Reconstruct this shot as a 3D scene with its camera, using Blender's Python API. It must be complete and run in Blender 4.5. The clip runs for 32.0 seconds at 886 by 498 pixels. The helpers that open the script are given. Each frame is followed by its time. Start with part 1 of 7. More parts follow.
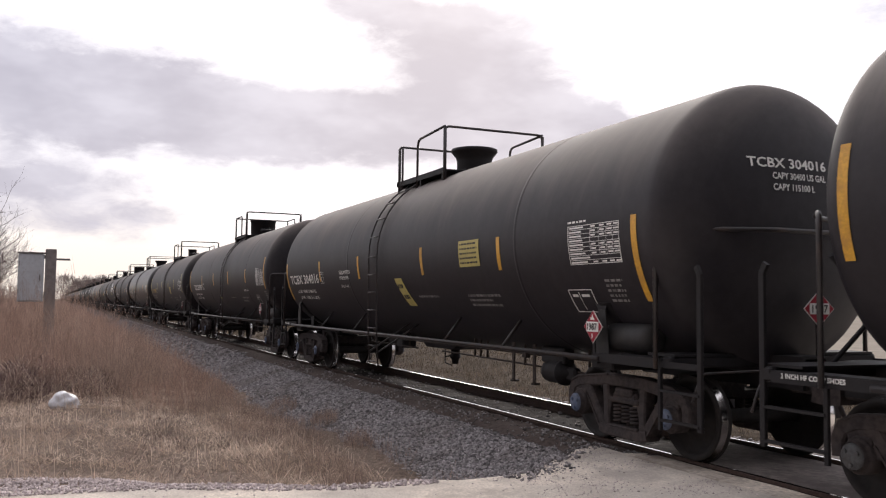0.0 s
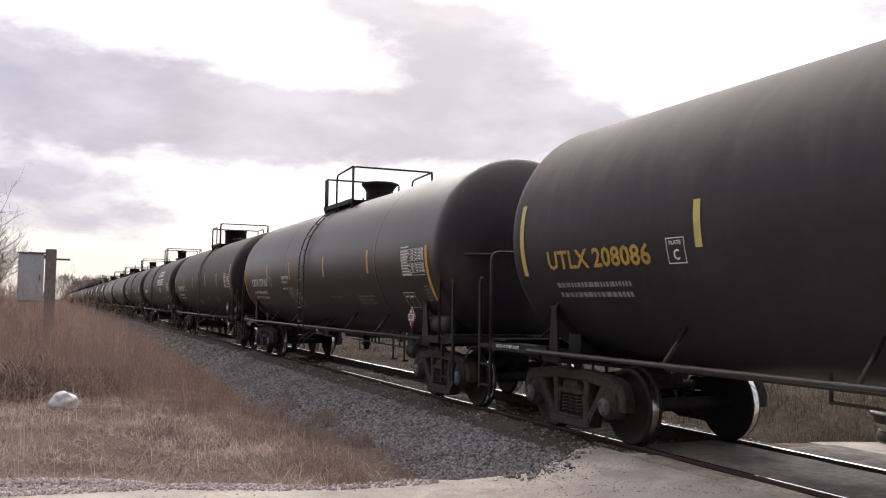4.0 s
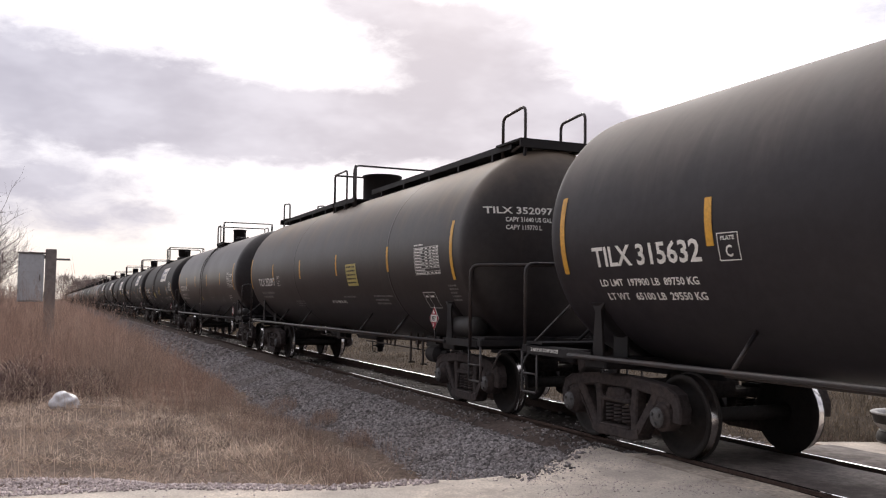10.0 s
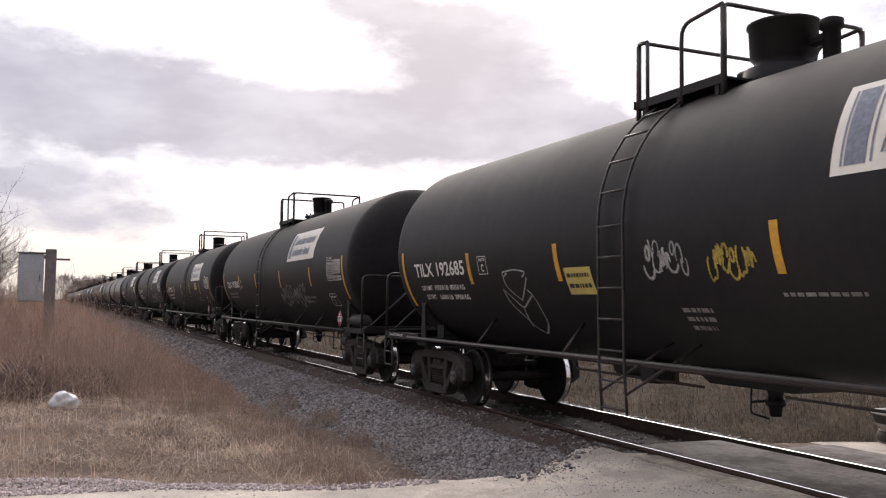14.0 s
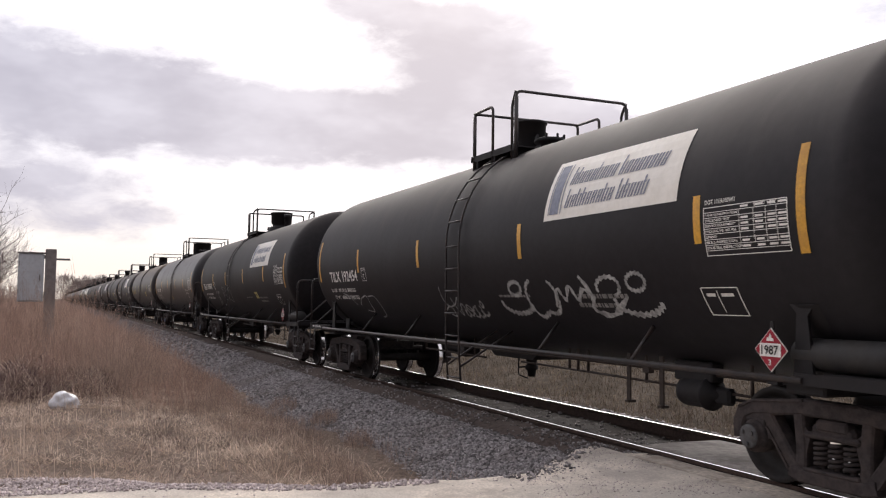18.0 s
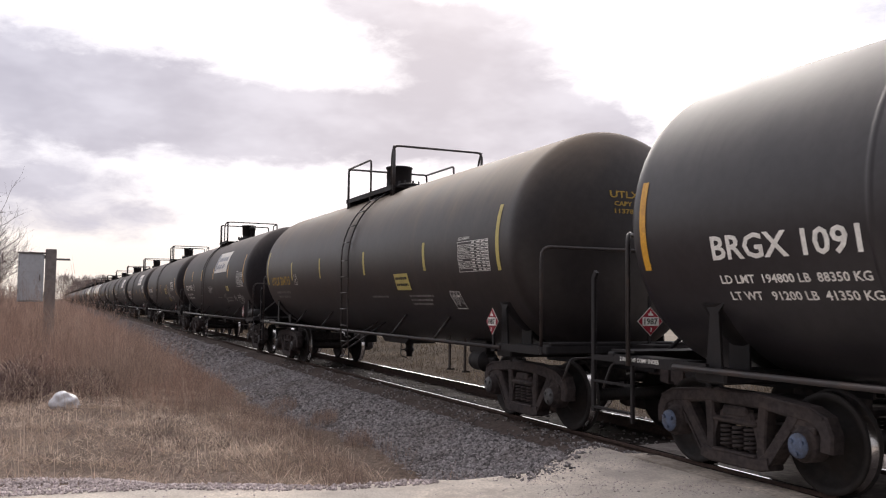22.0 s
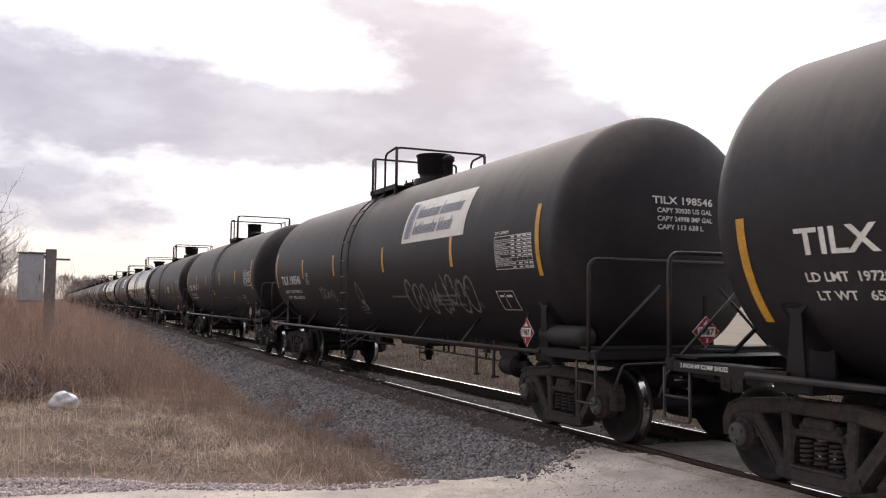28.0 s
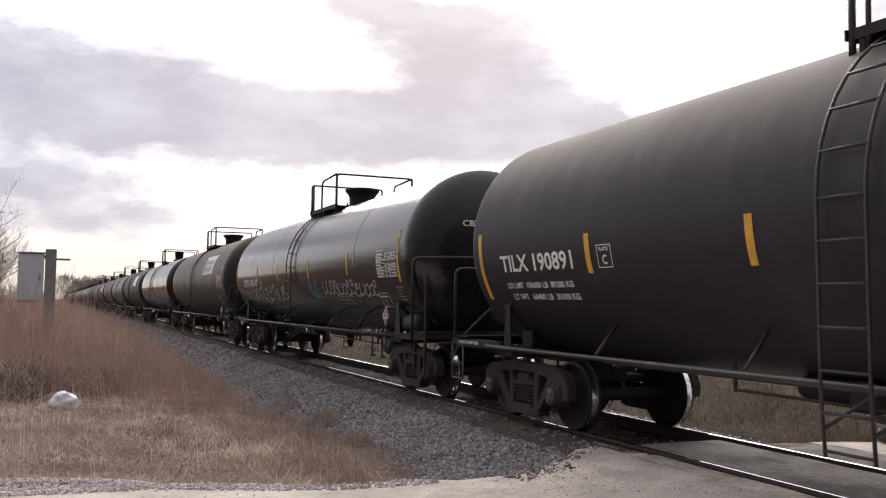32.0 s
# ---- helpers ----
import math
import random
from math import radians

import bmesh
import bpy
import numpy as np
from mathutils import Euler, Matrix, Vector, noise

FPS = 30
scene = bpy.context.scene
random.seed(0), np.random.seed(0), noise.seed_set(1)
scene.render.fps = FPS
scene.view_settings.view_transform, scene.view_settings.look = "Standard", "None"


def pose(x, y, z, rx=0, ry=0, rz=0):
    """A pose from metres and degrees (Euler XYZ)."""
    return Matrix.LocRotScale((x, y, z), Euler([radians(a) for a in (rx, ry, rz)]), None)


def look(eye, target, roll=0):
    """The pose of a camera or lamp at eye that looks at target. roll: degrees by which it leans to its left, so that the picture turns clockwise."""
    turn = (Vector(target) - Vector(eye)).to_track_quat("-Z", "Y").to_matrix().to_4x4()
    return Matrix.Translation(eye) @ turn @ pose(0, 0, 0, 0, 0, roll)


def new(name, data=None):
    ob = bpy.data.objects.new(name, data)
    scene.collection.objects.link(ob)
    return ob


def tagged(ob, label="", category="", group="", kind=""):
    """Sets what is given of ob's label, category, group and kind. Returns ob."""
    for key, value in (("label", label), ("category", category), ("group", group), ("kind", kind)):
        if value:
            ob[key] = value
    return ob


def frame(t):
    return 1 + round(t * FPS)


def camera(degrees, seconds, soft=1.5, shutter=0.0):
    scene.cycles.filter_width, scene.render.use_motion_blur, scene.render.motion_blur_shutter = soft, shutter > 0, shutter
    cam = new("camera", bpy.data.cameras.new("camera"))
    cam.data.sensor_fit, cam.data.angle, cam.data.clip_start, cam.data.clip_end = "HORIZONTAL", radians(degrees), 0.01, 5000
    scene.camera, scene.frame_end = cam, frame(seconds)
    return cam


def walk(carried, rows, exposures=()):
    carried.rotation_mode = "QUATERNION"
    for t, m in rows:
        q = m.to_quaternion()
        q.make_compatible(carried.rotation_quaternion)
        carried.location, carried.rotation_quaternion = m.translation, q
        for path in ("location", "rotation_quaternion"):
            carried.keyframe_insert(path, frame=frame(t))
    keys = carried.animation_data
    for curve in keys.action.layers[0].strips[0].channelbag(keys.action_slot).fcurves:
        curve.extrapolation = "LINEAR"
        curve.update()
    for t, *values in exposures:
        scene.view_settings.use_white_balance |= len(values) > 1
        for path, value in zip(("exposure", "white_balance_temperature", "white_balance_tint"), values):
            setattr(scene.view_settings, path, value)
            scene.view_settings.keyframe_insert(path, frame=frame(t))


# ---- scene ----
# Metres; x runs along the railway line (the train goes towards +x), y across it, z = 0 at the rail heads.
RAIL_Y = 6.444            # near rail
TRACK_Y = 7.196           # centre line
EYE_Z = 1.674
SPEED = 12.221
PITCH_CARS = 18.08
FIRST = 2.50              # centre of the first car at the start

cam = camera(53.46, 32.0, soft=1.15, shutter=0.03)


def eye_pose():
    yaw, tilt = radians(23.703), radians(3.511)
    way = Vector((-math.cos(yaw) * math.cos(tilt), math.sin(yaw) * math.cos(tilt), math.sin(tilt)))
    eye = Vector((0, 0, EYE_Z))
    return look(eye, eye + way, 0.691)


walk(cam, [(0.0, eye_pose()), (32.0, eye_pose())], exposures=[(0.0, 0.0, 6450, 12.5), (32.0, 0.0, 6450, 12.5)])


# ---------------------------------------------------------------- node helpers
class Nodes:
    def __init__(self, tree):
        self.tree = tree
        tree.nodes.clear()

    def add(self, kind, **sets):
        n = self.tree.nodes.new(kind)
        for k, v in sets.items():
            setattr(n, k, v)
        return n

    def put(self, socket, value):
        if isinstance(value, bpy.types.NodeSocket):
            self.tree.links.new(value, socket)
        elif value is not None:
            if isinstance(value, (tuple, list)) and len(value) == 3 and socket.type == "RGBA":
                value = (*value, 1.0)
            socket.default_value = value

    def math(self, op, a, b=None, c=None, clamp=False):
        n = self.add("ShaderNodeMath", operation=op, use_clamp=clamp)
        for s, v in zip(n.inputs, (a, b, c)):
            self.put(s, v)
        return n.outputs[0]

    def smooth(self, value, lo, hi, a=0.0, b=1.0):
        n = self.add("ShaderNodeMapRange", interpolation_type="SMOOTHSTEP")
        for s, v in zip(n.inputs, (value, lo, hi, a, b)):
            self.put(s, v)
        return n.outputs[0]

    def mix(self, fac, a, b, blend="MIX"):
        n = self.add("ShaderNodeMix", data_type="RGBA", blend_type=blend)
        self.put(n.inputs["Factor"], fac)
        self.put(n.inputs[6], a)
        self.put(n.inputs[7], b)
        return n.outputs[2]

    def noise(self, vector, scale, detail=4.0, rough=0.55, distort=0.0):
        n = self.add("ShaderNodeTexNoise")
        self.put(n.inputs["Vector"], vector)
        self.put(n.inputs["Scale"], scale)
        self.put(n.inputs["Detail"], detail)
        self.put(n.inputs["Roughness"], rough)
        self.put(n.inputs["Distortion"], distort)
        return n.outputs[0]

    def scale_vec(self, vector, sx, sy, sz):
        n = self.add("ShaderNodeVectorMath", operation="MULTIPLY")
        self.put(n.inputs[0], vector)
        self.put(n.inputs[1], (sx, sy, sz))
        return n.outputs[0]


# ---------------------------------------------------------------- sky and sun
SUN_TURN, SUN_HEIGHT = 24.0, 30.0     # degrees from the -x way towards +y, and above the horizon


def make_world():
    world = bpy.data.worlds.new("overcast_sky")
    scene.world = world
    world.use_nodes = True
    k = Nodes(world.node_tree)
    out = k.add("ShaderNodeOutputWorld")
    back = k.add("ShaderNodeBackground")
    k.tree.links.new(back.outputs[0], out.inputs[0])
    sky = k.add("ShaderNodeTexSky", sky_type="NISHITA", sun_disc=False)
    sky.sun_elevation = radians(SUN_HEIGHT)
    sky.sun_rotation = radians(270 + SUN_TURN)
    sky.dust_density = 4.0
    sky.air_density = 1.5
    co = k.add("ShaderNodeTexCoord").outputs["Generated"]
    split = k.add("ShaderNodeSeparateXYZ")
    k.put(split.inputs[0], co)
    dx, dy, dz = split.outputs
    # azimuth and height in degrees
    u = k.math("MULTIPLY", k.math("ARCTAN2", dy, k.math("MULTIPLY", dx, -1.0)), 57.2958)
    v = k.math("MULTIPLY", k.math("ARCSINE", dz), 57.2958)
    flat = k.add("ShaderNodeCombineXYZ")
    k.put(flat.inputs[0], k.math("MULTIPLY", u, 0.05))
    k.put(flat.inputs[1], k.math("MULTIPLY", v, 0.11))
    warp = k.math("SUBTRACT", k.noise(flat.outputs[0], 1.7, 6.0, 0.62), 0.5)
    warp2 = k.math("SUBTRACT", k.noise(flat.outputs[0], 2.9, 6.0, 0.6), 0.5)
    uu = k.math("ADD", u, k.math("MULTIPLY", warp, 9.0))
    vv = k.math("ADD", v, k.math("MULTIPLY", warp2, 4.2))
    grey = None
    # banks of grey cloud: azimuth, height, half widths, tilt, weight
    banks = [(1, 12.3, 8, 3.1, -0.10, 1.1), (9, 11.6, 8, 2.6, -0.12, 1.0), (19, 11.3, 8, 2.6, -0.03, 1.1), (28, 11.6, 6, 2.9, -0.10, 1.0), (34.5, 11.2, 3.5, 1.9, -0.35, 0.8),
             (25, 16.2, 5.5, 3.2, -0.15, 0.95), (19, 19.0, 5.0, 1.7, -0.15, 0.8), (30, 19.5, 4, 2.6, 0.0, 0.35), (-7, 12.8, 6, 2.8, 0.0, 0.9),
             (-0.5, 7.0, 5.5, 1.2, 0.0, 0.85), (3.0, 4.8, 6.0, 1.3, 0.05, 0.72), (-7, 5.5, 5, 2.2, 0.0, 0.7), (-1, 9.2, 4, 1.0, 0.1, 0.35), (51, 17.0, 3.0, 2.6, 0.2, 0.45), (10, 32, 22, 6, 0.0, 0.8), (60, 28, 20, 6, 0.1, 0.8),
             (100, 14, 30, 8, 0.0, 1.0), (-75, 14, 25, 8, 0.0, 0.8), (80, 48, 40, 9, 0.0, 0.9)]
    for (cu, cv, ru, rv, tilt, w) in banks:
        a = k.math("SUBTRACT", uu, cu)
        b = k.math("SUBTRACT", k.math("SUBTRACT", vv, cv), k.math("MULTIPLY", a, tilt))
        a = k.math("POWER", k.math("ABSOLUTE", k.math("DIVIDE", a, ru)), 2.0)
        b = k.math("POWER", k.math("ABSOLUTE", k.math("DIVIDE", b, rv)), 2.0)
        g = k.math("MULTIPLY", k.math("EXPONENT", k.math("MULTIPLY", k.math("ADD", a, b), -1.0)), w)
        grey = g if grey is None else k.math("ADD", grey, g)
    grain = k.math("SUBTRACT", k.noise(flat.outputs[0], 5.5, 7.0, 0.62, 0.4), 0.5)
    cloud = k.smooth(k.math("ADD", grey, k.math("MULTIPLY", grain, 0.85)), 0.20, 0.90)
    # brightness falls off away from the veiled sun
    sun = Vector((-math.cos(radians(SUN_TURN)) * math.cos(radians(SUN_HEIGHT)), math.sin(radians(SUN_TURN)) * math.cos(radians(SUN_HEIGHT)), math.sin(radians(SUN_HEIGHT))))
    dot = k.add("ShaderNodeVectorMath", operation="DOT_PRODUCT")
    k.put(dot.inputs[0], co)
    k.put(dot.inputs[1], tuple(sun))
    fall = k.smooth(dot.outputs["Value"], -1.0, 0.75, 0.10, 1.0)
    warm = k.math("MULTIPLY", k.smooth(v, 9.0, 0.5), k.smooth(u, 24.0, 3.0))
    white = k.mix(warm, (1.22, 1.20, 1.25), (1.12, 1.03, 0.92))
    dull = k.mix(k.smooth(k.noise(flat.outputs[0], 2.2, 4.0), 0.35, 0.7), (0.545, 0.535, 0.63), (0.735, 0.725, 0.82))
    col = k.mix(cloud, white, dull)
    lit = k.mix(1.0, col, fall, "MULTIPLY")
    veil = k.mix(0.06, lit, k.mix(1.0, sky.outputs[0], (0.10, 0.10, 0.10), "MULTIPLY"))
    k.put(back.inputs[0], veil)
    k.put(back.inputs[1], 1.0)
    return sun


sun_way = make_world()
lamp = bpy.data.lights.new("sun", "SUN")
lamp.energy = 2.5
lamp.angle = radians(40)
lamp.color = (1.0, 0.93, 0.84)
sun_ob = new("sun", lamp)
sun_ob.matrix_world = look(sun_way * 50, (0, 0, 0))


# ---------------------------------------------------------------- materials
def material(name, colour, rough=0.6, metal=0.0, vary=0.25, grain=30.0, stain=None, stain_scale=1.2, stain_amount=0.4,
             bump=0.2, bump_size=0.004, island=0.0, streak=None, spec=0.5, tone=None, thin=0.0):
    """Paint, stone, wood...: grain at one scale, stains at another, fine relief."""
    m = bpy.data.materials.new(name)
    m.use_nodes = True
    k = Nodes(m.node_tree)
    out = k.add("ShaderNodeOutputMaterial")
    b = k.add("ShaderNodeBsdfPrincipled")
    k.tree.links.new(b.outputs[0], out.inputs[0])
    co = k.add("ShaderNodeTexCoord").outputs["Object"]
    info = k.add("ShaderNodeObjectInfo").outputs["Random"]
    sh = k.add("ShaderNodeVectorMath", operation="ADD")
    k.put(sh.inputs[0], co)
    off = k.add("ShaderNodeCombineXYZ")
    k.put(off.inputs[0], k.math("MULTIPLY", info, 37.0))
    k.put(off.inputs[1], k.math("MULTIPLY", info, 11.0))
    k.put(sh.inputs[1], off.outputs[0])
    p = sh.outputs[0]
    fine = k.noise(p, grain, 5.0, 0.6)
    lo = tuple(c * (1 - vary) for c in colour)
    hi = tuple(min(1.0, c * (1 + vary)) for c in colour)
    col = k.mix(k.smooth(fine, 0.3, 0.7), lo, hi)
    if tone:
        col = k.mix(k.smooth(k.noise(p, stain_scale * 0.35, 3.0), 0.38, 0.62), col, k.mix(k.smooth(fine, 0.3, 0.7), tuple(c * (1 - vary) for c in tone), tone))
    r = rough
    if stain:
        s = k.smooth(k.noise(p, stain_scale, 6.0, 0.65), 0.42, 0.68, 0.0, stain_amount)
        col = k.mix(s, col, stain)
        r = k.math("ADD", rough, k.math("MULTIPLY", s, 0.25))
    if streak:
        q = k.scale_vec(p, 2.6, 0.25, 0.22)
        s = k.smooth(k.noise(q, 2.2, 6.0, 0.7), 0.52, 0.72, 0.0, 0.55)
        col = k.mix(s, col, streak)
    if island:
        rnd = k.add("ShaderNodeNewGeometry").outputs["Random Per Island"]
        col = k.mix(1.0, col, k.math("ADD", 1 - island, k.math("MULTIPLY", rnd, 2 * island)), "MULTIPLY")
    k.put(b.inputs["Base Color"], col)
    k.put(b.inputs["Roughness"], r)
    k.put(b.inputs["Metallic"], metal)
    k.put(b.inputs["Specular IOR Level"], spec)
    if thin:
        leaf = k.add("ShaderNodeBsdfTranslucent")
        k.put(leaf.inputs["Color"], col)
        both = k.add("ShaderNodeMixShader")
        k.put(both.inputs[0], thin)
        k.tree.links.new(b.outputs[0], both.inputs[1])
        k.tree.links.new(leaf.outputs[0], both.inputs[2])
        k.tree.links.new(both.outputs[0], out.inputs[0])
    if bump:
        n = k.add("ShaderNodeBump")
        k.put(n.inputs["Strength"], bump)
        k.put(n.inputs["Distance"], bump_size)
        k.put(n.inputs["Height"], fine)
        k.put(b.inputs["Normal"], n.outputs[0])
    return m


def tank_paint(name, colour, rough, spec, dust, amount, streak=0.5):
    """Black tank paint under road dust that settled on the crown and was washed down the flanks in streaks; the crown's
    pale tone also holds painted-in skylight.
    """
    m = bpy.data.materials.new(name)
    m.use_nodes = True
    k = Nodes(m.node_tree)
    out = k.add("ShaderNodeOutputMaterial")
    b = k.add("ShaderNodeBsdfPrincipled")
    k.tree.links.new(b.outputs[0], out.inputs[0])
    co = k.add("ShaderNodeTexCoord").outputs["Object"]
    info = k.add("ShaderNodeObjectInfo").outputs["Random"]
    off = k.add("ShaderNodeCombineXYZ")
    k.put(off.inputs[0], k.math("MULTIPLY", info, 53.0))
    sh = k.add("ShaderNodeVectorMath", operation="ADD")
    k.put(sh.inputs[0], co)
    k.put(sh.inputs[1], off.outputs[0])
    p = sh.outputs[0]
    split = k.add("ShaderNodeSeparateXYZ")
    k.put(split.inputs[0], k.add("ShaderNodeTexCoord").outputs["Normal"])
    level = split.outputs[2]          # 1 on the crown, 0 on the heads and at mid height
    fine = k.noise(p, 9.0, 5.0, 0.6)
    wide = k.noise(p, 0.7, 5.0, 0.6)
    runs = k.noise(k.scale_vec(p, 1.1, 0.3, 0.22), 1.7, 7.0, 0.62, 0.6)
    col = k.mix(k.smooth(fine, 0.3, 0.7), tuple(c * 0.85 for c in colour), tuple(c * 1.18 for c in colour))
    # paler where the normal points up: dust, plus skylight put into the colour
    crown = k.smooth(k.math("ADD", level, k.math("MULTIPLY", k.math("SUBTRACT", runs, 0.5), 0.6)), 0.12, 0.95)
    dust_and_skylight = k.math("MULTIPLY", crown, k.smooth(wide, 0.25, 0.7, 0.55, 1.0))
    dust_and_skylight = k.math("ADD", k.math("MULTIPLY", dust_and_skylight, amount), k.math("MULTIPLY", k.smooth(runs, 0.52, 0.75), 0.10 * streak))
    dust_and_skylight = k.math("ADD", dust_and_skylight, k.smooth(wide, 0.5, 0.75, 0.0, 0.05), clamp=True)
    col = k.mix(dust_and_skylight, col, dust)
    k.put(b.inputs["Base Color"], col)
    k.put(b.inputs["Roughness"], k.math("ADD", rough, k.math("ADD", k.math("MULTIPLY", dust_and_skylight, 0.3), k.math("MULTIPLY", k.math("SUBTRACT", wide, 0.5), 0.12))))
    k.put(b.inputs["Specular IOR Level"], spec)
    n = k.add("ShaderNodeBump")
    k.put(n.inputs["Strength"], 0.06)
    k.put(n.inputs["Distance"], 0.004)
    k.put(n.inputs["Height"], fine)
    k.put(b.inputs["Normal"], n.outputs[0])
    return m


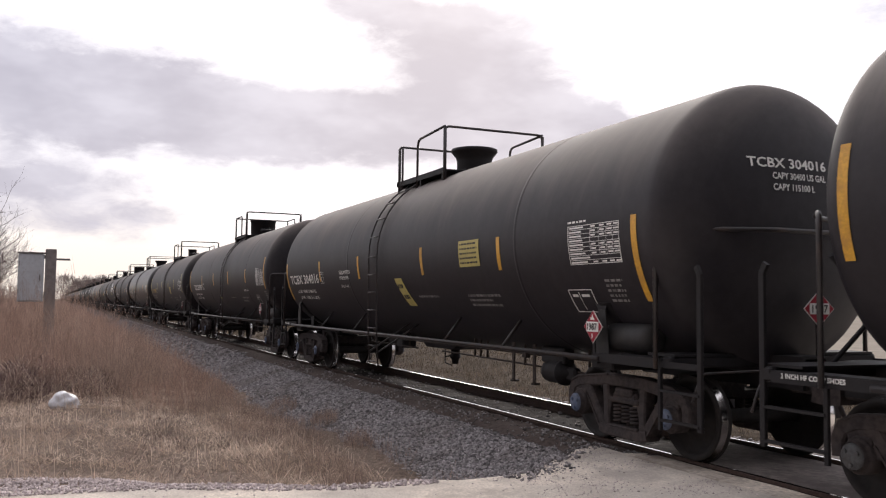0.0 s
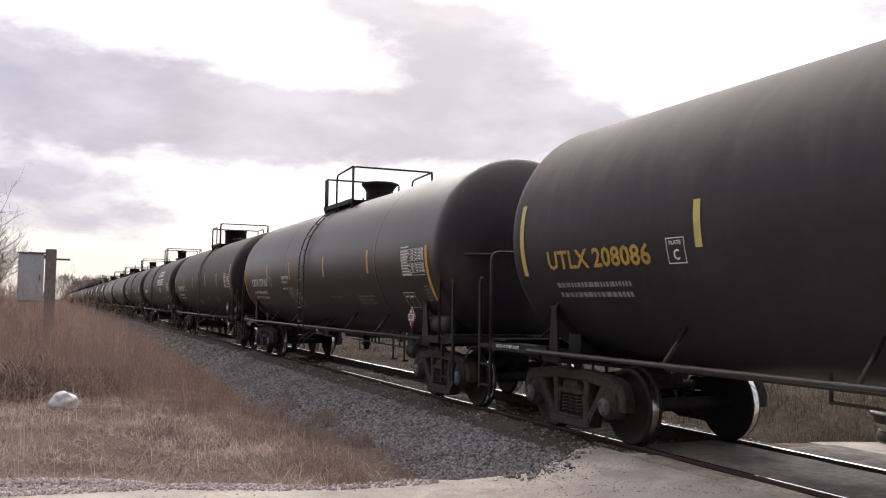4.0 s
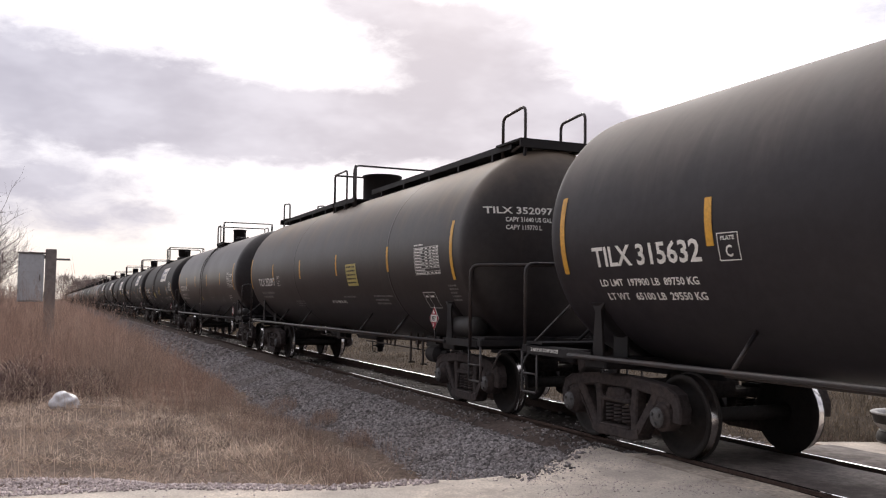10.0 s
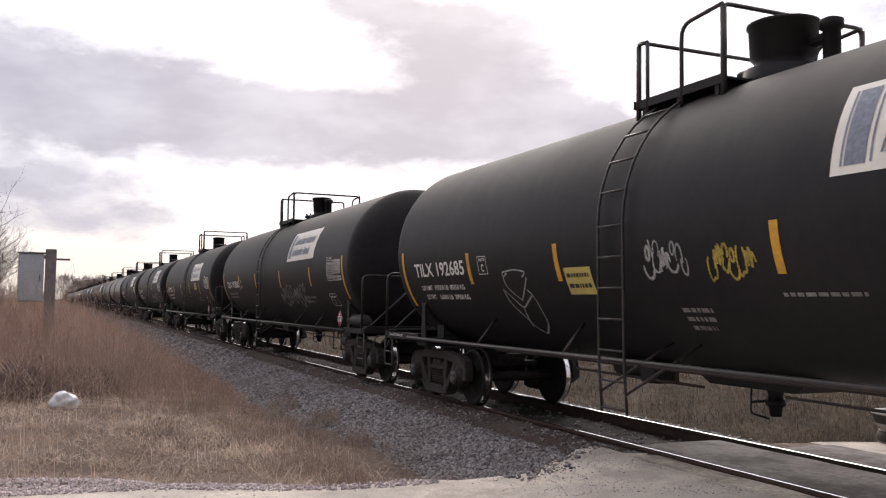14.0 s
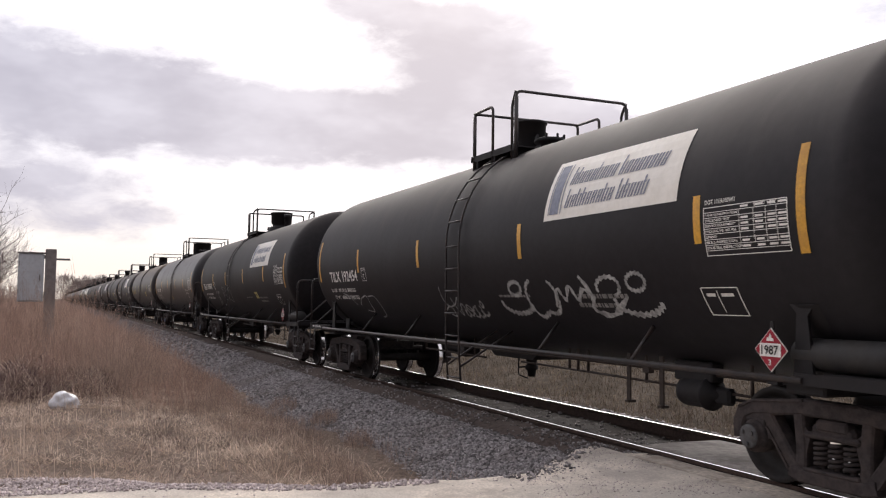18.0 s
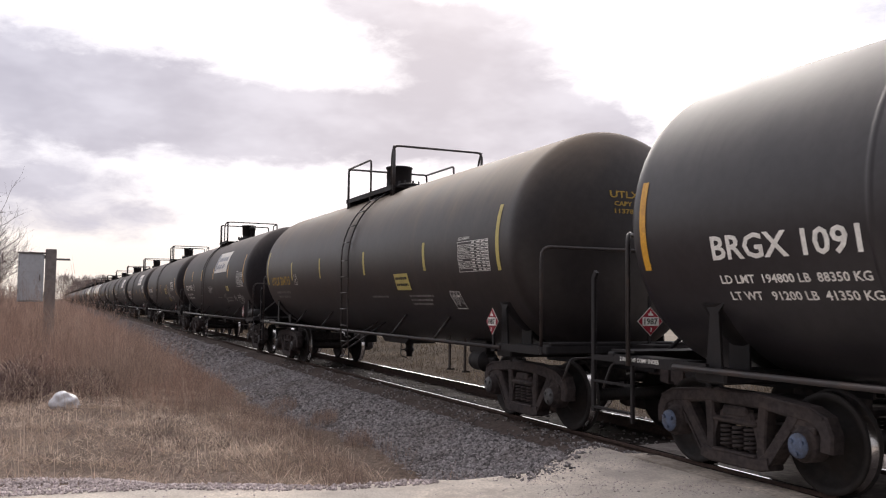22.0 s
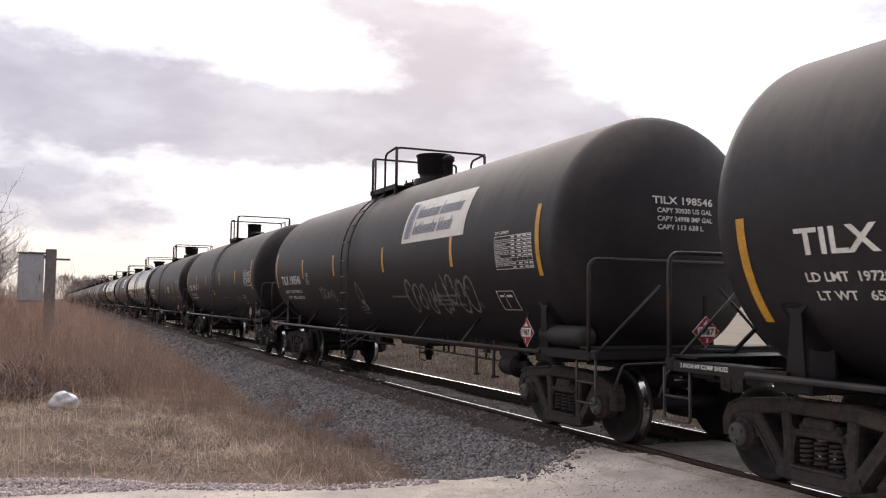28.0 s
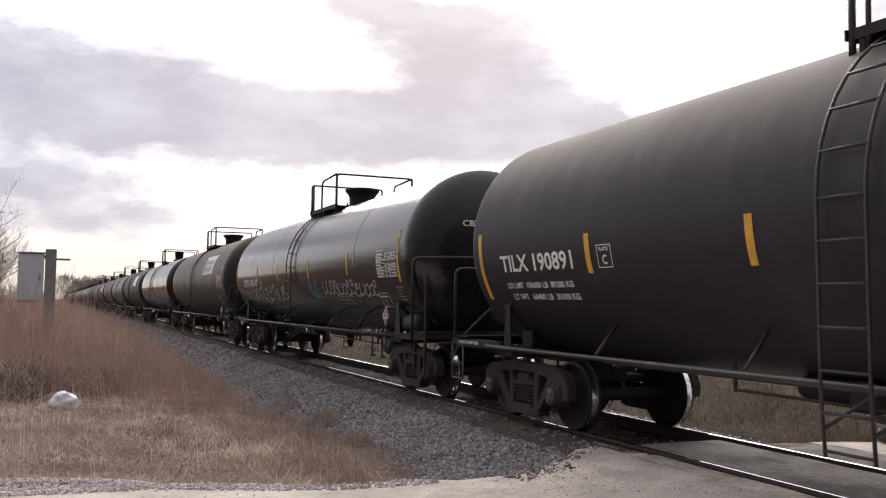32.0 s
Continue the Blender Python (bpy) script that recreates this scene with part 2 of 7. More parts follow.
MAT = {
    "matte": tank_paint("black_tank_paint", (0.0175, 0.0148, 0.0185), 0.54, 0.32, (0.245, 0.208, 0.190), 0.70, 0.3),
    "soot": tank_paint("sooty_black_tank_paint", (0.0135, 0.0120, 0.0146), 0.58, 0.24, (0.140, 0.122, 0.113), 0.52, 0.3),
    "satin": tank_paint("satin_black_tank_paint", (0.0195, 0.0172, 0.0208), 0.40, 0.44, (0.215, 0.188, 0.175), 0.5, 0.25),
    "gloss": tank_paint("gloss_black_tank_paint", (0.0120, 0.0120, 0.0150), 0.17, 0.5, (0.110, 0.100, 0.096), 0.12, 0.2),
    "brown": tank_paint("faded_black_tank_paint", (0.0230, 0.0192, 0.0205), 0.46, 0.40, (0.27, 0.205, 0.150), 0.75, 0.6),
    "frame": material("dusty_black_steel", (0.0095, 0.0082, 0.0100), 0.62, vary=0.2, grain=14, stain=(0.023, 0.0185, 0.0185), stain_scale=3.0, stain_amount=0.5, bump=0.15, spec=0.3),
    "rail_tube": material("worn_handrail_paint", (0.022, 0.019, 0.021), 0.42, vary=0.2, grain=20, stain=(0.092, 0.058, 0.046), stain_scale=4.0, stain_amount=0.4, bump=0.1),
    "rusty": material("rusty_pipe", (0.035, 0.024, 0.020), 0.75, vary=0.3, grain=25, stain=(0.04, 0.03, 0.026), stain_scale=5, stain_amount=0.6, bump=0.2),
    "truck": material("cast_steel_with_brake_dust", (0.042, 0.0345, 0.0350), 0.80, vary=0.3, grain=16, stain=(0.085, 0.065, 0.059), stain_scale=4.0, stain_amount=0.5, bump=0.4, spec=0.25),
    "wheel": material("dark_wheel_steel", (0.018, 0.0155, 0.0155), 0.70, metal=0.0, vary=0.25, grain=18, stain=(0.036, 0.028, 0.025), stain_scale=5, stain_amount=0.5, bump=0.2, spec=0.3),
    "tread": material("polished_tread", (0.72, 0.70, 0.69), 0.18, metal=1.0, vary=0.06, grain=40, bump=0.04),
    "cap": material("dusty_bearing_cap", (0.075, 0.075, 0.08), 0.6, vary=0.3, grain=30, stain=(0.07, 0.06, 0.055), stain_scale=9, stain_amount=0.6, bump=0.2),
    "blue_cap": material("blue_bearing_cap", (0.085, 0.115, 0.19), 0.55, vary=0.25, grain=30, stain=(0.08, 0.07, 0.065), stain_scale=9, stain_amount=0.5, bump=0.2),
    "grey": material("grey_reservoir_paint", (0.026, 0.0245, 0.0255), 0.6, vary=0.2, grain=15, stain=(0.06, 0.051, 0.044), stain_scale=3, stain_amount=0.4, bump=0.1, spec=0.3),
    "white": material("white_stencil_paint", (0.76, 0.75, 0.725), 0.6, vary=0.1, grain=30, stain=(0.40, 0.375, 0.35), stain_scale=5, stain_amount=0.35, bump=0),
    "dim": material("dirty_stencil_paint", (0.22, 0.21, 0.205), 0.65, vary=0.3, grain=25, stain=(0.08, 0.075, 0.07), stain_scale=4, stain_amount=0.6, bump=0),
    "yellow_text": material("yellow_stencil_paint", (0.42, 0.27, 0.04), 0.6, vary=0.2, grain=30, stain=(0.16, 0.11, 0.04), stain_scale=5, stain_amount=0.4, bump=0),
    "stripe": material("amber_reflective_tape", (0.64, 0.335, 0.03), 0.42, vary=0.14, grain=40, stain=(0.36, 0.185, 0.05), stain_scale=4, stain_amount=0.6, bump=0.05),
    "sign": material("yellow_sign_vinyl", (0.52, 0.43, 0.125), 0.5, vary=0.1, grain=30, stain=(0.36, 0.30, 0.13), stain_scale=5, stain_amount=0.5, bump=0.03),
    "ink": material("black_ink", (0.025, 0.023, 0.02), 0.6, vary=0.2, grain=30, bump=0),
    "banner": material("white_vinyl_banner", (0.80, 0.765, 0.715), 0.5, vary=0.05, grain=12, stain=(0.64, 0.59, 0.51), stain_scale=2.5, stain_amount=0.35, bump=0.03),
    "banner_blue": material("blue_print", (0.17, 0.185, 0.25), 0.5, vary=0.25, grain=20, bump=0),
    "red": material("red_placard", (0.30, 0.016, 0.034), 0.5, vary=0.12, grain=25, stain=(0.19, 0.03, 0.035), stain_scale=12, stain_amount=0.35, bump=0, spec=0.3),
    "spray": material("white_spray_paint", (0.36, 0.36, 0.36), 0.65, vary=0.35, grain=18, stain=(0.10, 0.10, 0.10), stain_scale=4, stain_amount=0.6, bump=0),
    "spray_y": material("yellow_spray_paint", (0.40, 0.30, 0.05), 0.65, vary=0.3, grain=18, stain=(0.12, 0.10, 0.03), stain_scale=4, stain_amount=0.5, bump=0),
    "spray_g": material("teal_spray_paint", (0.10, 0.20, 0.19), 0.65, vary=0.3, grain=18, stain=(0.05, 0.07, 0.07), stain_scale=4, stain_amount=0.5, bump=0),
    "pad": material("pale_jacking_pad", (0.42, 0.41, 0.40), 0.6, vary=0.2, grain=20, stain=(0.15, 0.13, 0.12), stain_scale=6, stain_amount=0.5, bump=0),
    "dirt": material("oily_track_dirt", (0.083, 0.063, 0.056), 0.9, vary=0.35, grain=18, stain=(0.145, 0.115, 0.103), stain_scale=1.4, stain_amount=0.55, bump=0.7, bump_size=0.02, spec=0.15),
    "oil": material("black_track_bed", (0.030, 0.024, 0.022), 0.85, vary=0.4, grain=18, stain=(0.061, 0.048, 0.043), stain_scale=1.1, stain_amount=0.5, bump=0.8, bump_size=0.02, spec=0.15),
    "bank_earth": material("dark_bank_earth", (0.078, 0.060, 0.046), 0.95, vary=0.45, grain=7, stain=(0.042, 0.032, 0.024), stain_scale=0.9, stain_amount=0.7, bump=1.0, bump_size=0.04, spec=0.1),
    # greyer than the near straw, and darkened to hold the train's shade
    "bank": material("dull_shaded_bank_grass", (0.172, 0.137, 0.104), 0.9, vary=0.3, grain=3, bump=0, island=0.6, tone=(0.112, 0.088, 0.066), stain_scale=2.0, spec=0.12, thin=0.4),
    "rail": material("rusty_rail_web", (0.061, 0.041, 0.035), 0.8, vary=0.3, grain=22, stain=(0.102, 0.072, 0.060), stain_scale=3, stain_amount=0.6, bump=0.3, spec=0.15),
    "shine": material("polished_rail_head", (0.86, 0.85, 0.86), 0.09, metal=1.0, vary=0.05, grain=40, bump=0.02),
    "tie": material("weathered_tie_wood", (0.076, 0.058, 0.052), 0.9, vary=0.35, grain=14, stain=(0.031, 0.025, 0.024), stain_scale=4, stain_amount=0.6, bump=0.6, bump_size=0.01, spec=0.15),
    "ballast": material("ballast_bed", (0.120, 0.106, 0.106), 0.9, vary=0.5, grain=34, stain=(0.105, 0.085, 0.076), stain_scale=0.9, stain_amount=0.6, bump=1.0, bump_size=0.03, spec=0.15),
    "stone": material("ballast_stone", (0.255, 0.234, 0.236), 0.85, vary=0.25, grain=30, stain=(0.130, 0.105, 0.094), stain_scale=0.7, stain_amount=0.5, bump=0.3, island=0.62, spec=0.15),
    "soil": material("dry_grassland_thatch", (0.185, 0.139, 0.112), 0.95, vary=0.45, grain=14, stain=(0.088, 0.063, 0.050), stain_scale=0.8, stain_amount=0.75, bump=1.0, bump_size=0.03, spec=0.12),
    "field": material("pale_winter_field", (0.247, 0.214, 0.176), 0.95, vary=0.15, grain=0.8, stain=(0.203, 0.165, 0.128), stain_scale=0.05, stain_amount=0.6, bump=0.3, bump_size=0.03, spec=0.15),
    "road": material("packed_limestone_road", (0.70, 0.615, 0.53), 0.92, vary=0.2, grain=40, stain=(0.37, 0.322, 0.288), stain_scale=1.9, stain_amount=0.65, bump=0.8, bump_size=0.014, spec=0.15, tone=(0.58, 0.52, 0.462)),
    "apron": material("pale_dusty_apron", (0.64, 0.555, 0.475), 0.9, vary=0.25, grain=20, stain=(0.22, 0.178, 0.152), stain_scale=1.6, stain_amount=0.75, bump=0.6, bump_size=0.015, spec=0.15, tone=(0.42, 0.355, 0.305)),
    "verge": material("loose_road_gravel", (0.552, 0.473, 0.469), 0.9, vary=0.25, grain=20, stain=(0.268, 0.219, 0.209), stain_scale=1.2, stain_amount=0.5, bump=0.6, bump_size=0.02, island=0.35, spec=0.15),
    "crossing": material("oily_crossing_fill", (0.170, 0.140, 0.130), 0.75, vary=0.35, grain=14, stain=(0.080, 0.064, 0.060), stain_scale=1.3, stain_amount=0.75, bump=0.6, bump_size=0.014, spec=0.3, tone=(0.26, 0.225, 0.208)),
    "straw": material("dry_straw_grass", (0.640, 0.515, 0.425), 0.85, vary=0.25, grain=3, bump=0, island=0.45, tone=(0.46, 0.345, 0.275), stain_scale=2.6, spec=0.12, thin=0.45),
    "weed": material("russet_dead_weeds", (0.325, 0.214, 0.175), 0.9, vary=0.25, grain=2, bump=0, island=0.6, tone=(0.380, 0.280, 0.232), stain_scale=1.6, spec=0.12, thin=0.45),
    "bark_twig": material("purple_brown_twigs", (0.20, 0.155, 0.150), 0.9, vary=0.25, grain=3, bump=0, island=0.4, spec=0.15),
    "dull_weed": material("grey_brown_dead_weeds", (0.33, 0.245, 0.205), 0.9, vary=0.25, grain=3, bump=0, island=0.5, spec=0.12, thin=0.35),
    "bramble": material("grey_brown_bramble", (0.140, 0.093, 0.090), 0.9, vary=0.25, grain=3, bump=0, island=0.55, spec=0.12, thin=0.25),
    "bark": material("bare_bark", (0.13, 0.10, 0.088), 0.9, vary=0.3, grain=6, bump=0.4, bump_size=0.02, spec=0.15),
    "twigs": material("far_bare_twigs", (0.25, 0.20, 0.19), 0.95, vary=0.2, grain=0.3, bump=0, island=0.35, spec=0.15),
    "cabinet": material("pale_grey_cabinet_paint", (0.55, 0.57, 0.61), 0.5, vary=0.06, grain=10, stain=(0.42, 0.42, 0.44), stain_scale=1.5, stain_amount=0.35, bump=0.03),
    "post": material("grey_weathered_post", (0.27, 0.242, 0.238), 0.85, vary=0.15, grain=6, stain=(0.17, 0.15, 0.145), stain_scale=2, stain_amount=0.4, bump=0.3, spec=0.15),
    "bag": material("white_plastic_bag", (0.74, 0.73, 0.77), 0.45, vary=0.06, grain=15, stain=(0.55, 0.53, 0.55), stain_scale=8, stain_amount=0.4, bump=0.1),
    "concrete": material("pale_concrete_ring", (0.46, 0.45, 0.44), 0.85, vary=0.15, grain=25, stain=(0.26, 0.25, 0.24), stain_scale=3, stain_amount=0.5, bump=0.3),
    "rubber": material("weathered_rubber", (0.05, 0.048, 0.046), 0.8, vary=0.3, grain=20, bump=0.2),
    "barrier": material("galvanised_guard_rail", (0.72, 0.71, 0.70), 0.5, vary=0.08, grain=3, bump=0),
}


# ---------------------------------------------------------------- mesh builder
class Form:
    """Collects vertices and faces of one mesh."""

    def __init__(self):
        self.v, self.f, self.s = [], [], []

    def add(self, verts, faces, smooth=False):
        n = len(self.v)
        self.v += [tuple(p) for p in verts]
        self.f += [tuple(i + n for i in f) for f in faces]
        self.s += [smooth] * len(faces)
        return self

    def box(self, x0, x1, y0, y1, z0, z1, bevel=0.0):
        if bevel <= 0:
            v = [(x, y, z) for x in (x0, x1) for y in (y0, y1) for z in (z0, z1)]
            return self.add(v, [(0, 1, 3, 2), (4, 6, 7, 5), (0, 4, 5, 1), (2, 3, 7, 6), (0, 2, 6, 4), (1, 5, 7, 3)])
        b = min(bevel, (x1 - x0) * 0.4, (y1 - y0) * 0.4, (z1 - z0) * 0.4)
        ring = lambda d, z: [(x0 + d, y0 + b, z), (x0 + b, y0 + d, z), (x1 - b, y0 + d, z), (x1 - d, y0 + b, z),
                             (x1 - d, y1 - b, z), (x1 - b, y1 - d, z), (x0 + b, y1 - d, z), (x0 + d, y1 - b, z)]
        rows = [ring(b, z0), ring(0, z0 + b), ring(0, z1 - b), ring(b, z1)]
        v = [p for r in rows for p in r]
        f = [tuple(range(7, -1, -1)), tuple(range(24, 32))]
        for r in range(3):
            for i in range(8):
                j = (i + 1) % 8
                f.append((r * 8 + i, r * 8 + j, r * 8 + 8 + j, r * 8 + 8 + i))
        return self.add(v, f)

    def lathe(self, profile, axis="z", at=(0, 0, 0), seg=24, smooth=True, caps=False):
        """profile: (radius, distance along the axis)."""
        rows = []
        for r, d in profile:
            ring = []
            for i in range(seg):
                a = 2 * math.pi * i / seg
                c, s = r * math.cos(a), r * math.sin(a)
                p = {"z": (c, s, d), "x": (d, c, s), "y": (s, d, c)}[axis]
                ring.append((p[0] + at[0], p[1] + at[1], p[2] + at[2]))
            rows.append(ring)
        v = [p for r in rows for p in r]
        f = []
        for k in range(len(rows) - 1):
            for i in range(seg):
                j = (i + 1) % seg
                f.append((k * seg + i, k * seg + j, k * seg + seg + j, k * seg + seg + i))
        self.add(v, f, smooth)
        if caps:
            n = len(self.v) - len(v)
            self.f += [tuple(n + i for i in range(seg - 1, -1, -1)), tuple(n + (len(rows) - 1) * seg + i for i in range(seg))]
            self.s += [False, False]
        return self

    def rod(self, a, b, r, seg=8):
        return self.tube([a, b], r, seg)

    def tube(self, pts, r, seg=8, caps=True):
        pts = [Vector(p) for p in pts]
        rows = []
        side = None
        for i, p in enumerate(pts):
            d = ((pts[i] - pts[i - 1]).normalized() if i else Vector()) + ((pts[i + 1] - pts[i]).normalized() if i + 1 < len(pts) else Vector())
            d.normalize()
            if side is None:
                side = d.orthogonal().normalized()
            side = (side - d * side.dot(d)).normalized()
            up = d.cross(side)
            rr = r if isinstance(r, (int, float)) else r[i]
            rows.append([p + (side * math.cos(2 * math.pi * k / seg) + up * math.sin(2 * math.pi * k / seg)) * rr for k in range(seg)])
        v = [q for row in rows for q in row]
        f = [(k * seg + i, k * seg + (i + 1) % seg, k * seg + seg + (i + 1) % seg, k * seg + seg + i) for k in range(len(rows) - 1) for i in range(seg)]
        self.add(v, f, True)
        if caps:
            n = len(self.v) - len(v)
            self.f += [tuple(n + i for i in range(seg - 1, -1, -1)), tuple(n + len(v) - seg + i for i in range(seg))]
            self.s += [False, False]
        return self

    def prism(self, poly, y0, y1):
        """A polygon in x, z carried from y0 to y1."""
        n = len(poly)
        v = [(x, y0, z) for x, z in poly] + [(x, y1, z) for x, z in poly]
        f = [tuple(range(n)), tuple(range(2 * n - 1, n - 1, -1))] + [(i, i + n, (i + 1) % n + n, (i + 1) % n) for i in range(n)]
        return self.add(v, f)

    def strip(self, line, width, y0, y1, closed=False):
        """A bar of that width along a line in x, z, carried from y0 to y1, with softened long edges."""
        pts = [Vector((x, z)) for x, z in line]
        n = len(pts)
        rows = []
        for i, p in enumerate(pts):
            a = pts[i] - pts[i - 1] if i or closed else pts[1] - pts[0]
            b = pts[(i + 1) % n] - pts[i] if i + 1 < n or closed else a
            d = (a.normalized() + b.normalized()).normalized()
            q = Vector((-d.y, d.x)) * width / 2 / max(0.5, d.dot(a.normalized()))
            e = min(width, y1 - y0) * 0.14
            w = width / 2
            s = (w - e) / w
            ring = [(q, y0 + e), (q * s, y0), (-q * s, y0), (-q, y0 + e), (-q, y1 - e), (-q * s, y1), (q * s, y1), (q, y1 - e)]
            rows.append([(p.x + o.x, y, p.y + o.y) for o, y in ring])
        v = [q for row in rows for q in row]
        f = []
        for k in range(n if closed else n - 1):
            m = (k + 1) % n
            f += [(k * 8 + i, k * 8 + (i + 1) % 8, m * 8 + (i + 1) % 8, m * 8 + i) for i in range(8)]
        if not closed:
            f += [tuple(range(7, -1, -1)), tuple((n - 1) * 8 + i for i in range(8))]
        return self.add(v, f)

    def mesh(self, name, mat):
        m = bpy.data.meshes.new(name)
        m.from_pydata(self.v, [], self.f)
        m.polygons.foreach_set("use_smooth", self.s)
        bm = bmesh.new()
        bm.from_mesh(m)
        bmesh.ops.recalc_face_normals(bm, faces=bm.faces)
        bm.to_mesh(m)
        bm.free()
        m.materials.append(MAT[mat])
        return m


MESHES = {}


def shared(key, mat, make):
    """One mesh for all alike parts."""
    if (key, mat) not in MESHES:
        MESHES[key, mat] = make().mesh(key.split("/")[0], mat)
    return MESHES[key, mat]


def part(name, data, parent, label="", at=None):
    ob = new(name, data)
    ob.parent = parent
    if at is not None:
        ob.matrix_basis = at
    if label:
        tagged(ob, label)
    return ob


def thing(name, label, category, group="", kind="", at=(0, 0, 0), data=None):
    ob = new(name, data)
    ob.location = at
    return tagged(ob, label, category, group, kind)


def bend(points, corner, steps=4):
    """A line with rounded corners."""
    pts = [Vector(p) for p in points]
    out = [pts[0]]
    for i in range(1, len(pts) - 1):
        a, b, c = pts[i - 1], pts[i], pts[i + 1]
        r = min(corner, (a - b).length * 0.45, (c - b).length * 0.45)
        p, q = b + (a - b).normalized() * r, b + (c - b).normalized() * r
        for s in range(steps + 1):
            t = s / steps
            out.append((1 - t) ** 2 * p + 2 * t * (1 - t) * b + t * t * q)
    out.append(pts[-1])
    return out


# ---------------------------------------------------------------- tank cars
TANK_R, TANK_Z, TANK_HALF, HEAD = 1.60, 2.55, 7.48, 0.56
LONG_HALF = 7.78


def head_x(r, half=TANK_HALF):
    """How far a head bulges at that distance from the axis."""
    q = min(1.0, r / TANK_R)
    return half + HEAD * max(0.0, 1 - q ** 2.3) ** (1 / 2.1)


def skin(x, z, lift=0.006):
    """A point on the near flank, at height z along the girth."""
    a = math.asin(max(-1, min(1, (z - TANK_Z) / TANK_R)))
    r = TANK_R
    return (x, -(r + lift) * math.cos(a), TANK_Z + (r + lift) * math.sin(a))


def tank_form(ribs, half):
    prof = []
    n = 14
    rims = [TANK_R * math.sin(math.pi / 2 * i / n) ** 0.8 for i in range(n + 1)]
    prof += [(r, -head_x(r, half)) for r in rims]
    prof.append((TANK_R, -half + 0.05))
    for x in ribs:
        prof += [(TANK_R, x - 0.05), (TANK_R, x - 0.025), (TANK_R + 0.003, x - 0.02), (TANK_R + 0.003, x + 0.02), (TANK_R, x + 0.025), (TANK_R, x + 0.05)]
    prof.append((TANK_R, half - 0.05))
    prof += [(r, head_x(r, half)) for r in reversed(rims)]
    return Form().lathe(prof, "x", (0, 0, TANK_Z), 72)


def wheelset_form():
    f = Form()
    f.lathe([(0.075, -1.12), (0.075, -0.80), (0.10, -0.76), (0.10, -0.62), (0.085, -0.5), (0.085, 0.5), (0.10, 0.62), (0.10, 0.76), (0.075, 0.80), (0.075, 1.12)], "y", seg=14, caps=True)
    for s in (-1, 1):
        f.lathe([(0.10, s * 0.83), (0.16, s * 0.83), (0.18, s * 0.80), (0.30, s * 0.735), (0.385, s * 0.79), (0.405, s * 0.826), (0.448, s * 0.826), (0.4545, s * 0.819), (0.4565, s * 0.800)], "y", seg=48)
        f.lathe([(0.466, s * 0.720), (0.474, s * 0.708), (0.484, s * 0.70), (0.485, s * 0.694), (0.482, s * 0.684), (0.40, s * 0.684), (0.385, s * 0.69), (0.30, s * 0.705), (0.18, s * 0.69), (0.10, s * 0.68)], "y", seg=48)
    return f


def tread_form():
    f = Form()
    for s in (-1, 1):
        f.lathe([(0.4565, s * 0.800), (0.4600, s * 0.735), (0.466, s * 0.720)], "y", seg=48)
    return f


def side_frame_form(s):
    """Cast frame: humped top chord, spring seat, two columns and two thick diagonals round three windows."""
    f = Form()
    y0, y1 = (-1.09, -0.93) if s < 0 else (0.93, 1.09)
    f.strip([(-1.115, 0.42), (-1.125, 0.56), (-1.075, 0.665), (-0.93, 0.725), (-0.62, 0.755), (-0.36, 0.785), (0.36, 0.785), (0.62, 0.755), (0.93, 0.725), (1.075, 0.665), (1.125, 0.56), (1.115, 0.42)], 0.145, y0, y1)
    f.strip([(-0.46, 0.215), (-0.34, 0.185), (0.34, 0.185), (0.46, 0.215)], 0.125, y0 - 0.015, y1 + 0.015)
    for x in (-1, 1):
        f.strip([(x * 0.34, 0.20), (x * 0.44, 0.27), (x * 0.56, 0.42), (x * 0.69, 0.59), (x * 0.78, 0.72)], 0.135, y0 + 0.004, y1 - 0.004)
        f.strip([(x * 0.350, 0.19), (x * 0.345, 0.45), (x * 0.375, 0.78)], 0.125, y0 + 0.008, y1 - 0.008)
        f.strip([(x * 0.70, 0.69), (x * 0.725, 0.58), (x * 0.715, 0.45)], 0.085, y0 + 0.012, y1 - 0.012)
        f.box(x * 0.889 - 0.145, x * 0.889 + 0.145, y0 + 0.01, y1 - 0.01, 0.585, 0.70, 0.02)
        # raised rims along the chord and the diagonals
        for o in (y0 - 0.012, y1 - 0.006):
            f.strip([(x * 0.30, 0.845), (x * 0.62, 0.815), (x * 0.93, 0.785), (x * 1.10, 0.71)], 0.022, o, o + 0.018)
            f.strip([(x * 0.47, 0.215), (x * 0.61, 0.40), (x * 0.735, 0.56)], 0.022, o, o + 0.018)
    f.box(-0.30, 0.30, y0 - 0.02, y1 + 0.02, 0.235, 0.268, 0.012)
    return f


def bearing_form(s):
    f = Form()
    f.lathe([(0.155, s * 0.94), (0.155, s * 1.10), (0.14, s * 1.115), (0.128, s * 1.115), (0.128, s * 1.15), (0.115, s * 1.165)], "y", (0, 0, 0), 20)
    f.box(-0.12, 0.12, min(s * 0.95, s * 1.09), max(s * 0.95, s * 1.09), 0.10, 0.165, 0.01)
    return f


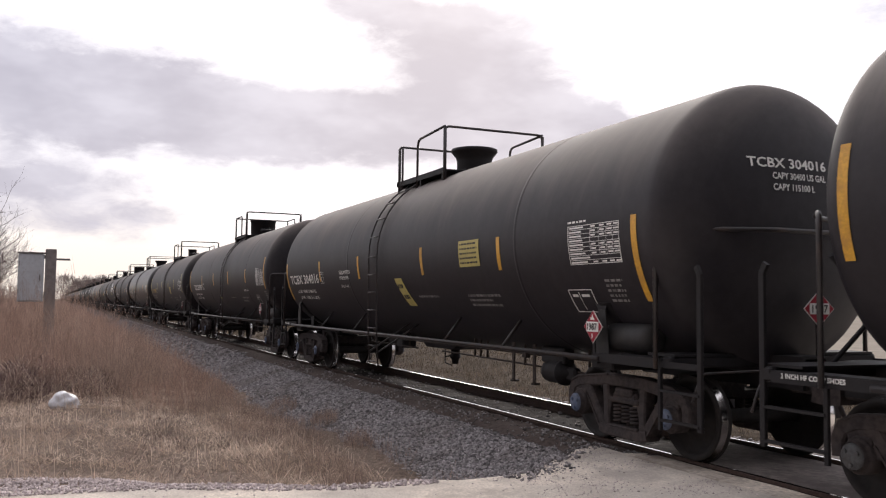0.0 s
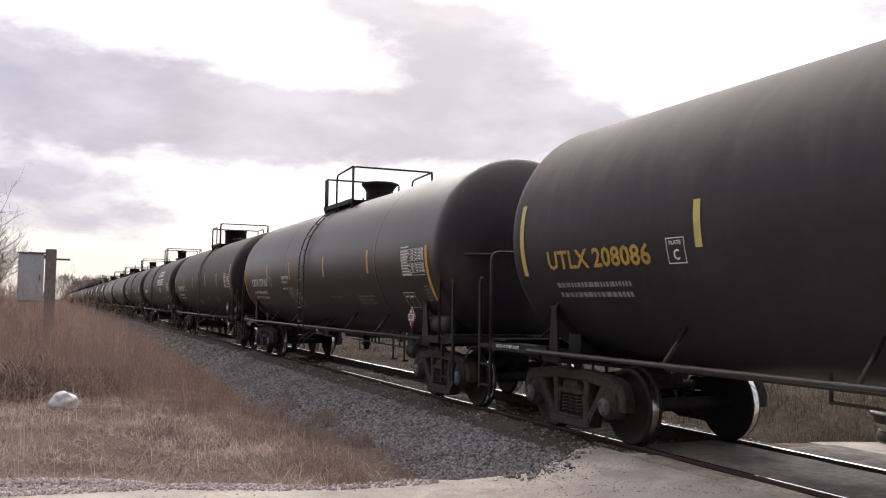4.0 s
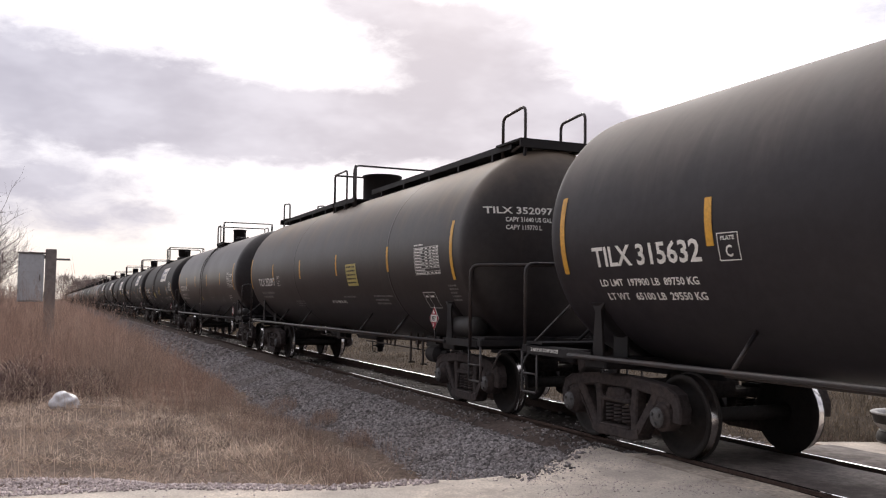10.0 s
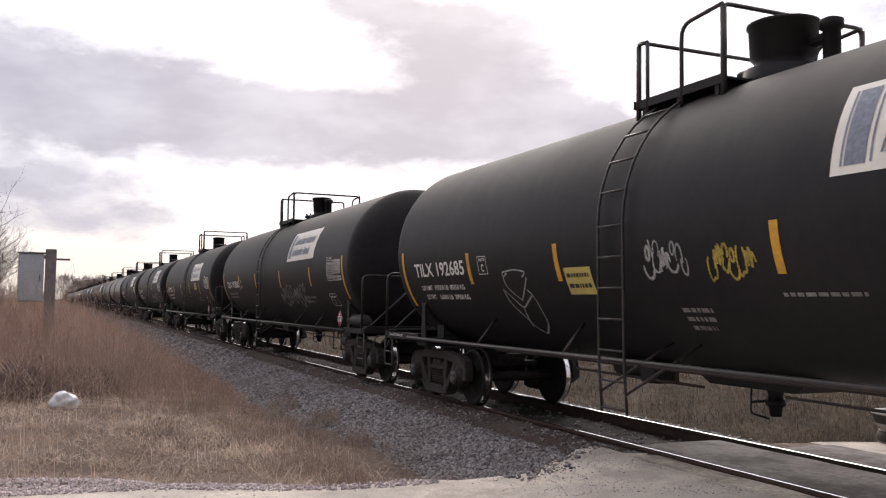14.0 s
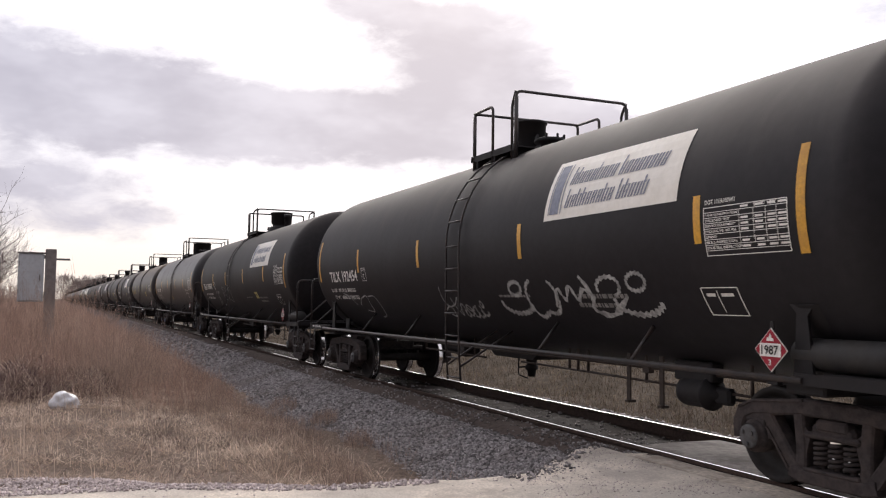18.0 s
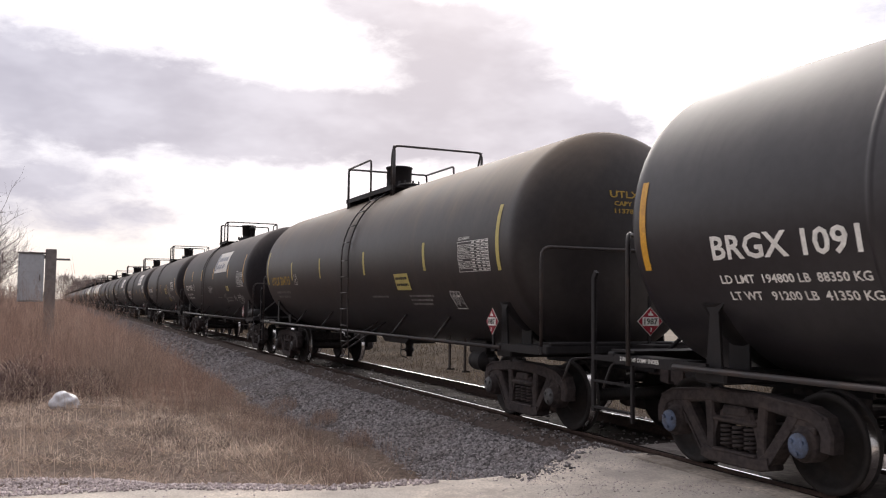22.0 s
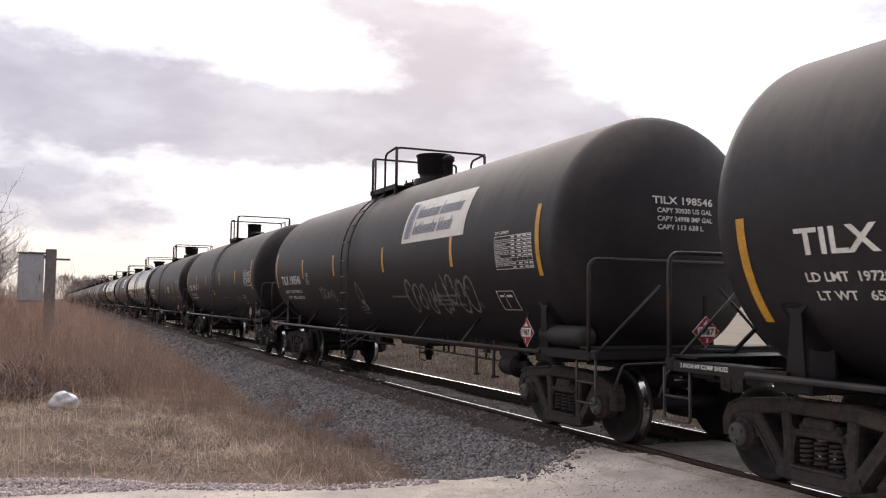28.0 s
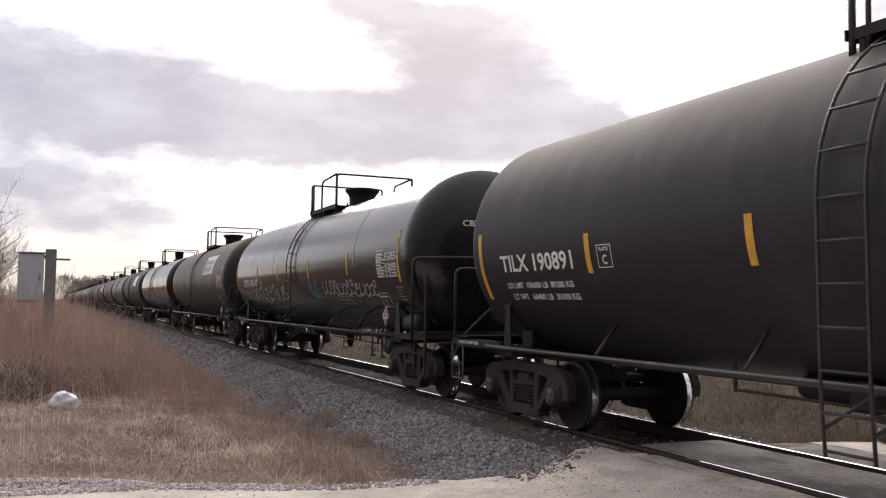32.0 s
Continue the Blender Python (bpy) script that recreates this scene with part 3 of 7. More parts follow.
def bearing_cap_form(s):
    f = Form().lathe([(0.112, s * 1.16), (0.108, s * 1.178), (0.05, s * 1.183), (0.03, s * 1.19), (0.001, s * 1.19)], "y", (0, 0, 0), 20)
    for i in range(3):
        a = 2 * math.pi * i / 3 + 0.5
        f.lathe([(0.021, s * 1.175), (0.021, s * 1.20), (0.001, s * 1.202)], "y", (0.07 * math.cos(a), 0, 0.07 * math.sin(a)), 6, False)
    return f


def coil_form(s):
    pts = []
    for i in range(9 * 5 + 1):
        a = 2 * math.pi * i / 9
        pts.append((0.070 * math.cos(a), s * 1.0 + 0.070 * math.sin(a), 0.285 + 0.215 * i / 45))
    f = Form().tube(pts, 0.0185, 5)
    return f.lathe([(0.032, 0.27), (0.032, 0.50)], "z", (0, s * 1.0, 0), 8)


def bolster_form():
    f = Form()
    f.box(-0.235, 0.235, -1.075, 1.075, 0.555, 0.655, 0.03)
    for s in (-1, 1):
        f.box(-0.17, 0.17, s * 1.03 - 0.06, s * 1.03 + 0.06, 0.60, 0.70, 0.02)
        for q in (-1, 1):
            f.prism([(q * 0.30, 0.33), (q * 0.235, 0.56), (q * 0.30, 0.62)], s * 1.0 - 0.07, s * 1.0 + 0.07)
    f.box(-0.24, 0.24, -0.55, 0.55, 0.60, 0.78, 0.03)
    f.lathe([(0.22, 0.78), (0.22, 0.84), (0.19, 0.86)], "z", (0, 0, 0), 20)
    for s in (-1, 1):
        f.box(-0.30, 0.30, s * 1.0 - 0.10, s * 1.0 + 0.10, 0.527, 0.585, 0.02)
    return f


def brake_beam_form():
    f = Form()
    for x in (-1, 1):
        f.strip([(x * 0.36, 0.42), (x * 0.33, 0.35)], 0.08, -0.78, 0.78)
        for s in (-1, 1):
            f.strip([(x * 0.425, 0.62), (x * 0.395, 0.46), (x * 0.425, 0.30)], 0.05, s * 0.76 - 0.05, s * 0.76 + 0.05)
    f.rod((-0.42, 0.1, 0.72), (0.42, 0.1, 0.50), 0.02, 6)
    return f


WHEELSETS = {-1: [], 1: []}


def add_truck(car, x, cap):
    truck = part("truck", shared("truck", "truck", bolster_form), car, "cast steel truck caked with brown brake dust", pose(x, 0, 0))
    for s in (-1, 1):
        part("side_frame", shared("side_frame/%d" % s, "truck", lambda: side_frame_form(s)), truck)
        for i in (-1, 0, 1):
            part("spring", shared("spring/%d" % s, "truck", lambda: coil_form(s)), truck, at=pose(i * 0.162, 0, 0))
        for i in (-1, 1):
            part("bearing", shared("bearing/%d" % s, "truck", lambda: bearing_form(s)), truck, at=pose(i * 0.889, 0, 0.457))
            part("bearing_cap", shared("bearing_cap/%d" % s, cap, lambda: bearing_cap_form(s)), truck, at=pose(i * 0.889, 0, 0.457))
    part("brake_beam", shared("brake_beam", "truck", brake_beam_form), truck)
    for i in (-1, 1):
        w = part("wheelset", wheelset_mesh(), truck, "dark wheels with bright worn treads", pose(i * 0.889, 0, 0.457))
        WHEELSETS[i].append(w)
    return truck


def wheelset_mesh():
    if "wheelset" not in MESHES:
        a, b = wheelset_form(), tread_form()
        n = len(a.f)
        a.add(b.v, b.f, True)
        m = a.mesh("wheelset", "wheel")
        m.materials.append(MAT["tread"])
        m.polygons.foreach_set("material_index", [0] * n + [1] * len(b.f))
        MESHES["wheelset"] = m
    return MESHES["wheelset"]


# ---- writing
GLYPHS = {}


def glyphs(text):
    """Outline faces of a line of text, scaled to a unit box."""
    if text not in GLYPHS:
        c = bpy.data.curves.new("writing", "FONT")
        c.body = text
        c.resolution_u = 2
        c.offset = 0.022
        ob = new("writing", c)
        bpy.context.view_layer.update()
        m = bpy.data.meshes.new_from_object(ob)
        v = np.array([p.co[:] for p in m.vertices])
        f = [tuple(p.vertices) for p in m.polygons]
        bpy.data.objects.remove(ob)
        bpy.data.meshes.remove(m)
        v = (v - v.min(0)) / np.maximum(1e-6, v.max(0) - v.min(0))
        GLYPHS[text] = (v[:, :2], f)
    return GLYPHS[text]


def flat(name, mat, verts, faces):
    m = bpy.data.meshes.new(name)
    m.from_pydata(verts, [], faces)
    m.materials.append(MAT[mat])
    return m


def letter(car, name, rows, mat, label="", place=skin):
    """rows: (text, x0, x1, z0, z1)."""
    v, f = [], []
    for text, x0, x1, z0, z1 in rows:
        g, gf = glyphs(text)
        n = len(v)
        v += [place(x0 + (x1 - x0) * a, z0 + (z1 - z0) * b) for a, b in g]
        f += [tuple(i + n for i in q) for q in gf]
    return tagged(part(name, flat(name, mat, v, f), car, label), kind="stuff")


def patch(name, mat, x0, x1, z0, z1, parent, label="", lift=0.005, slant=0.0, nx=4, nz=6, key=None):
    """A panel that lies on the flank."""
    def make():
        v = [skin(x0 + (x1 - x0) * i / nx + slant * j / nz, z0 + (z1 - z0) * j / nz, lift) for j in range(nz + 1) for i in range(nx + 1)]
        w = nx + 1
        f = [(j * w + i, j * w + i + 1, j * w + w + i + 1, j * w + w + i) for j in range(nz) for i in range(nx)]
        return flat(name, mat, v, f)
    if key is None:
        return part(name, make(), parent, label)
    if (key, mat) not in MESHES:
        MESHES[key, mat] = make()
    return part(name, MESHES[key, mat], parent, label)


def bars(car, name, mat, boxes, label="", lift=0.006, slant=0.0):
    """Small panels on the flank in one mesh: (x0, x1, z0, z1)."""
    v, f = [], []
    for x0, x1, z0, z1 in boxes:
        steps = 1 + int((z1 - z0) / 0.09)
        for i in range(steps):
            p, q = i / steps, (i + 1) / steps
            za, zb = z0 + (z1 - z0) * p, z0 + (z1 - z0) * q
            n = len(v)
            v += [skin(x0 + slant * p, za, lift), skin(x1 + slant * p, za, lift), skin(x1 + slant * q, zb, lift), skin(x0 + slant * q, zb, lift)]
            f.append((n, n + 1, n + 2, n + 3))
    return tagged(part(name, flat(name, mat, v, f), car, label), kind="stuff")


def small_print(rng, x0, x1, z0, z1, lines):
    """Rows of unreadable writing as bars."""
    out = []
    step = (z1 - z0) / lines
    for i in range(lines):
        x, z = x0, z1 - step * (i + 1)
        end = x1 - rng.random() * (x1 - x0) * (0.35 if i else 0.05)
        while x < end:
            w = min(end - x, 0.03 + rng.random() * 0.08)
            out.append((x, x + w, z + step * 0.26, z + step * 0.74))
            x += w + 0.022
    return out


def arc(cx, cz, rx, rz, a0, a1, n=9):
    return [(cx + rx * math.cos(radians(a0 + (a1 - a0) * i / (n - 1))), cz + rz * math.sin(radians(a0 + (a1 - a0) * i / (n - 1)))) for i in range(n)]


SCRAWLS = (      # loops, hooks and waves that stand for no letters
    [arc(0.5, 0.5, 0.42, 0.46, 20, 500, 24) + [(1.15, 0.15)]],
    [[(0.0, 0.15), (0.18, 0.8), (0.36, 0.25), (0.54, 0.9), (0.72, 0.2), (0.9, 0.75), (1.2, 0.4)]],
    [arc(0.35, 0.6, 0.32, 0.36, 200, -40, 12) + arc(0.75, 0.35, 0.3, 0.3, 140, 400, 12)],
    [arc(0.45, 0.35, 0.55, 0.32, 170, 350, 10), arc(0.5, 0.75, 0.22, 0.2, 0, 400, 14)],
    [[(-0.1, 0.95), (0.25, 0.55), (0.1, 0.2), (0.6, 0.05), (1.1, 0.5)], arc(0.65, 0.7, 0.3, 0.22, 210, -60, 9)],
    [arc(0.3, 0.5, 0.25, 0.45, 90, 300, 9) + arc(0.75, 0.55, 0.3, 0.4, 240, 430, 10)])


def scribble(car, mat, seed, x0, x1, z0, z1, letters=5, width=0.035, label="sprayed white tag"):
    """A sprayed tag: rounded overlapping letter strokes of one can."""
    rng = random.Random(seed)
    v, f = [], []
    step = (x1 - x0) / letters
    for i in range(letters):
        lift, tall, slant = rng.uniform(-0.10, 0.12), rng.uniform(0.7, 1.0), rng.uniform(0.0, 0.25)
        for line in rng.choice(SCRAWLS):
            pts = [(x0 + step * (i + 1.12 * a + slant * b - 0.1), z0 + (z1 - z0) * (0.12 + lift + tall * b * 0.85)) for a, b in line]
            fine = [Vector(q) for q in bend([(a, b, 0) for a, b in pts], step * 0.3, 3)]
            n = len(fine)
            w0 = width * rng.uniform(0.45, 0.75)
            for j, q in enumerate(fine):
                d = fine[min(n - 1, j + 1)] - fine[max(0, j - 1)]
                d = d.normalized() if d.length > 1e-6 else Vector((1, 0, 0))
                w = w0 * (0.75 + 0.4 * math.sin(2.2 * j + seed)) / (1.6 if j in (0, n - 1) else 1.0)
                v += [skin(q.x - d.y * w, q.y + d.x * w, 0.008), skin(q.x + d.y * w, q.y - d.x * w, 0.008)]
                if j:
                    m = len(v)
                    f.append((m - 4, m - 3, m - 1, m - 2))
    return part("graffiti", flat("graffiti", mat, v, f), car, label)


def stroke_tag(car, mat, lines, width=0.04, label="sprayed white letter stroke"):
    """A tag of straight strokes: lists of (x, z), each a part."""
    for line in lines:
        line = [(q[0], q[1]) for q in bend([(a, b, 0) for a, b in line], 0.12, 3)]
        v, f = [], []
        for (x0, z0), (x1, z1) in zip(line, line[1:]):
            steps = max(1, int(math.hypot(x1 - x0, z1 - z0) / 0.07))
            if math.hypot(x1 - x0, z1 - z0) < 1e-5:
                continue
            d = Vector((x1 - x0, z1 - z0)).normalized() * width / 2
            for i in range(steps + 1):
                x, z = x0 + (x1 - x0) * i / steps, z0 + (z1 - z0) * i / steps
                v += [skin(x - d.y, z + d.x, 0.008), skin(x + d.y, z - d.x, 0.008)]
                if len(v) > 2:
                    n = len(v)
                    f.append((n - 4, n - 3, n - 1, n - 2))
        part("graffiti", flat("graffiti", mat, v, f), car, label)


# ---- tops
def top_z(y):
    return TANK_Z + math.sqrt(TANK_R ** 2 - y * y)


DOMES = {  # middle of the dome, ladder, and the three near posts of the railing
    "drum": (-0.24, 0.30, (-0.60, 0.07, 0.84)), "wide": (-0.15, 0.72, (-1.02, 0.10, 1.05)), "small": (-0.85, 0.42, (-2.10, -0.45, 1.07)),
    "tall": (-0.15, -0.98, (-1.70, -0.81, -0.12)), "broad": (0.02, -0.86, (-1.42, -0.63, 0.04)), "post": (-0.95, 0.27, (-2.08, -0.45, 1.0)), "walk": (-0.20, 0.42, (-1.30, -0.30, 0.35)), "flare": (0.62, -0.38, (-1.10, -0.13, 1.17)),
}


def dome_form(kind):
    z = TANK_Z + TANK_R
    c = (DOMES[kind][0], 0, 0)
    if kind == "drum":
        prof = [(0.26, z - 0.05), (0.26, z + 0.52), (0.285, z + 0.525), (0.285, z + 0.56), (0.26, z + 0.57), (0.05, z + 0.59), (0.001, z + 0.59)]
    elif kind in ("wide", "walk"):
        prof = [(0.46, z - 0.08), (0.46, z + 0.54), (0.485, z + 0.545), (0.485, z + 0.58), (0.46, z + 0.59), (0.05, z + 0.61), (0.001, z + 0.61)]
    elif kind == "flare":
        prof = [(0.33, z - 0.06), (0.33, z + 0.20), (0.35, z + 0.27), (0.42, z + 0.36), (0.44, z + 0.38), (0.44, z + 0.43), (0.42, z + 0.44), (0.05, z + 0.46), (0.001, z + 0.46)]
    elif kind == "broad":
        prof = [(0.44, z - 0.08), (0.42, z + 0.10), (0.31, z + 0.13), (0.31, z + 0.20), (0.35, z + 0.24), (0.365, z + 0.57), (0.385, z + 0.58), (0.385, z + 0.61), (0.365, z + 0.62), (0.001, z + 0.62)]
    elif kind == "post":
        prof = [(0.32, z - 0.05), (0.30, z + 0.10), (0.29, z + 0.14), (0.29, z + 0.60), (0.31, z + 0.61), (0.31, z + 0.64), (0.29, z + 0.65), (0.001, z + 0.66)]
    elif kind == "small":
        prof = [(0.23, z - 0.05), (0.23, z + 0.40), (0.25, z + 0.41), (0.25, z + 0.44), (0.23, z + 0.45), (0.001, z + 0.46)]
    else:
        prof = [(0.36, z - 0.05), (0.35, z + 0.08), (0.24, z + 0.12), (0.23, z + 0.20), (0.25, z + 0.22), (0.265, z + 0.55), (0.285, z + 0.56), (0.285, z + 0.60), (0.26, z + 0.61), (0.001, z + 0.62)]
    return Form().lathe(prof, "z", c, 32)


def flange(f, x, y, r, h):
    z = TANK_Z + TANK_R
    f.lathe([(r * 0.82, z - 0.05), (r * 0.82, z + h), (r, z + h + 0.01), (r, z + h + 0.06), (r * 0.85, z + h + 0.08), (r * 0.2, z + h + 0.11), (0.001, z + h + 0.11)], "z", (x, y, 0), 20)


def bolts_form(x, y, r, h):
    f, z = Form(), TANK_Z + TANK_R
    for i in range(8):
        a = 2 * math.pi * i / 8
        f.lathe([(0.020, z + h + 0.05), (0.020, z + h + 0.13), (0.001, z + h + 0.14)], "z", (x + r * 0.88 * math.cos(a), y + r * 0.88 * math.sin(a), 0), 6)
    return f


MANWAYS = {"tall": (-0.92, 0, 0.30, 0.06), "broad": (-0.92, 0, 0.30, 0.06), "flare": (-0.35, 0.1, 0.22, 0.04)}


def fittings(kind):
    """Name and form of each fitting beside the dome."""
    z = TANK_Z + TANK_R
    f, out = Form(), []
    if kind in ("tall", "broad"):
        flange(f, *MANWAYS[kind])
        out.append(("manway", f))
        f = Form()
        f.lathe([(0.09, z - 0.03), (0.09, z + 0.40), (0.12, z + 0.41), (0.12, z + 0.50), (0.05, z + 0.53), (0.001, z + 0.53)], "z", (0.36 if kind == "tall" else 0.62, 0.06, 0), 16)
        f.box(0.05, 0.36 if kind == "tall" else 0.62, 0.0, 0.12, z + 0.28, z + 0.38, 0.02)
        out.append(("relief_valve", f))
        out.append(("valve_box", Form().box(-0.62, -0.40, -0.1, 0.1, z - 0.02, z + 0.22, 0.03)))
    elif kind == "flare":
        flange(f, *MANWAYS[kind])
        out.append(("manway", f))
    else:
        d = 0.62 if kind in ("wide", "walk") else 0.50
        flange(f, DOMES[kind][0] + d + 0.15, 0, 0.26, 0.10)
        out.append(("manway", f))
        f = Form()
        f.lathe([(0.07, z - 0.05), (0.07, z + 0.15), (0.10, z + 0.16), (0.10, z + 0.24), (0.02, z + 0.27), (0.001, z + 0.27)], "z", (DOMES[kind][0] - 0.42, 0.1, 0), 12)
        out.append(("relief_valve", f))
        out.append(("vapour_pipe", Form().box(DOMES[kind][0], DOMES[kind][0] + d, -0.07, 0.07, z + 0.02, z + 0.12, 0.02)))
    return out


def footboard_form(kind, s):
    """Open steel footboard on one side of the dome, on three brackets."""
    f = Form()
    a, b, c = DOMES[kind][2]
    zt = 4.07
    if s:
        y = s * 0.66
        f.box(a - 0.04, c + 0.05, y - 0.20, y + 0.20, zt - 0.012, zt + 0.012)
        f.box(a - 0.04, c + 0.05, y - 0.215, y - 0.20, zt - 0.05, zt + 0.05)
        f.box(a - 0.04, c + 0.05, y + 0.20, y + 0.215, zt - 0.05, zt + 0.05)
        for x in (a + 0.1, (a + c) / 2, c - 0.1):
            f.box(x - 0.03, x + 0.03, min(s * 0.86, s * 0.5), max(s * 0.86, s * 0.5), 3.86, zt)
    else:
        f.box(a - 0.05, a + 0.22, -0.46, 0.46, zt + 0.003, zt + 0.03)
        f.box(a - 0.05, a - 0.03, -0.9, 0.9, zt - 0.05, zt + 0.05)
    return f


def railing_forms(kind):
    """Hand rails round the top platform: the rear hoop and the front hoop, with a gap for the ladder."""
    r, y, w, z0, z1 = 0.024, 0.86, 1.16, 3.88, 4.84
    low = 3.62
    a, b, c = DOMES[kind][2]
    rear, front = Form(), Form()
    up = 0.03 if kind in ("tall", "flare", "walk", "broad") else 0.09
    rear.tube(bend([(a, -y, z0), (a, -y, z1), (a, w, z1), (a, w, low)], 0.07), r)
    front.tube(bend([(c, -y, z0), (c, -y, z1 + up), (c, w, z1 + up), (c, w, low)], 0.10), r)
    rear.rod((a, -y, z0), (a, -y, z1 - 0.05), 0.032, 6)
    front.rod((c + 0.01, -y, z0), (c + 0.01, -y, z1), 0.034, 6)
    front.rod((c + 0.01, w, low), (c + 0.01, w, z1), 0.03, 6)
    if kind in ("tall", "flare", "broad"):
        front.tube(bend([(b, -y, z0), (b, -y, z1 - 0.02), (c, -y, z1 + up)], 0.16), r)
        front.tube(bend([(b, w, low), (b, w, z1 - 0.02), (c, w, z1 + up)], 0.16), r)
        rear.rod((a + 0.17, -y, z0), (a + 0.17, -y, z1 - 0.04), r)
        rear.rod((a + 0.17, -y, z1 - 0.04), (a, -y, z1 - 0.03), r)
    else:
        rear.tube(bend([(b, -y, z0), (b, -y, z1), (a, -y, z1)], 0.10), r)
        rear.tube(bend([(b, w, low), (b, w, z1), (a, w, z1)], 0.10), r)
        front.tube(bend([(c - 0.12, -y, z0), (c - 0.12, -y, z1 - 0.1), (c, -y, z1 + up)], 0.09), r)
        front.tube(bend([(c - 0.14, w, low), (c - 0.14, w, z1 - 0.1), (c, w, z1 + up)], 0.09), r)
    return rear, front


def walkway_form(s, a, b):
    f = Form()
    y = s * 0.42
    f.box(a, b, y - 0.17, y + 0.17, 4.20, 4.225)
    f.box(a, b, y - 0.19, y - 0.17, 4.15, 4.25)
    f.box(a, b, y + 0.17, y + 0.19, 4.15, 4.25)
    for i in range(5):
        x = a + (b - a) * (i + 0.5) / 5
        f.box(x - 0.03, x + 0.03, y - 0.19, y + 0.19, 4.02, 4.2)
    return f


def end_platform_form(s):
    f = Form().box(min(s * 7.15, s * 8.0), max(s * 7.15, s * 8.0), -0.66, 0.66, 4.228, 4.26)
    f.box(min(s * 7.96, s * 8.0), max(s * 7.96, s * 8.0), -0.66, 0.66, 4.12, 4.226)
    for y in (-0.55, 0.55):
        f.strip([(s * 7.98, 4.2), (s * 7.86, 3.75)], 0.05, y - 0.02, y + 0.02)
    return f


def end_hoop_form(x, s):
    d = 0.75 if x > 0 else -0.75
    f = Form().tube(bend([(x - d * 0.55, s * 0.55, 4.12), (x, s * 0.55, 4.2), (x, s * 0.55, 4.78), (x - d, s * 0.55, 4.72), (x - d, s * 0.55, 4.05)], 0.12), 0.025)
    return f


def ladder_rail_form(s):
    x = s * 0.235
    pts = [(x, -1.60, 0.50), (x, -1.64, 1.0), (x, -1.66, 2.55)]
    for i in range(1, 9):
        a = radians(i * 7.6)
        pts.append((x, -(TANK_R + 0.06) * math.cos(a), TANK_Z + (TANK_R + 0.06) * math.sin(a)))
    return Form().tube(pts, 0.016, 6)


def rung_places():
    out = [(-1.61, 0.55), (-1.63, 0.85), (-1.65, 1.18), (-1.66, 1.52), (-1.66, 1.86), (-1.66, 2.20), (-1.66, 2.54)]
    for i in range(1, 5):
        a = radians(i * 13.0)
        out.append((-(TANK_R + 0.06) * math.cos(a), TANK_Z + (TANK_R + 0.06) * math.sin(a)))
    return out


# ---- underframe
def end_frame_form(s):
    """Stub sill, bolster, end sill and running board of one end; s = 1 is the front."""
    f = Form()
    lo, hi = (6.1, 8.78)
    for y in (-0.16, 0.16):
        f.box(min(s * lo, s * hi), max(s * lo, s * hi), y - 0.02, y + 0.02, 0.82, 1.14)
    f.box(min(s * lo, s * hi), max(s * lo, s * hi), -0.19, 0.19, 1.14, 1.165)
    f.box(min(s * 6.72, s * 7.16), max(s * 6.72, s * 7.16), -1.38, 1.38, 0.93, 1.06, 0.02)
    e = 8.14 if s > 0 else 8.42
    f.box(min(s * e, s * (e + 0.14)), max(s * e, s * (e + 0.14)), -1.46, 1.46, 1.03, 1.15, 0.02)
    for y in (-1.32, 1.32):
        f.box(min(s * 7.2, s * e), max(s * 7.2, s * e), y - 0.12, y + 0.12, 1.10, 1.125)
    for y in (-1.46, 1.42):
        f.box(min(s * 6.9, s * e), max(s * 6.9, s * e), y, y + 0.04, 1.02, 1.12)
    f.box(min(s * (e - 0.3), s * (e + 0.14)), max(s * (e - 0.3), s * (e + 0.14)), -1.4, 1.4, 1.15, 1.175)
    return f


def saddle_form(s):
    """Steel cradle plates from the bolster up to the tank."""
    f = Form()
    for y in (-1, 1):
        pts = [(s * 6.80, 1.06), (s * 7.02, 1.06), (s * 6.96, 1.60), (s * 7.10, 1.78), (s * 6.66, 1.80), (s * 6.84, 1.62)]
        f.prism(pts, y * 1.34 - 0.015, y * 1.34 + 0.015)
    v = []
    n = 16
    for x in (s * 6.80, s * 6.88, s * 7.02, s * 7.08):
        for i in range(n + 1):
            a = radians(212 + 116 * i / n)
            r = TANK_R + (0.0 if abs(x) in (6.80, 7.08) else 0.02)
            v.append((x, r * math.cos(a), TANK_Z + r * math.sin(a)))
    w = n + 1
    f.add(v, [(j * w + i, j * w + i + 1, j * w + w + i + 1, j * w + w + i) for j in range(3) for i in range(n)], True)
    for y in (-1.0, -0.5, 0.0, 0.5, 1.0):
        f.box(min(s * 6.8, s * 7.08), max(s * 6.8, s * 7.08), y - 0.012, y + 0.012, 1.05, TANK_Z - math.sqrt(max(0.1, TANK_R ** 2 - y * y)) + 0.01)
    return f


def pad_plate_form(s):
    return Form().prism([(s * 6.80, 1.08), (s * 7.08, 1.08), (s * 7.00, 1.62), (s * 6.86, 1.62)], -1.372, -1.362)


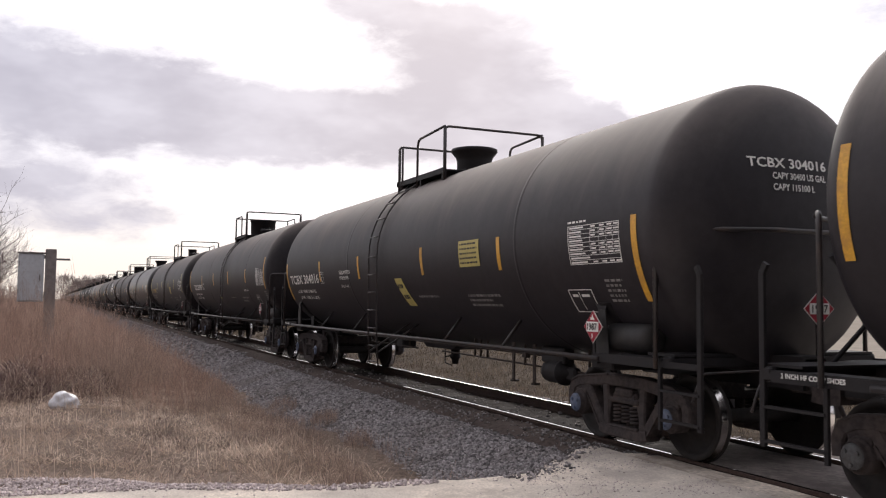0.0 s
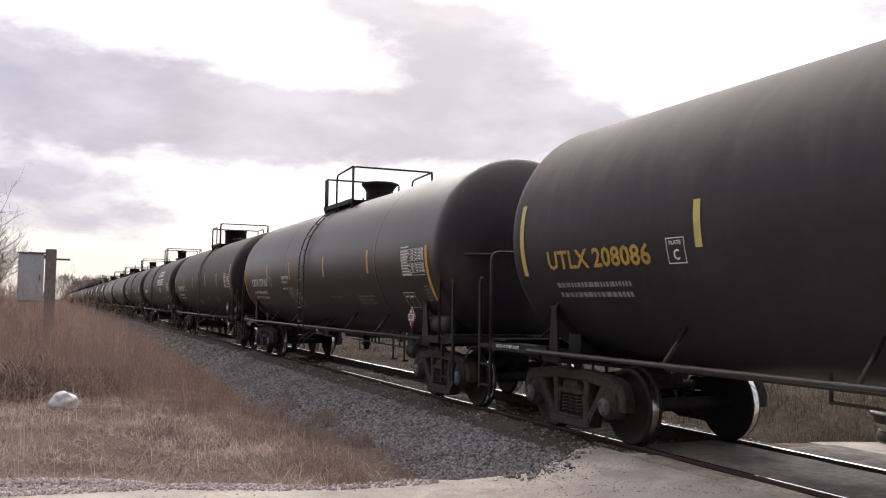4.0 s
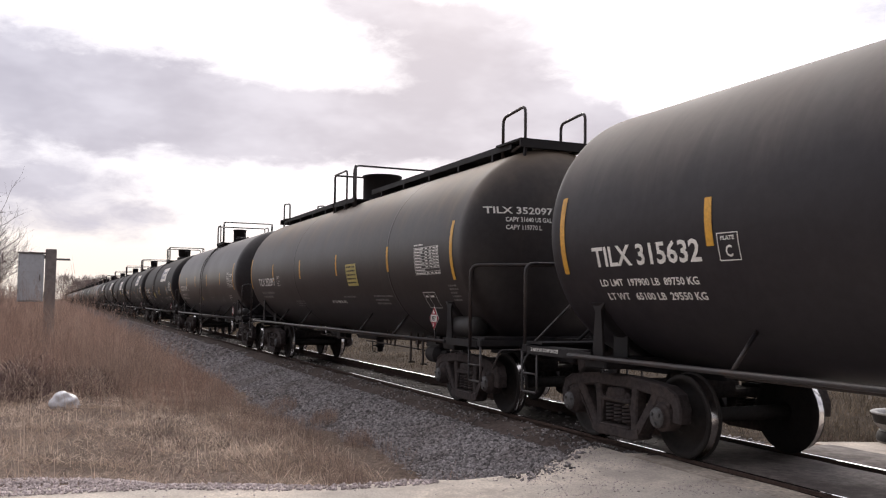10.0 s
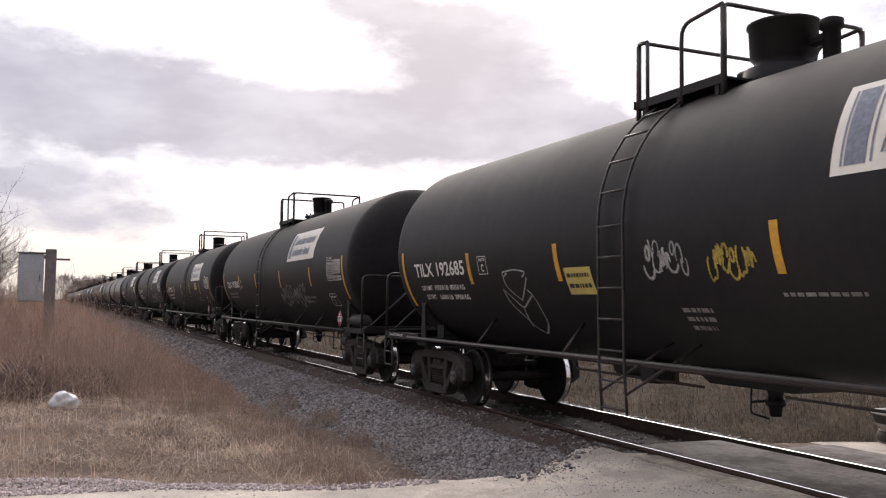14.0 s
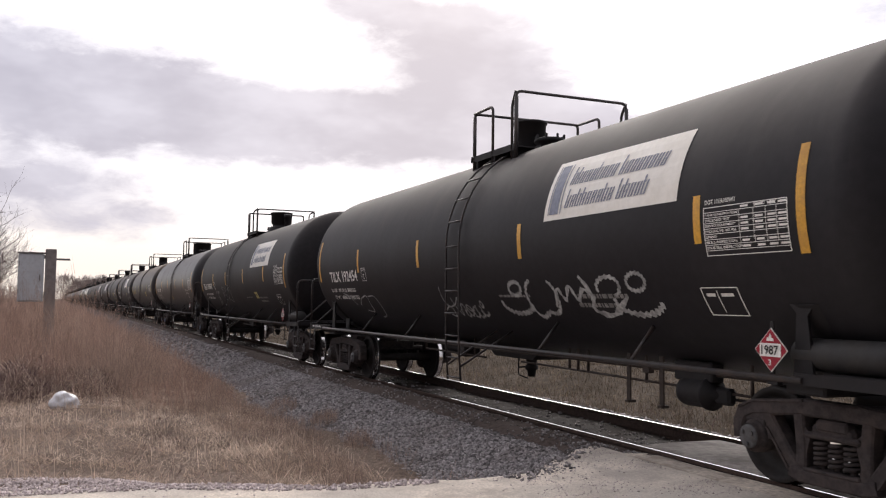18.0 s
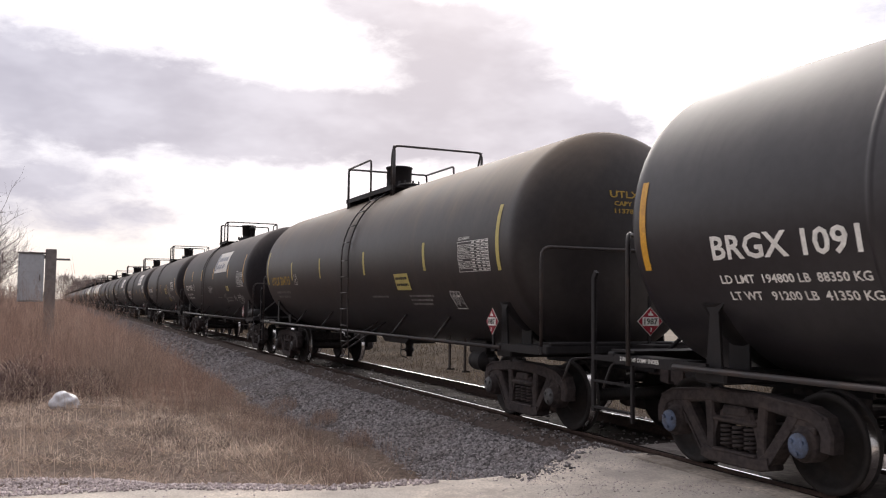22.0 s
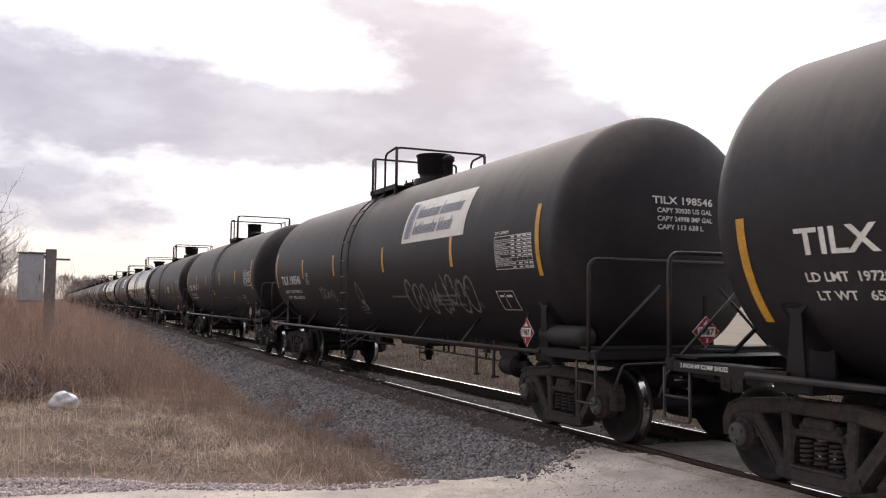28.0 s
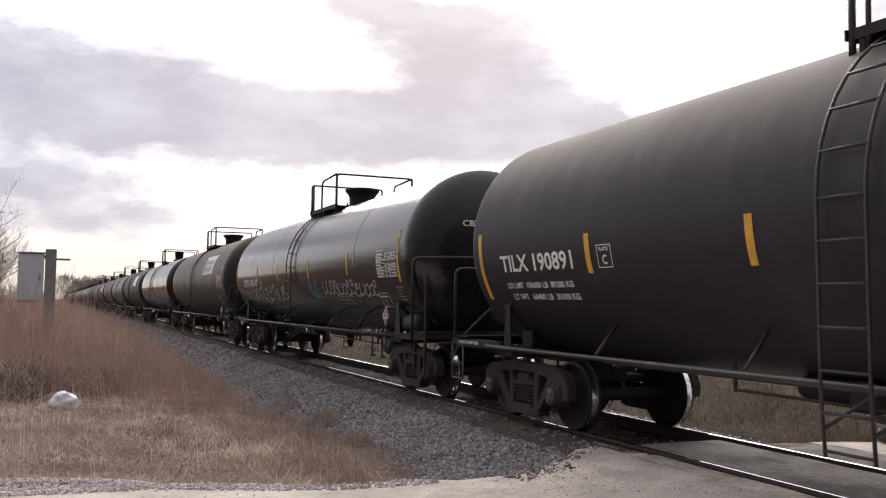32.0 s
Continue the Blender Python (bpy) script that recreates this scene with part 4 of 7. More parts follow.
def coupler_form(s):
    f = Form()
    f.box(min(s * 8.5, s * 8.9), max(s * 8.5, s * 8.9), -0.08, 0.08, 0.78, 0.93, 0.02)
    f.prism([(s * 8.86, 0.72), (s * 9.02, 0.70), (s * 9.03, 1.0), (s * 8.86, 0.98)], -0.15, 0.13)
    f.prism([(s * 8.95, 0.72), (s * 9.10, 0.74), (s * 9.10, 0.96), (s * 8.95, 0.98)], 0.05 if s > 0 else -0.14, 0.14 if s > 0 else -0.05)
    f.tube(bend([(s * 8.75, 0.25, 0.85), (s * 8.92, 0.3, 0.45), (s * 9.04, 0.1, 0.42)], 0.2), 0.024, 6)
    return f


def end_rail_form(x, far, z):
    """Hand rail across an end; on the long cars it bows out round the head."""
    if not far:
        return Form().tube(bend([(x, -1.44, 1.02), (x, -1.44, z), (x, 1.44, z), (x, 1.44, 1.02)], 0.14), 0.024)
    d = math.copysign(0.66, x)
    return Form().tube(bend([(x, -1.5, 1.02), (x, -1.5, z), (x + d * 0.55, -1.15, z), (x + d, -0.5, z), (x + d, 0.5, z), (x + d * 0.55, 1.15, z), (x, 1.5, z), (x, 1.5, 1.02)], 0.14), 0.026)


def end_brace_form(s, y):
    x = 8.14 if s > 0 else -8.50
    return Form().rod((x, y * 1.34, 1.12), (x, y * 0.45, 1.92), 0.02, 6)


def lever_form(s):
    x = 8.55 if s > 0 else -8.72
    f = Form().tube(bend([(x, -1.4, 0.72), (x, -1.28, 1.0), (x, -0.3, 1.02), (x + 0.2 * s, -0.1, 0.95)], 0.06), 0.014, 6)
    return f


def step_form(s, y):
    x = 8.04 if s > 0 else -8.38
    f = Form().tube(bend([(x - 0.2, y, 1.05), (x - 0.2, y, 0.52), (x + 0.2, y, 0.52), (x + 0.2, y, 1.05)], 0.05), 0.016, 6)
    return f.rod((x - 0.2, y, 0.76), (x + 0.2, y, 0.76), 0.014, 6)


def corner_post_form(s, y, x, inner):
    """Flat upright at the corner of an end, an inner upright and two treads between them."""
    f = Form()
    f.strip([(s * x, 0.45), (s * x, 1.98), (s * (x - 0.05), 2.06)], 0.065, y - 0.02, y + 0.02)
    f.strip([(s * inner, 0.40), (s * inner, 1.10)], 0.045, y - 0.02, y + 0.02)
    f.box(min(s * (x - 0.7), s * x), max(s * (x - 0.7), s * x), y - 0.02, y + 0.02, 1.04, 1.1)
    for z in (0.50, 0.80):
        f.box(min(s * x, s * inner), max(s * x, s * inner), y - 0.03, y + 0.03, z - 0.012, z + 0.012)
    return f


def side_pipe_form(s):
    return Form().tube(bend([(-7.38, s * 1.46, 1.06), (7.0, s * 1.46, 1.06)], 0.1), 0.03, 8)


def strut_form(x, s):
    return Form().rod((x, s * 1.46, 1.07), (x, s * 1.16, 1.44), 0.022, 6)


def brake_pipe_form():
    f = Form()
    f.rod((-5.6, -0.60, 0.93), (6.3, -0.60, 0.93), 0.024, 6)
    f.rod((0.6, -0.60, 0.79), (6.1, -0.60, 0.74), 0.016, 6)
    f.rod((-3.2, -0.60, 0.80), (-0.6, -0.60, 0.78), 0.018, 6)
    for x in (-3.2, -1.05, 1.98, 2.20, 2.45, 3.73, 4.0, 5.50):
        f.rod((x, -0.60, 0.74 + (0.04 if x < 3 else 0)), (x, -0.60, 1.14), 0.020, 6)
    f.box(3.70, 3.82, -0.64, -0.56, 0.86, 0.97)
    return f


def brake_cylinder_form():
    f = Form()
    f.lathe([(0.001, 4.42), (0.11, 4.43), (0.155, 4.47), (0.165, 4.53), (0.165, 4.86), (0.185, 4.87), (0.185, 4.91), (0.10, 4.95), (0.05, 5.10), (0.001, 5.10)], "x", (0, -0.60, 0.72), 20)
    f.box(4.34, 4.98, -0.68, -0.50, 0.84, 1.06, 0.02)
    f.box(4.98, 5.22, -0.66, -0.54, 0.62, 0.80, 0.03)
    f.rod((5.05, -0.60, 0.70), (6.1, -0.35, 0.62), 0.018, 6)
    return f


def hanger_form(x):
    f = Form().box(x - 0.035, x + 0.035, -0.63, -0.61, 0.47, 1.08)
    return f.box(x - 0.035, x + 0.035, -0.66, -0.54, 0.47, 0.50)


def outlet_form():
    f = Form()
    f.lathe([(0.15, 0.84), (0.09, 0.76), (0.08, 0.68), (0.105, 0.67), (0.105, 0.61), (0.075, 0.59), (0.06, 0.49), (0.001, 0.49)], "z", (-0.15, 0, 0), 20)
    f.prism([(-1.25, 1.04), (-0.80, 0.80), (0.45, 0.80), (0.95, 1.04)], -0.34, 0.34)
    f.rod((-0.15, 0, 0.66), (-0.42, -0.10, 0.62), 0.014, 6)
    f.tube(bend([(-0.40, -0.1, 0.80), (-0.42, -0.1, 0.50), (-0.20, -0.05, 0.46)], 0.05), 0.012, 5)
    return f


def reservoir_form(big):
    if big:
        return Form().lathe([(0.001, 6.82), (0.11, 6.825), (0.155, 6.87), (0.17, 6.93), (0.17, 7.58), (0.155, 7.64), (0.11, 7.685), (0.001, 7.69)], "x", (0, -1.16, 1.30), 24)
    return Form().lathe([(0.001, 6.72), (0.09, 6.725), (0.13, 6.76), (0.142, 6.81), (0.142, 7.68), (0.13, 7.73), (0.09, 7.765), (0.001, 7.77)], "x", (0, -1.22, 1.27), 24)


def valve_form():
    f = Form()
    f.box(-1.75, -1.42, -0.62, -0.30, 0.74, 1.02, 0.03)
    f.lathe([(0.001, -2.4), (0.10, -2.39), (0.12, -2.35), (0.12, -1.8), (0.10, -1.75), (0.001, -1.74)], "x", (0, -0.46, 0.90), 16)
    return f


def placard(car, x, y, z, face):
    """A diamond placard; face: 'side' looks to -y, 'end' to +x."""
    def place(a, b, lift):
        return (x + a, y - lift, z + b) if face == "side" else (x + 0.12 * a + lift, y + 0.99 * a, z + b)

    def plate(key, mat, outline, lift):
        k = "placard/%s%.2f%.2f%.2f" % (face + key, x, y, z)
        if (k, mat) not in MESHES:
            n = len(outline)
            v = [place(a, b, lift) for a, b in outline]
            back = [place(a, b, lift - 0.004) for a, b in outline]
            MESHES[k, mat] = flat("placard", mat, v + back, [tuple(range(n)), tuple(range(2 * n - 1, n - 1, -1))] + [(i, i + n, (i + 1) % n + n, (i + 1) % n) for i in range(n)])
        return MESHES[k, mat]
    d = 0.193
    board = part("placard", plate("board", "white", [(-d, 0), (0, -d), (d, 0), (0, d)], 0.0), car, "red and white diamond hazard placard numbered 1987")
    e = 0.182
    part("placard_face", plate("face", "red", [(-e, 0), (0, -e), (e, 0), (0, e)], 0.006), board, "red")
    part("number_panel", plate("panel", "white", [(-0.122, -0.058), (0.122, -0.058), (0.122, 0.058), (-0.122, 0.058)], 0.012), board, "white")
    part("flame", plate("flame", "white", [(-0.040, 0.078), (0.040, 0.078), (0.034, 0.105), (0.018, 0.10), (0.0, 0.145), (-0.020, 0.102), (-0.034, 0.11)], 0.012), board, "white")
    for text, w, h, zz, mat, name in (("1987", 0.100, 0.042, 0.0, "ink", "number"), ("3", 0.017, 0.027, -0.108, "white", "class_mark")):
        k = "num/%s%s%.2f%.2f%.2f" % (text, face, x, y, z)
        if (k, mat) not in MESHES:
            g, gf = glyphs(text)
            MESHES[k, mat] = flat(name, mat, [place((a - 0.5) * 2 * w, zz + (b - 0.5) * 2 * h, 0.017) for a, b in g], gf)
        part(name, MESHES[k, mat], board)
    return board


# ---- one car
STRIPES = (-4.52, -1.88, 1.32, 4.45)


def tank_car(index, spec, near=True):
    rng = random.Random(100 + index)
    paint = spec.get("paint", "matte")
    words = {"matte": "dull black", "satin": "satin black", "gloss": "glossy black", "brown": "faded brownish black", "soot": "sooty black"}[paint]
    extra = spec.get("extra", "with amber stripes and a top railing")
    x = FIRST - PITCH_CARS * index + spec.get("shift", 0.0)
    car = thing("tank_car", "%s tank car %s" % (words, extra), "tank car", "cars of the train", at=(x, TRACK_Y, 0))
    car["start"] = x
    dome = spec.get("dome", "tall")
    half = LONG_HALF if spec.get("long") else TANK_HALF
    off = spec.get("off", 0.0)
    ribs = spec.get("ribs", (-2.5, 4.9) if spec.get("long") else ())
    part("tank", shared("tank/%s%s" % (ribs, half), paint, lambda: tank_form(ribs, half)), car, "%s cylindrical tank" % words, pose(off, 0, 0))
    part("dome", shared("dome/" + dome, "frame", lambda: dome_form(dome)), car)
    if near:
        for name, form in fittings(dome):
            fit = part(name, shared(name + "/" + dome, "frame", lambda: form), car)
            if name == "manway":
                place = MANWAYS.get(dome, (DOMES[dome][0] + (0.77 if dome in ("wide", "walk") else 0.65), 0, 0.26, 0.10))
                tagged(part("bolts", shared("bolts/" + dome, "frame", lambda: bolts_form(*place)), fit), kind="stuff")
    for s in (-1, 1):
        part("footboard", shared("footboard/%s%d" % (dome, s), "frame", lambda: footboard_form(dome, s)), car)
    part("cross_board", shared("cross_board/" + dome, "frame", lambda: footboard_form(dome, 0)), car)
    rear, front = railing_forms(dome)
    part("rear_hoop", shared("rear_hoop/" + dome, "rail_tube", lambda: rear), car)
    part("front_railing", shared("front_railing/" + dome, "rail_tube", lambda: front), car)
    if spec.get("walkway"):
        for s in (-1, 1):
            for a, b in ((-7.6, -1.05), (0.8, 7.6)):
                part("walkway", shared("walkway/%d%s" % (s, a), "frame", lambda: walkway_form(s, a, b)), car, "long steel walkway")
            part("end_platform", shared("end_platform/%d" % s, "frame", lambda: end_platform_form(s)), car, "steel platform at the end of the walkway")
            for y in (-1, 1):
                part("end_hoop", shared("end_hoop/%d%d" % (s, y), "rail_tube", lambda: end_hoop_form(s * 7.95, y)), car)
    if spec.get("ladder", True):
        ladder = part("ladder", shared("ladder", "rail_tube", lambda: ladder_rail_form(-1)), car, at=pose(spec.get("ladder_x", DOMES[dome][1]), 0, 0))
        part("ladder_rail", shared("ladder_rail", "rail_tube", lambda: ladder_rail_form(1)), ladder)
    if near and spec.get("ladder", True):
        for q in (-0.235, 0.235):
            part("ladder_brace", shared("ladder_brace/%s" % q, "rail_tube", lambda: Form().rod((q, -1.62, 0.72), (q + 0.42, -0.95, 1.27), 0.017, 6)), ladder)
        for y, z in rung_places():
            part("rung", shared("rung", "rail_tube", lambda: Form().rod((-0.235, 0, 0), (0.235, 0, 0), 0.014, 6)), ladder, at=pose(0, y, z))
    for s in (1, -1):
        part("end_frame", shared("end_frame/%d" % s, "frame", lambda: end_frame_form(s)), car)
        part("saddle", shared("saddle/%d" % s, "frame", lambda: saddle_form(s)), car)
        if near:
            part("coupler", shared("coupler/%d" % s, "truck", lambda: coupler_form(s)), car)
            far = bool(spec.get("long"))
            top = spec.get("rail_z", 2.46 if far else 2.22)
            ex = spec.get("rails", (8.0, -8.1) if far else (8.09, -8.50))[0 if s > 0 else 1]
            part("end_handrail", shared("end_handrail/%.2f%d%.2f" % (ex, far, top), "rail_tube", lambda: end_rail_form(ex, far, top)), car)
            if not far and not spec.get("bare"):
                for y in (-1, 1):
                    part("handrail_brace", shared("handrail_brace/%d%d" % (s, y), "rail_tube", lambda: end_brace_form(s, y)), car)
            part("uncoupling_lever", shared("uncoupling_lever/%d" % s, "rail_tube", lambda: lever_form(s)), car)
            for y in (-1.44, 1.44):
                if not spec.get("posts"):
                    part("step", shared("step/%d%s" % (s, y), "rail_tube", lambda: step_form(s, y)), car)
                else:
                    px = spec.get("corners", (8.45, 8.85))[0 if s > 0 else 1]
                    if px:
                        inner = min(abs(ex), px - 0.3)
                        part("corner_ladder", shared("corner_ladder/%d%s%.2f%.2f" % (s, y, px, inner), "frame", lambda: corner_post_form(s, y, px, inner)), car)
            if spec.get("pads"):
                plate = part("jacking_plate", shared("jacking_plate/%d" % s, "grey", lambda: pad_plate_form(s)), car)
    if near:
        if not spec.get("bare"):
            part("air_reservoir", shared("air_reservoir/%s" % bool(spec.get("long")), "grey", lambda: reservoir_form(spec.get("long"))), car, "grey air brake reservoir")
        part("brake_valve", shared("brake_valve", "frame", valve_form), car)
        for y in (-1, 1):
            part("cross_brace", shared("cross_brace/%d" % y, "frame", lambda: Form().rod((-8.52, -0.62 * y, 1.16), (-8.52, 0.62 * y, 2.16), 0.024, 6)), car)
    for s in (-1, 1):
        part("side_pipe", shared("side_pipe/%d" % s, "rail_tube", lambda: side_pipe_form(s)), car)
        if near:
            for q in (-4.55, -2.15, 2.6, 4.6):
                part("pipe_strut", shared("pipe_strut/%d%s" % (s, q), "rail_tube", lambda: strut_form(q, s)), car)
    if spec.get("pipes", True):
        part("brake_pipe", shared("brake_pipe", "rusty", brake_pipe_form), car, "rusty brake pipe on hangers")
    if near:
        part("brake_cylinder", shared("brake_cylinder", "frame", brake_cylinder_form), car)
        for q in (3.40, 4.05):
            part("pipe_hanger", shared("pipe_hanger/%s" % q, "rusty", lambda: hanger_form(q)), car)
    part("bottom_outlet", shared("bottom_outlet", "frame", outlet_form), car)
    if near:
        for q in (-6.94, 6.94):
            add_truck(car, q, spec.get("cap", "cap"))
    else:
        for q in (-6.94, 6.94):
            t = part("truck", shared("truck", "truck", bolster_form), car, at=pose(q, 0, 0))
            part("side_frame", shared("side_frame/-1", "truck", lambda: side_frame_form(-1)), t)
            for i in (-1, 1):
                part("wheelset", wheelset_mesh(), t, at=pose(i * 0.889, 0, 0.457))
    # markings of the flank that faces the road
    if near or index < 34:
        tape = spec.get("tape", "stripe")
        rise = spec.get("rise", 0.0)
        for q in spec.get("stripes", STRIPES):
            patch("reflective_stripe", tape, q - 0.05, q + 0.05, 2.24 + rise, 2.70 + rise, car, "amber reflective stripe", key="stripe/%.2f%.2f" % (q, rise), nx=1)
        low = spec.get("end_rise", 0.0)
        for q in spec.get("end_stripes", (-7.3, 7.14)):
            patch("reflective_stripe", tape, q - 0.05, q + 0.05, 2.04 + low, 2.96 + low, car, "amber reflective stripe", key="stripe/%.2f%s" % (q, low), nx=2, nz=10)
    if spec.get("banner") is not None:
        banner(car, spec["banner"], near, spec.get("banner_drop", 0.0))
    if not near:
        return car
    mat = spec.get("ink", "white")
    if spec.get("mark"):
        letter(car, "reporting_mark", [(spec["mark"], spec.get("mark_start", -6.69), spec.get("mark_end", -4.62), 2.10, 2.33)], mat, "stencilled reporting mark")
        px = spec.get("plate", -4.34)
        bars(car, "plate_stencil", "white", [(px, px + 0.28, 2.345, 2.355), (px, px + 0.28, 2.095, 2.105), (px, px + 0.01, 2.095, 2.355), (px + 0.27, px + 0.28, 2.095, 2.355)])
        letter(car, "plate_letter", [("PLATE", px + 0.05, px + 0.23, 2.285, 2.325), ("C", px + 0.095, px + 0.185, 2.13, 2.24)], "white")
        if spec.get("load"):
            letter(car, "weight_stencil", [(spec["load"][0], -6.66, -4.98, 1.885, 1.965), (spec["load"][1], -6.60, -4.94, 1.735, 1.815)], "dim" if mat != "white" else "white")
        else:
            bars(car, "weight_stencil", "dim", small_print(rng, -6.6, -5.0, 1.74, 1.97, 2))
    if spec.get("end"):
        ends = spec["end"]
        z, y0, y1 = (spec.get("end_z", 3.14), spec.get("end_y", -0.68), spec.get("end_y", -0.68) + 1.06) if spec.get("long") else (spec.get("end_z", 3.04), spec.get("end_y", -0.46), spec.get("end_y", -0.46) + spec.get("end_w", 0.94))
        big, step = (0.11, 0.12) if spec.get("long") else (0.10, 0.105)
        rows = [(ends[0], y0, y1, z - big, z)]
        for i, line in enumerate(ends[1:]):
            top = z - big - 0.045 - step * i
            left = y0 + 0.06 + (0.24 if spec.get("long") else 0)
            rows.append((line, left, left + (y1 - 0.02 - left) * min(1.0, len(line) / 17), top - step * 0.62, top))
        letter(car, "end_mark", rows, mat, "stencilled capacity marks",
               place=lambda a, b: (off + head_x(math.hypot(a, b - TANK_Z), half) + 0.008, a, b))
    table(car, rng, spec)
    x0 = spec.get("box", spec.get("table", 5.95) - 0.23)
    if x0:
        x1 = x0 + spec.get("box_w", 0.5)
        q = (x1 - x0) / 0.5
        bars(car, "test_stencil", "white", [(x0, x1, 1.848, 1.858), (x0 - 0.01, x1 - 0.01, 1.588, 1.598), (x0 - 0.012, x0 + 0.002, 1.59, 1.85), (x1 - 0.012, x1 + 0.002, 1.59, 1.85), (x0 + 0.2 * q, x0 + 0.2 * q + 0.012, 1.62, 1.83), (x0 + 0.05, x0 + 0.17 * q, 1.77, 1.80), (x0 + 0.25 * q, x0 + 0.42 * q, 1.77, 1.80)])
    if spec.get("long"):
        bars(car, "head_stencil", "dim", small_print(rng, 7.16, 7.50, 1.70, 1.98, 5))
    bars(car, "note_stencil", "dim", small_print(rng, *spec.get("note", (1.4, 2.3, 1.75, 1.82)), 1))
    bars(car, "small_stencil", "dim", small_print(rng, *spec.get("print", (3.4, 4.5, 1.62, 1.83)), rng.choice((2, 3))))
    if spec.get("flank"):
        bars(car, "flank_stencil", "dim", small_print(rng, *spec["flank"], 3))
    if spec.get("thermal"):
        letter(car, "thermal_stencil", [("THERMAL PROTECTION", -2.82, -2.05, 2.26, 2.34), ("SYSTEM EQUIPPED", -2.82, -2.18, 2.14, 2.22), ("AAR ST - 445", -2.82, -2.3, 1.98, 2.04)], "white")
    for text, a, b, c, d in spec.get("notes", ()):
        letter(car, "flank_writing", [(text, a, b, c, d)], "white")
    for a, b, c, d, lines, lean in spec.get("signs", ()):
        sign = patch("yellow_sign", "sign", a, b, c, d, car, "yellow emergency notice", lift=0.007, slant=lean)
        h = (d - c) / (lines + 0.6)
        bars(sign, "sign_print", "ink", [q for i in range(lines) for q in small_print(rng, a + 0.05 + lean * (0.8 - i / lines), b - 0.05 + lean * (0.8 - i / lines), d - h * (i + 1.15), d - h * (i + 0.35), 1)], lift=0.012)
    for args in spec.get("tags", ()):
        scribble(car, *args)
    if spec.get("strokes"):
        stroke_tag(car, "spray", spec["strokes"], 0.023)
    high = spec.get("long") or spec.get("bare")
    qx = spec.get("placard_x", 6.56 if spec.get("long") else (6.76 if high else 6.66))
    placard(car, qx, -1.47, 1.42 if high else 1.30, "side")
    part("placard_bracket", shared("placard_bracket", "frame", lambda: Form().box(-0.02, 0.02, -1.46, -1.445, 1.0, 1.55).box(-0.06, 0.06, -1.46, -1.40, 1.0, 1.03)), car, at=pose(qx, 0, 0))
    pz = 1.66 if spec.get("long") else (1.46 if high else 1.36)
    ez = 8.72 if spec.get("long") else 8.30
    placard(car, ez, 0.12, pz, "end")
    part("placard_bracket", shared("placard_bracket/end", "frame", lambda: Form().box(-0.03, -0.006, 0.10, 0.14, 1.1, 1.8)), car, at=pose(ez, 0, 0))
    letter(car, "brake_shoe_note", [("2 INCH HF COMP SHOES", -8.30, -7.62, 1.062, 1.108)], "white", place=lambda a, b: (a, -1.464, b))
    return car


def table(car, rng, spec):
    """Ruled test table near the front."""
    x0, z0, z1 = spec.get("table", 5.95), 2.145, 2.60
    x1 = x0 + 1.05
    boxes = [(x0, x1, z1 - 0.008, z1), (x0, x1, z0, z0 + 0.008), (x0, x0 + 0.01, z0, z1), (x1 - 0.01, x1, z0, z1)]
    n = 9
    for i in range(1, n):
        z = z0 + (z1 - z0) * i / n
        boxes.append((x0, x1, z - 0.003, z + 0.003))
    for q in (0.45, 0.62, 0.76, 0.88):
        boxes.append((x0 + (x1 - x0) * q - 0.003, x0 + (x1 - x0) * q + 0.003, z0 + 0.10, z1 - 0.05))
    h = (z1 - z0) / n
    for i in range(n):
        z = z0 + h * i
        boxes.append((x0 + 0.03, x0 + 0.03 + (0.25 + 0.17 * rng.random()), z + h * 0.3, z + h * 0.68))
        if rng.random() < 0.8:
            for q in (0.47, 0.64, 0.78, 0.90):
                boxes.append((x0 + (x1 - x0) * q, x0 + (x1 - x0) * (q + 0.09), z + h * 0.3, z + h * 0.68))
    mat = "dim" if spec.get("faded") else "white"
    if not spec.get("long") and not spec.get("faded"):
        words = ("TANK QUALIFICATION", "THICKNESS TEST", "SERVICE EQUIPMENT", "PRD:VALVE 165 PSI", "LINING", "88.B.2 INSPECTION", "STUB SILL INSPECTION")
        rows = [("DOT 111A100W1", x0 + 0.02, x0 + 0.42, z1 + 0.025, z1 + 0.07), ("QUALIFIED", x0 + 0.655, x0 + 0.79, z1 - h * 0.8, z1 - h * 0.2), ("DUE", x0 + 0.85, x0 + 0.92, z1 - h * 0.8, z1 - h * 0.2)]
        for i, word in enumerate(words):
            rows.append((word, x0 + 0.02, x0 + 0.02 + 0.024 * len(word), z1 - h * (i + 1.75), z1 - h * (i + 1.25)))
        letter(car, "table_word", rows, mat)
        boxes = [q for q in boxes if not (q[3] - q[2] > 0.015 and q[0] == x0 + 0.03)]
    bars(car, "test_table", mat, boxes, "white ruled test table")
    if spec.get("long") or spec.get("faded"):
        bars(car, "table_heading", mat, small_print(rng, x0, x0 + 0.4, z1 + 0.02, z1 + 0.07, 1))


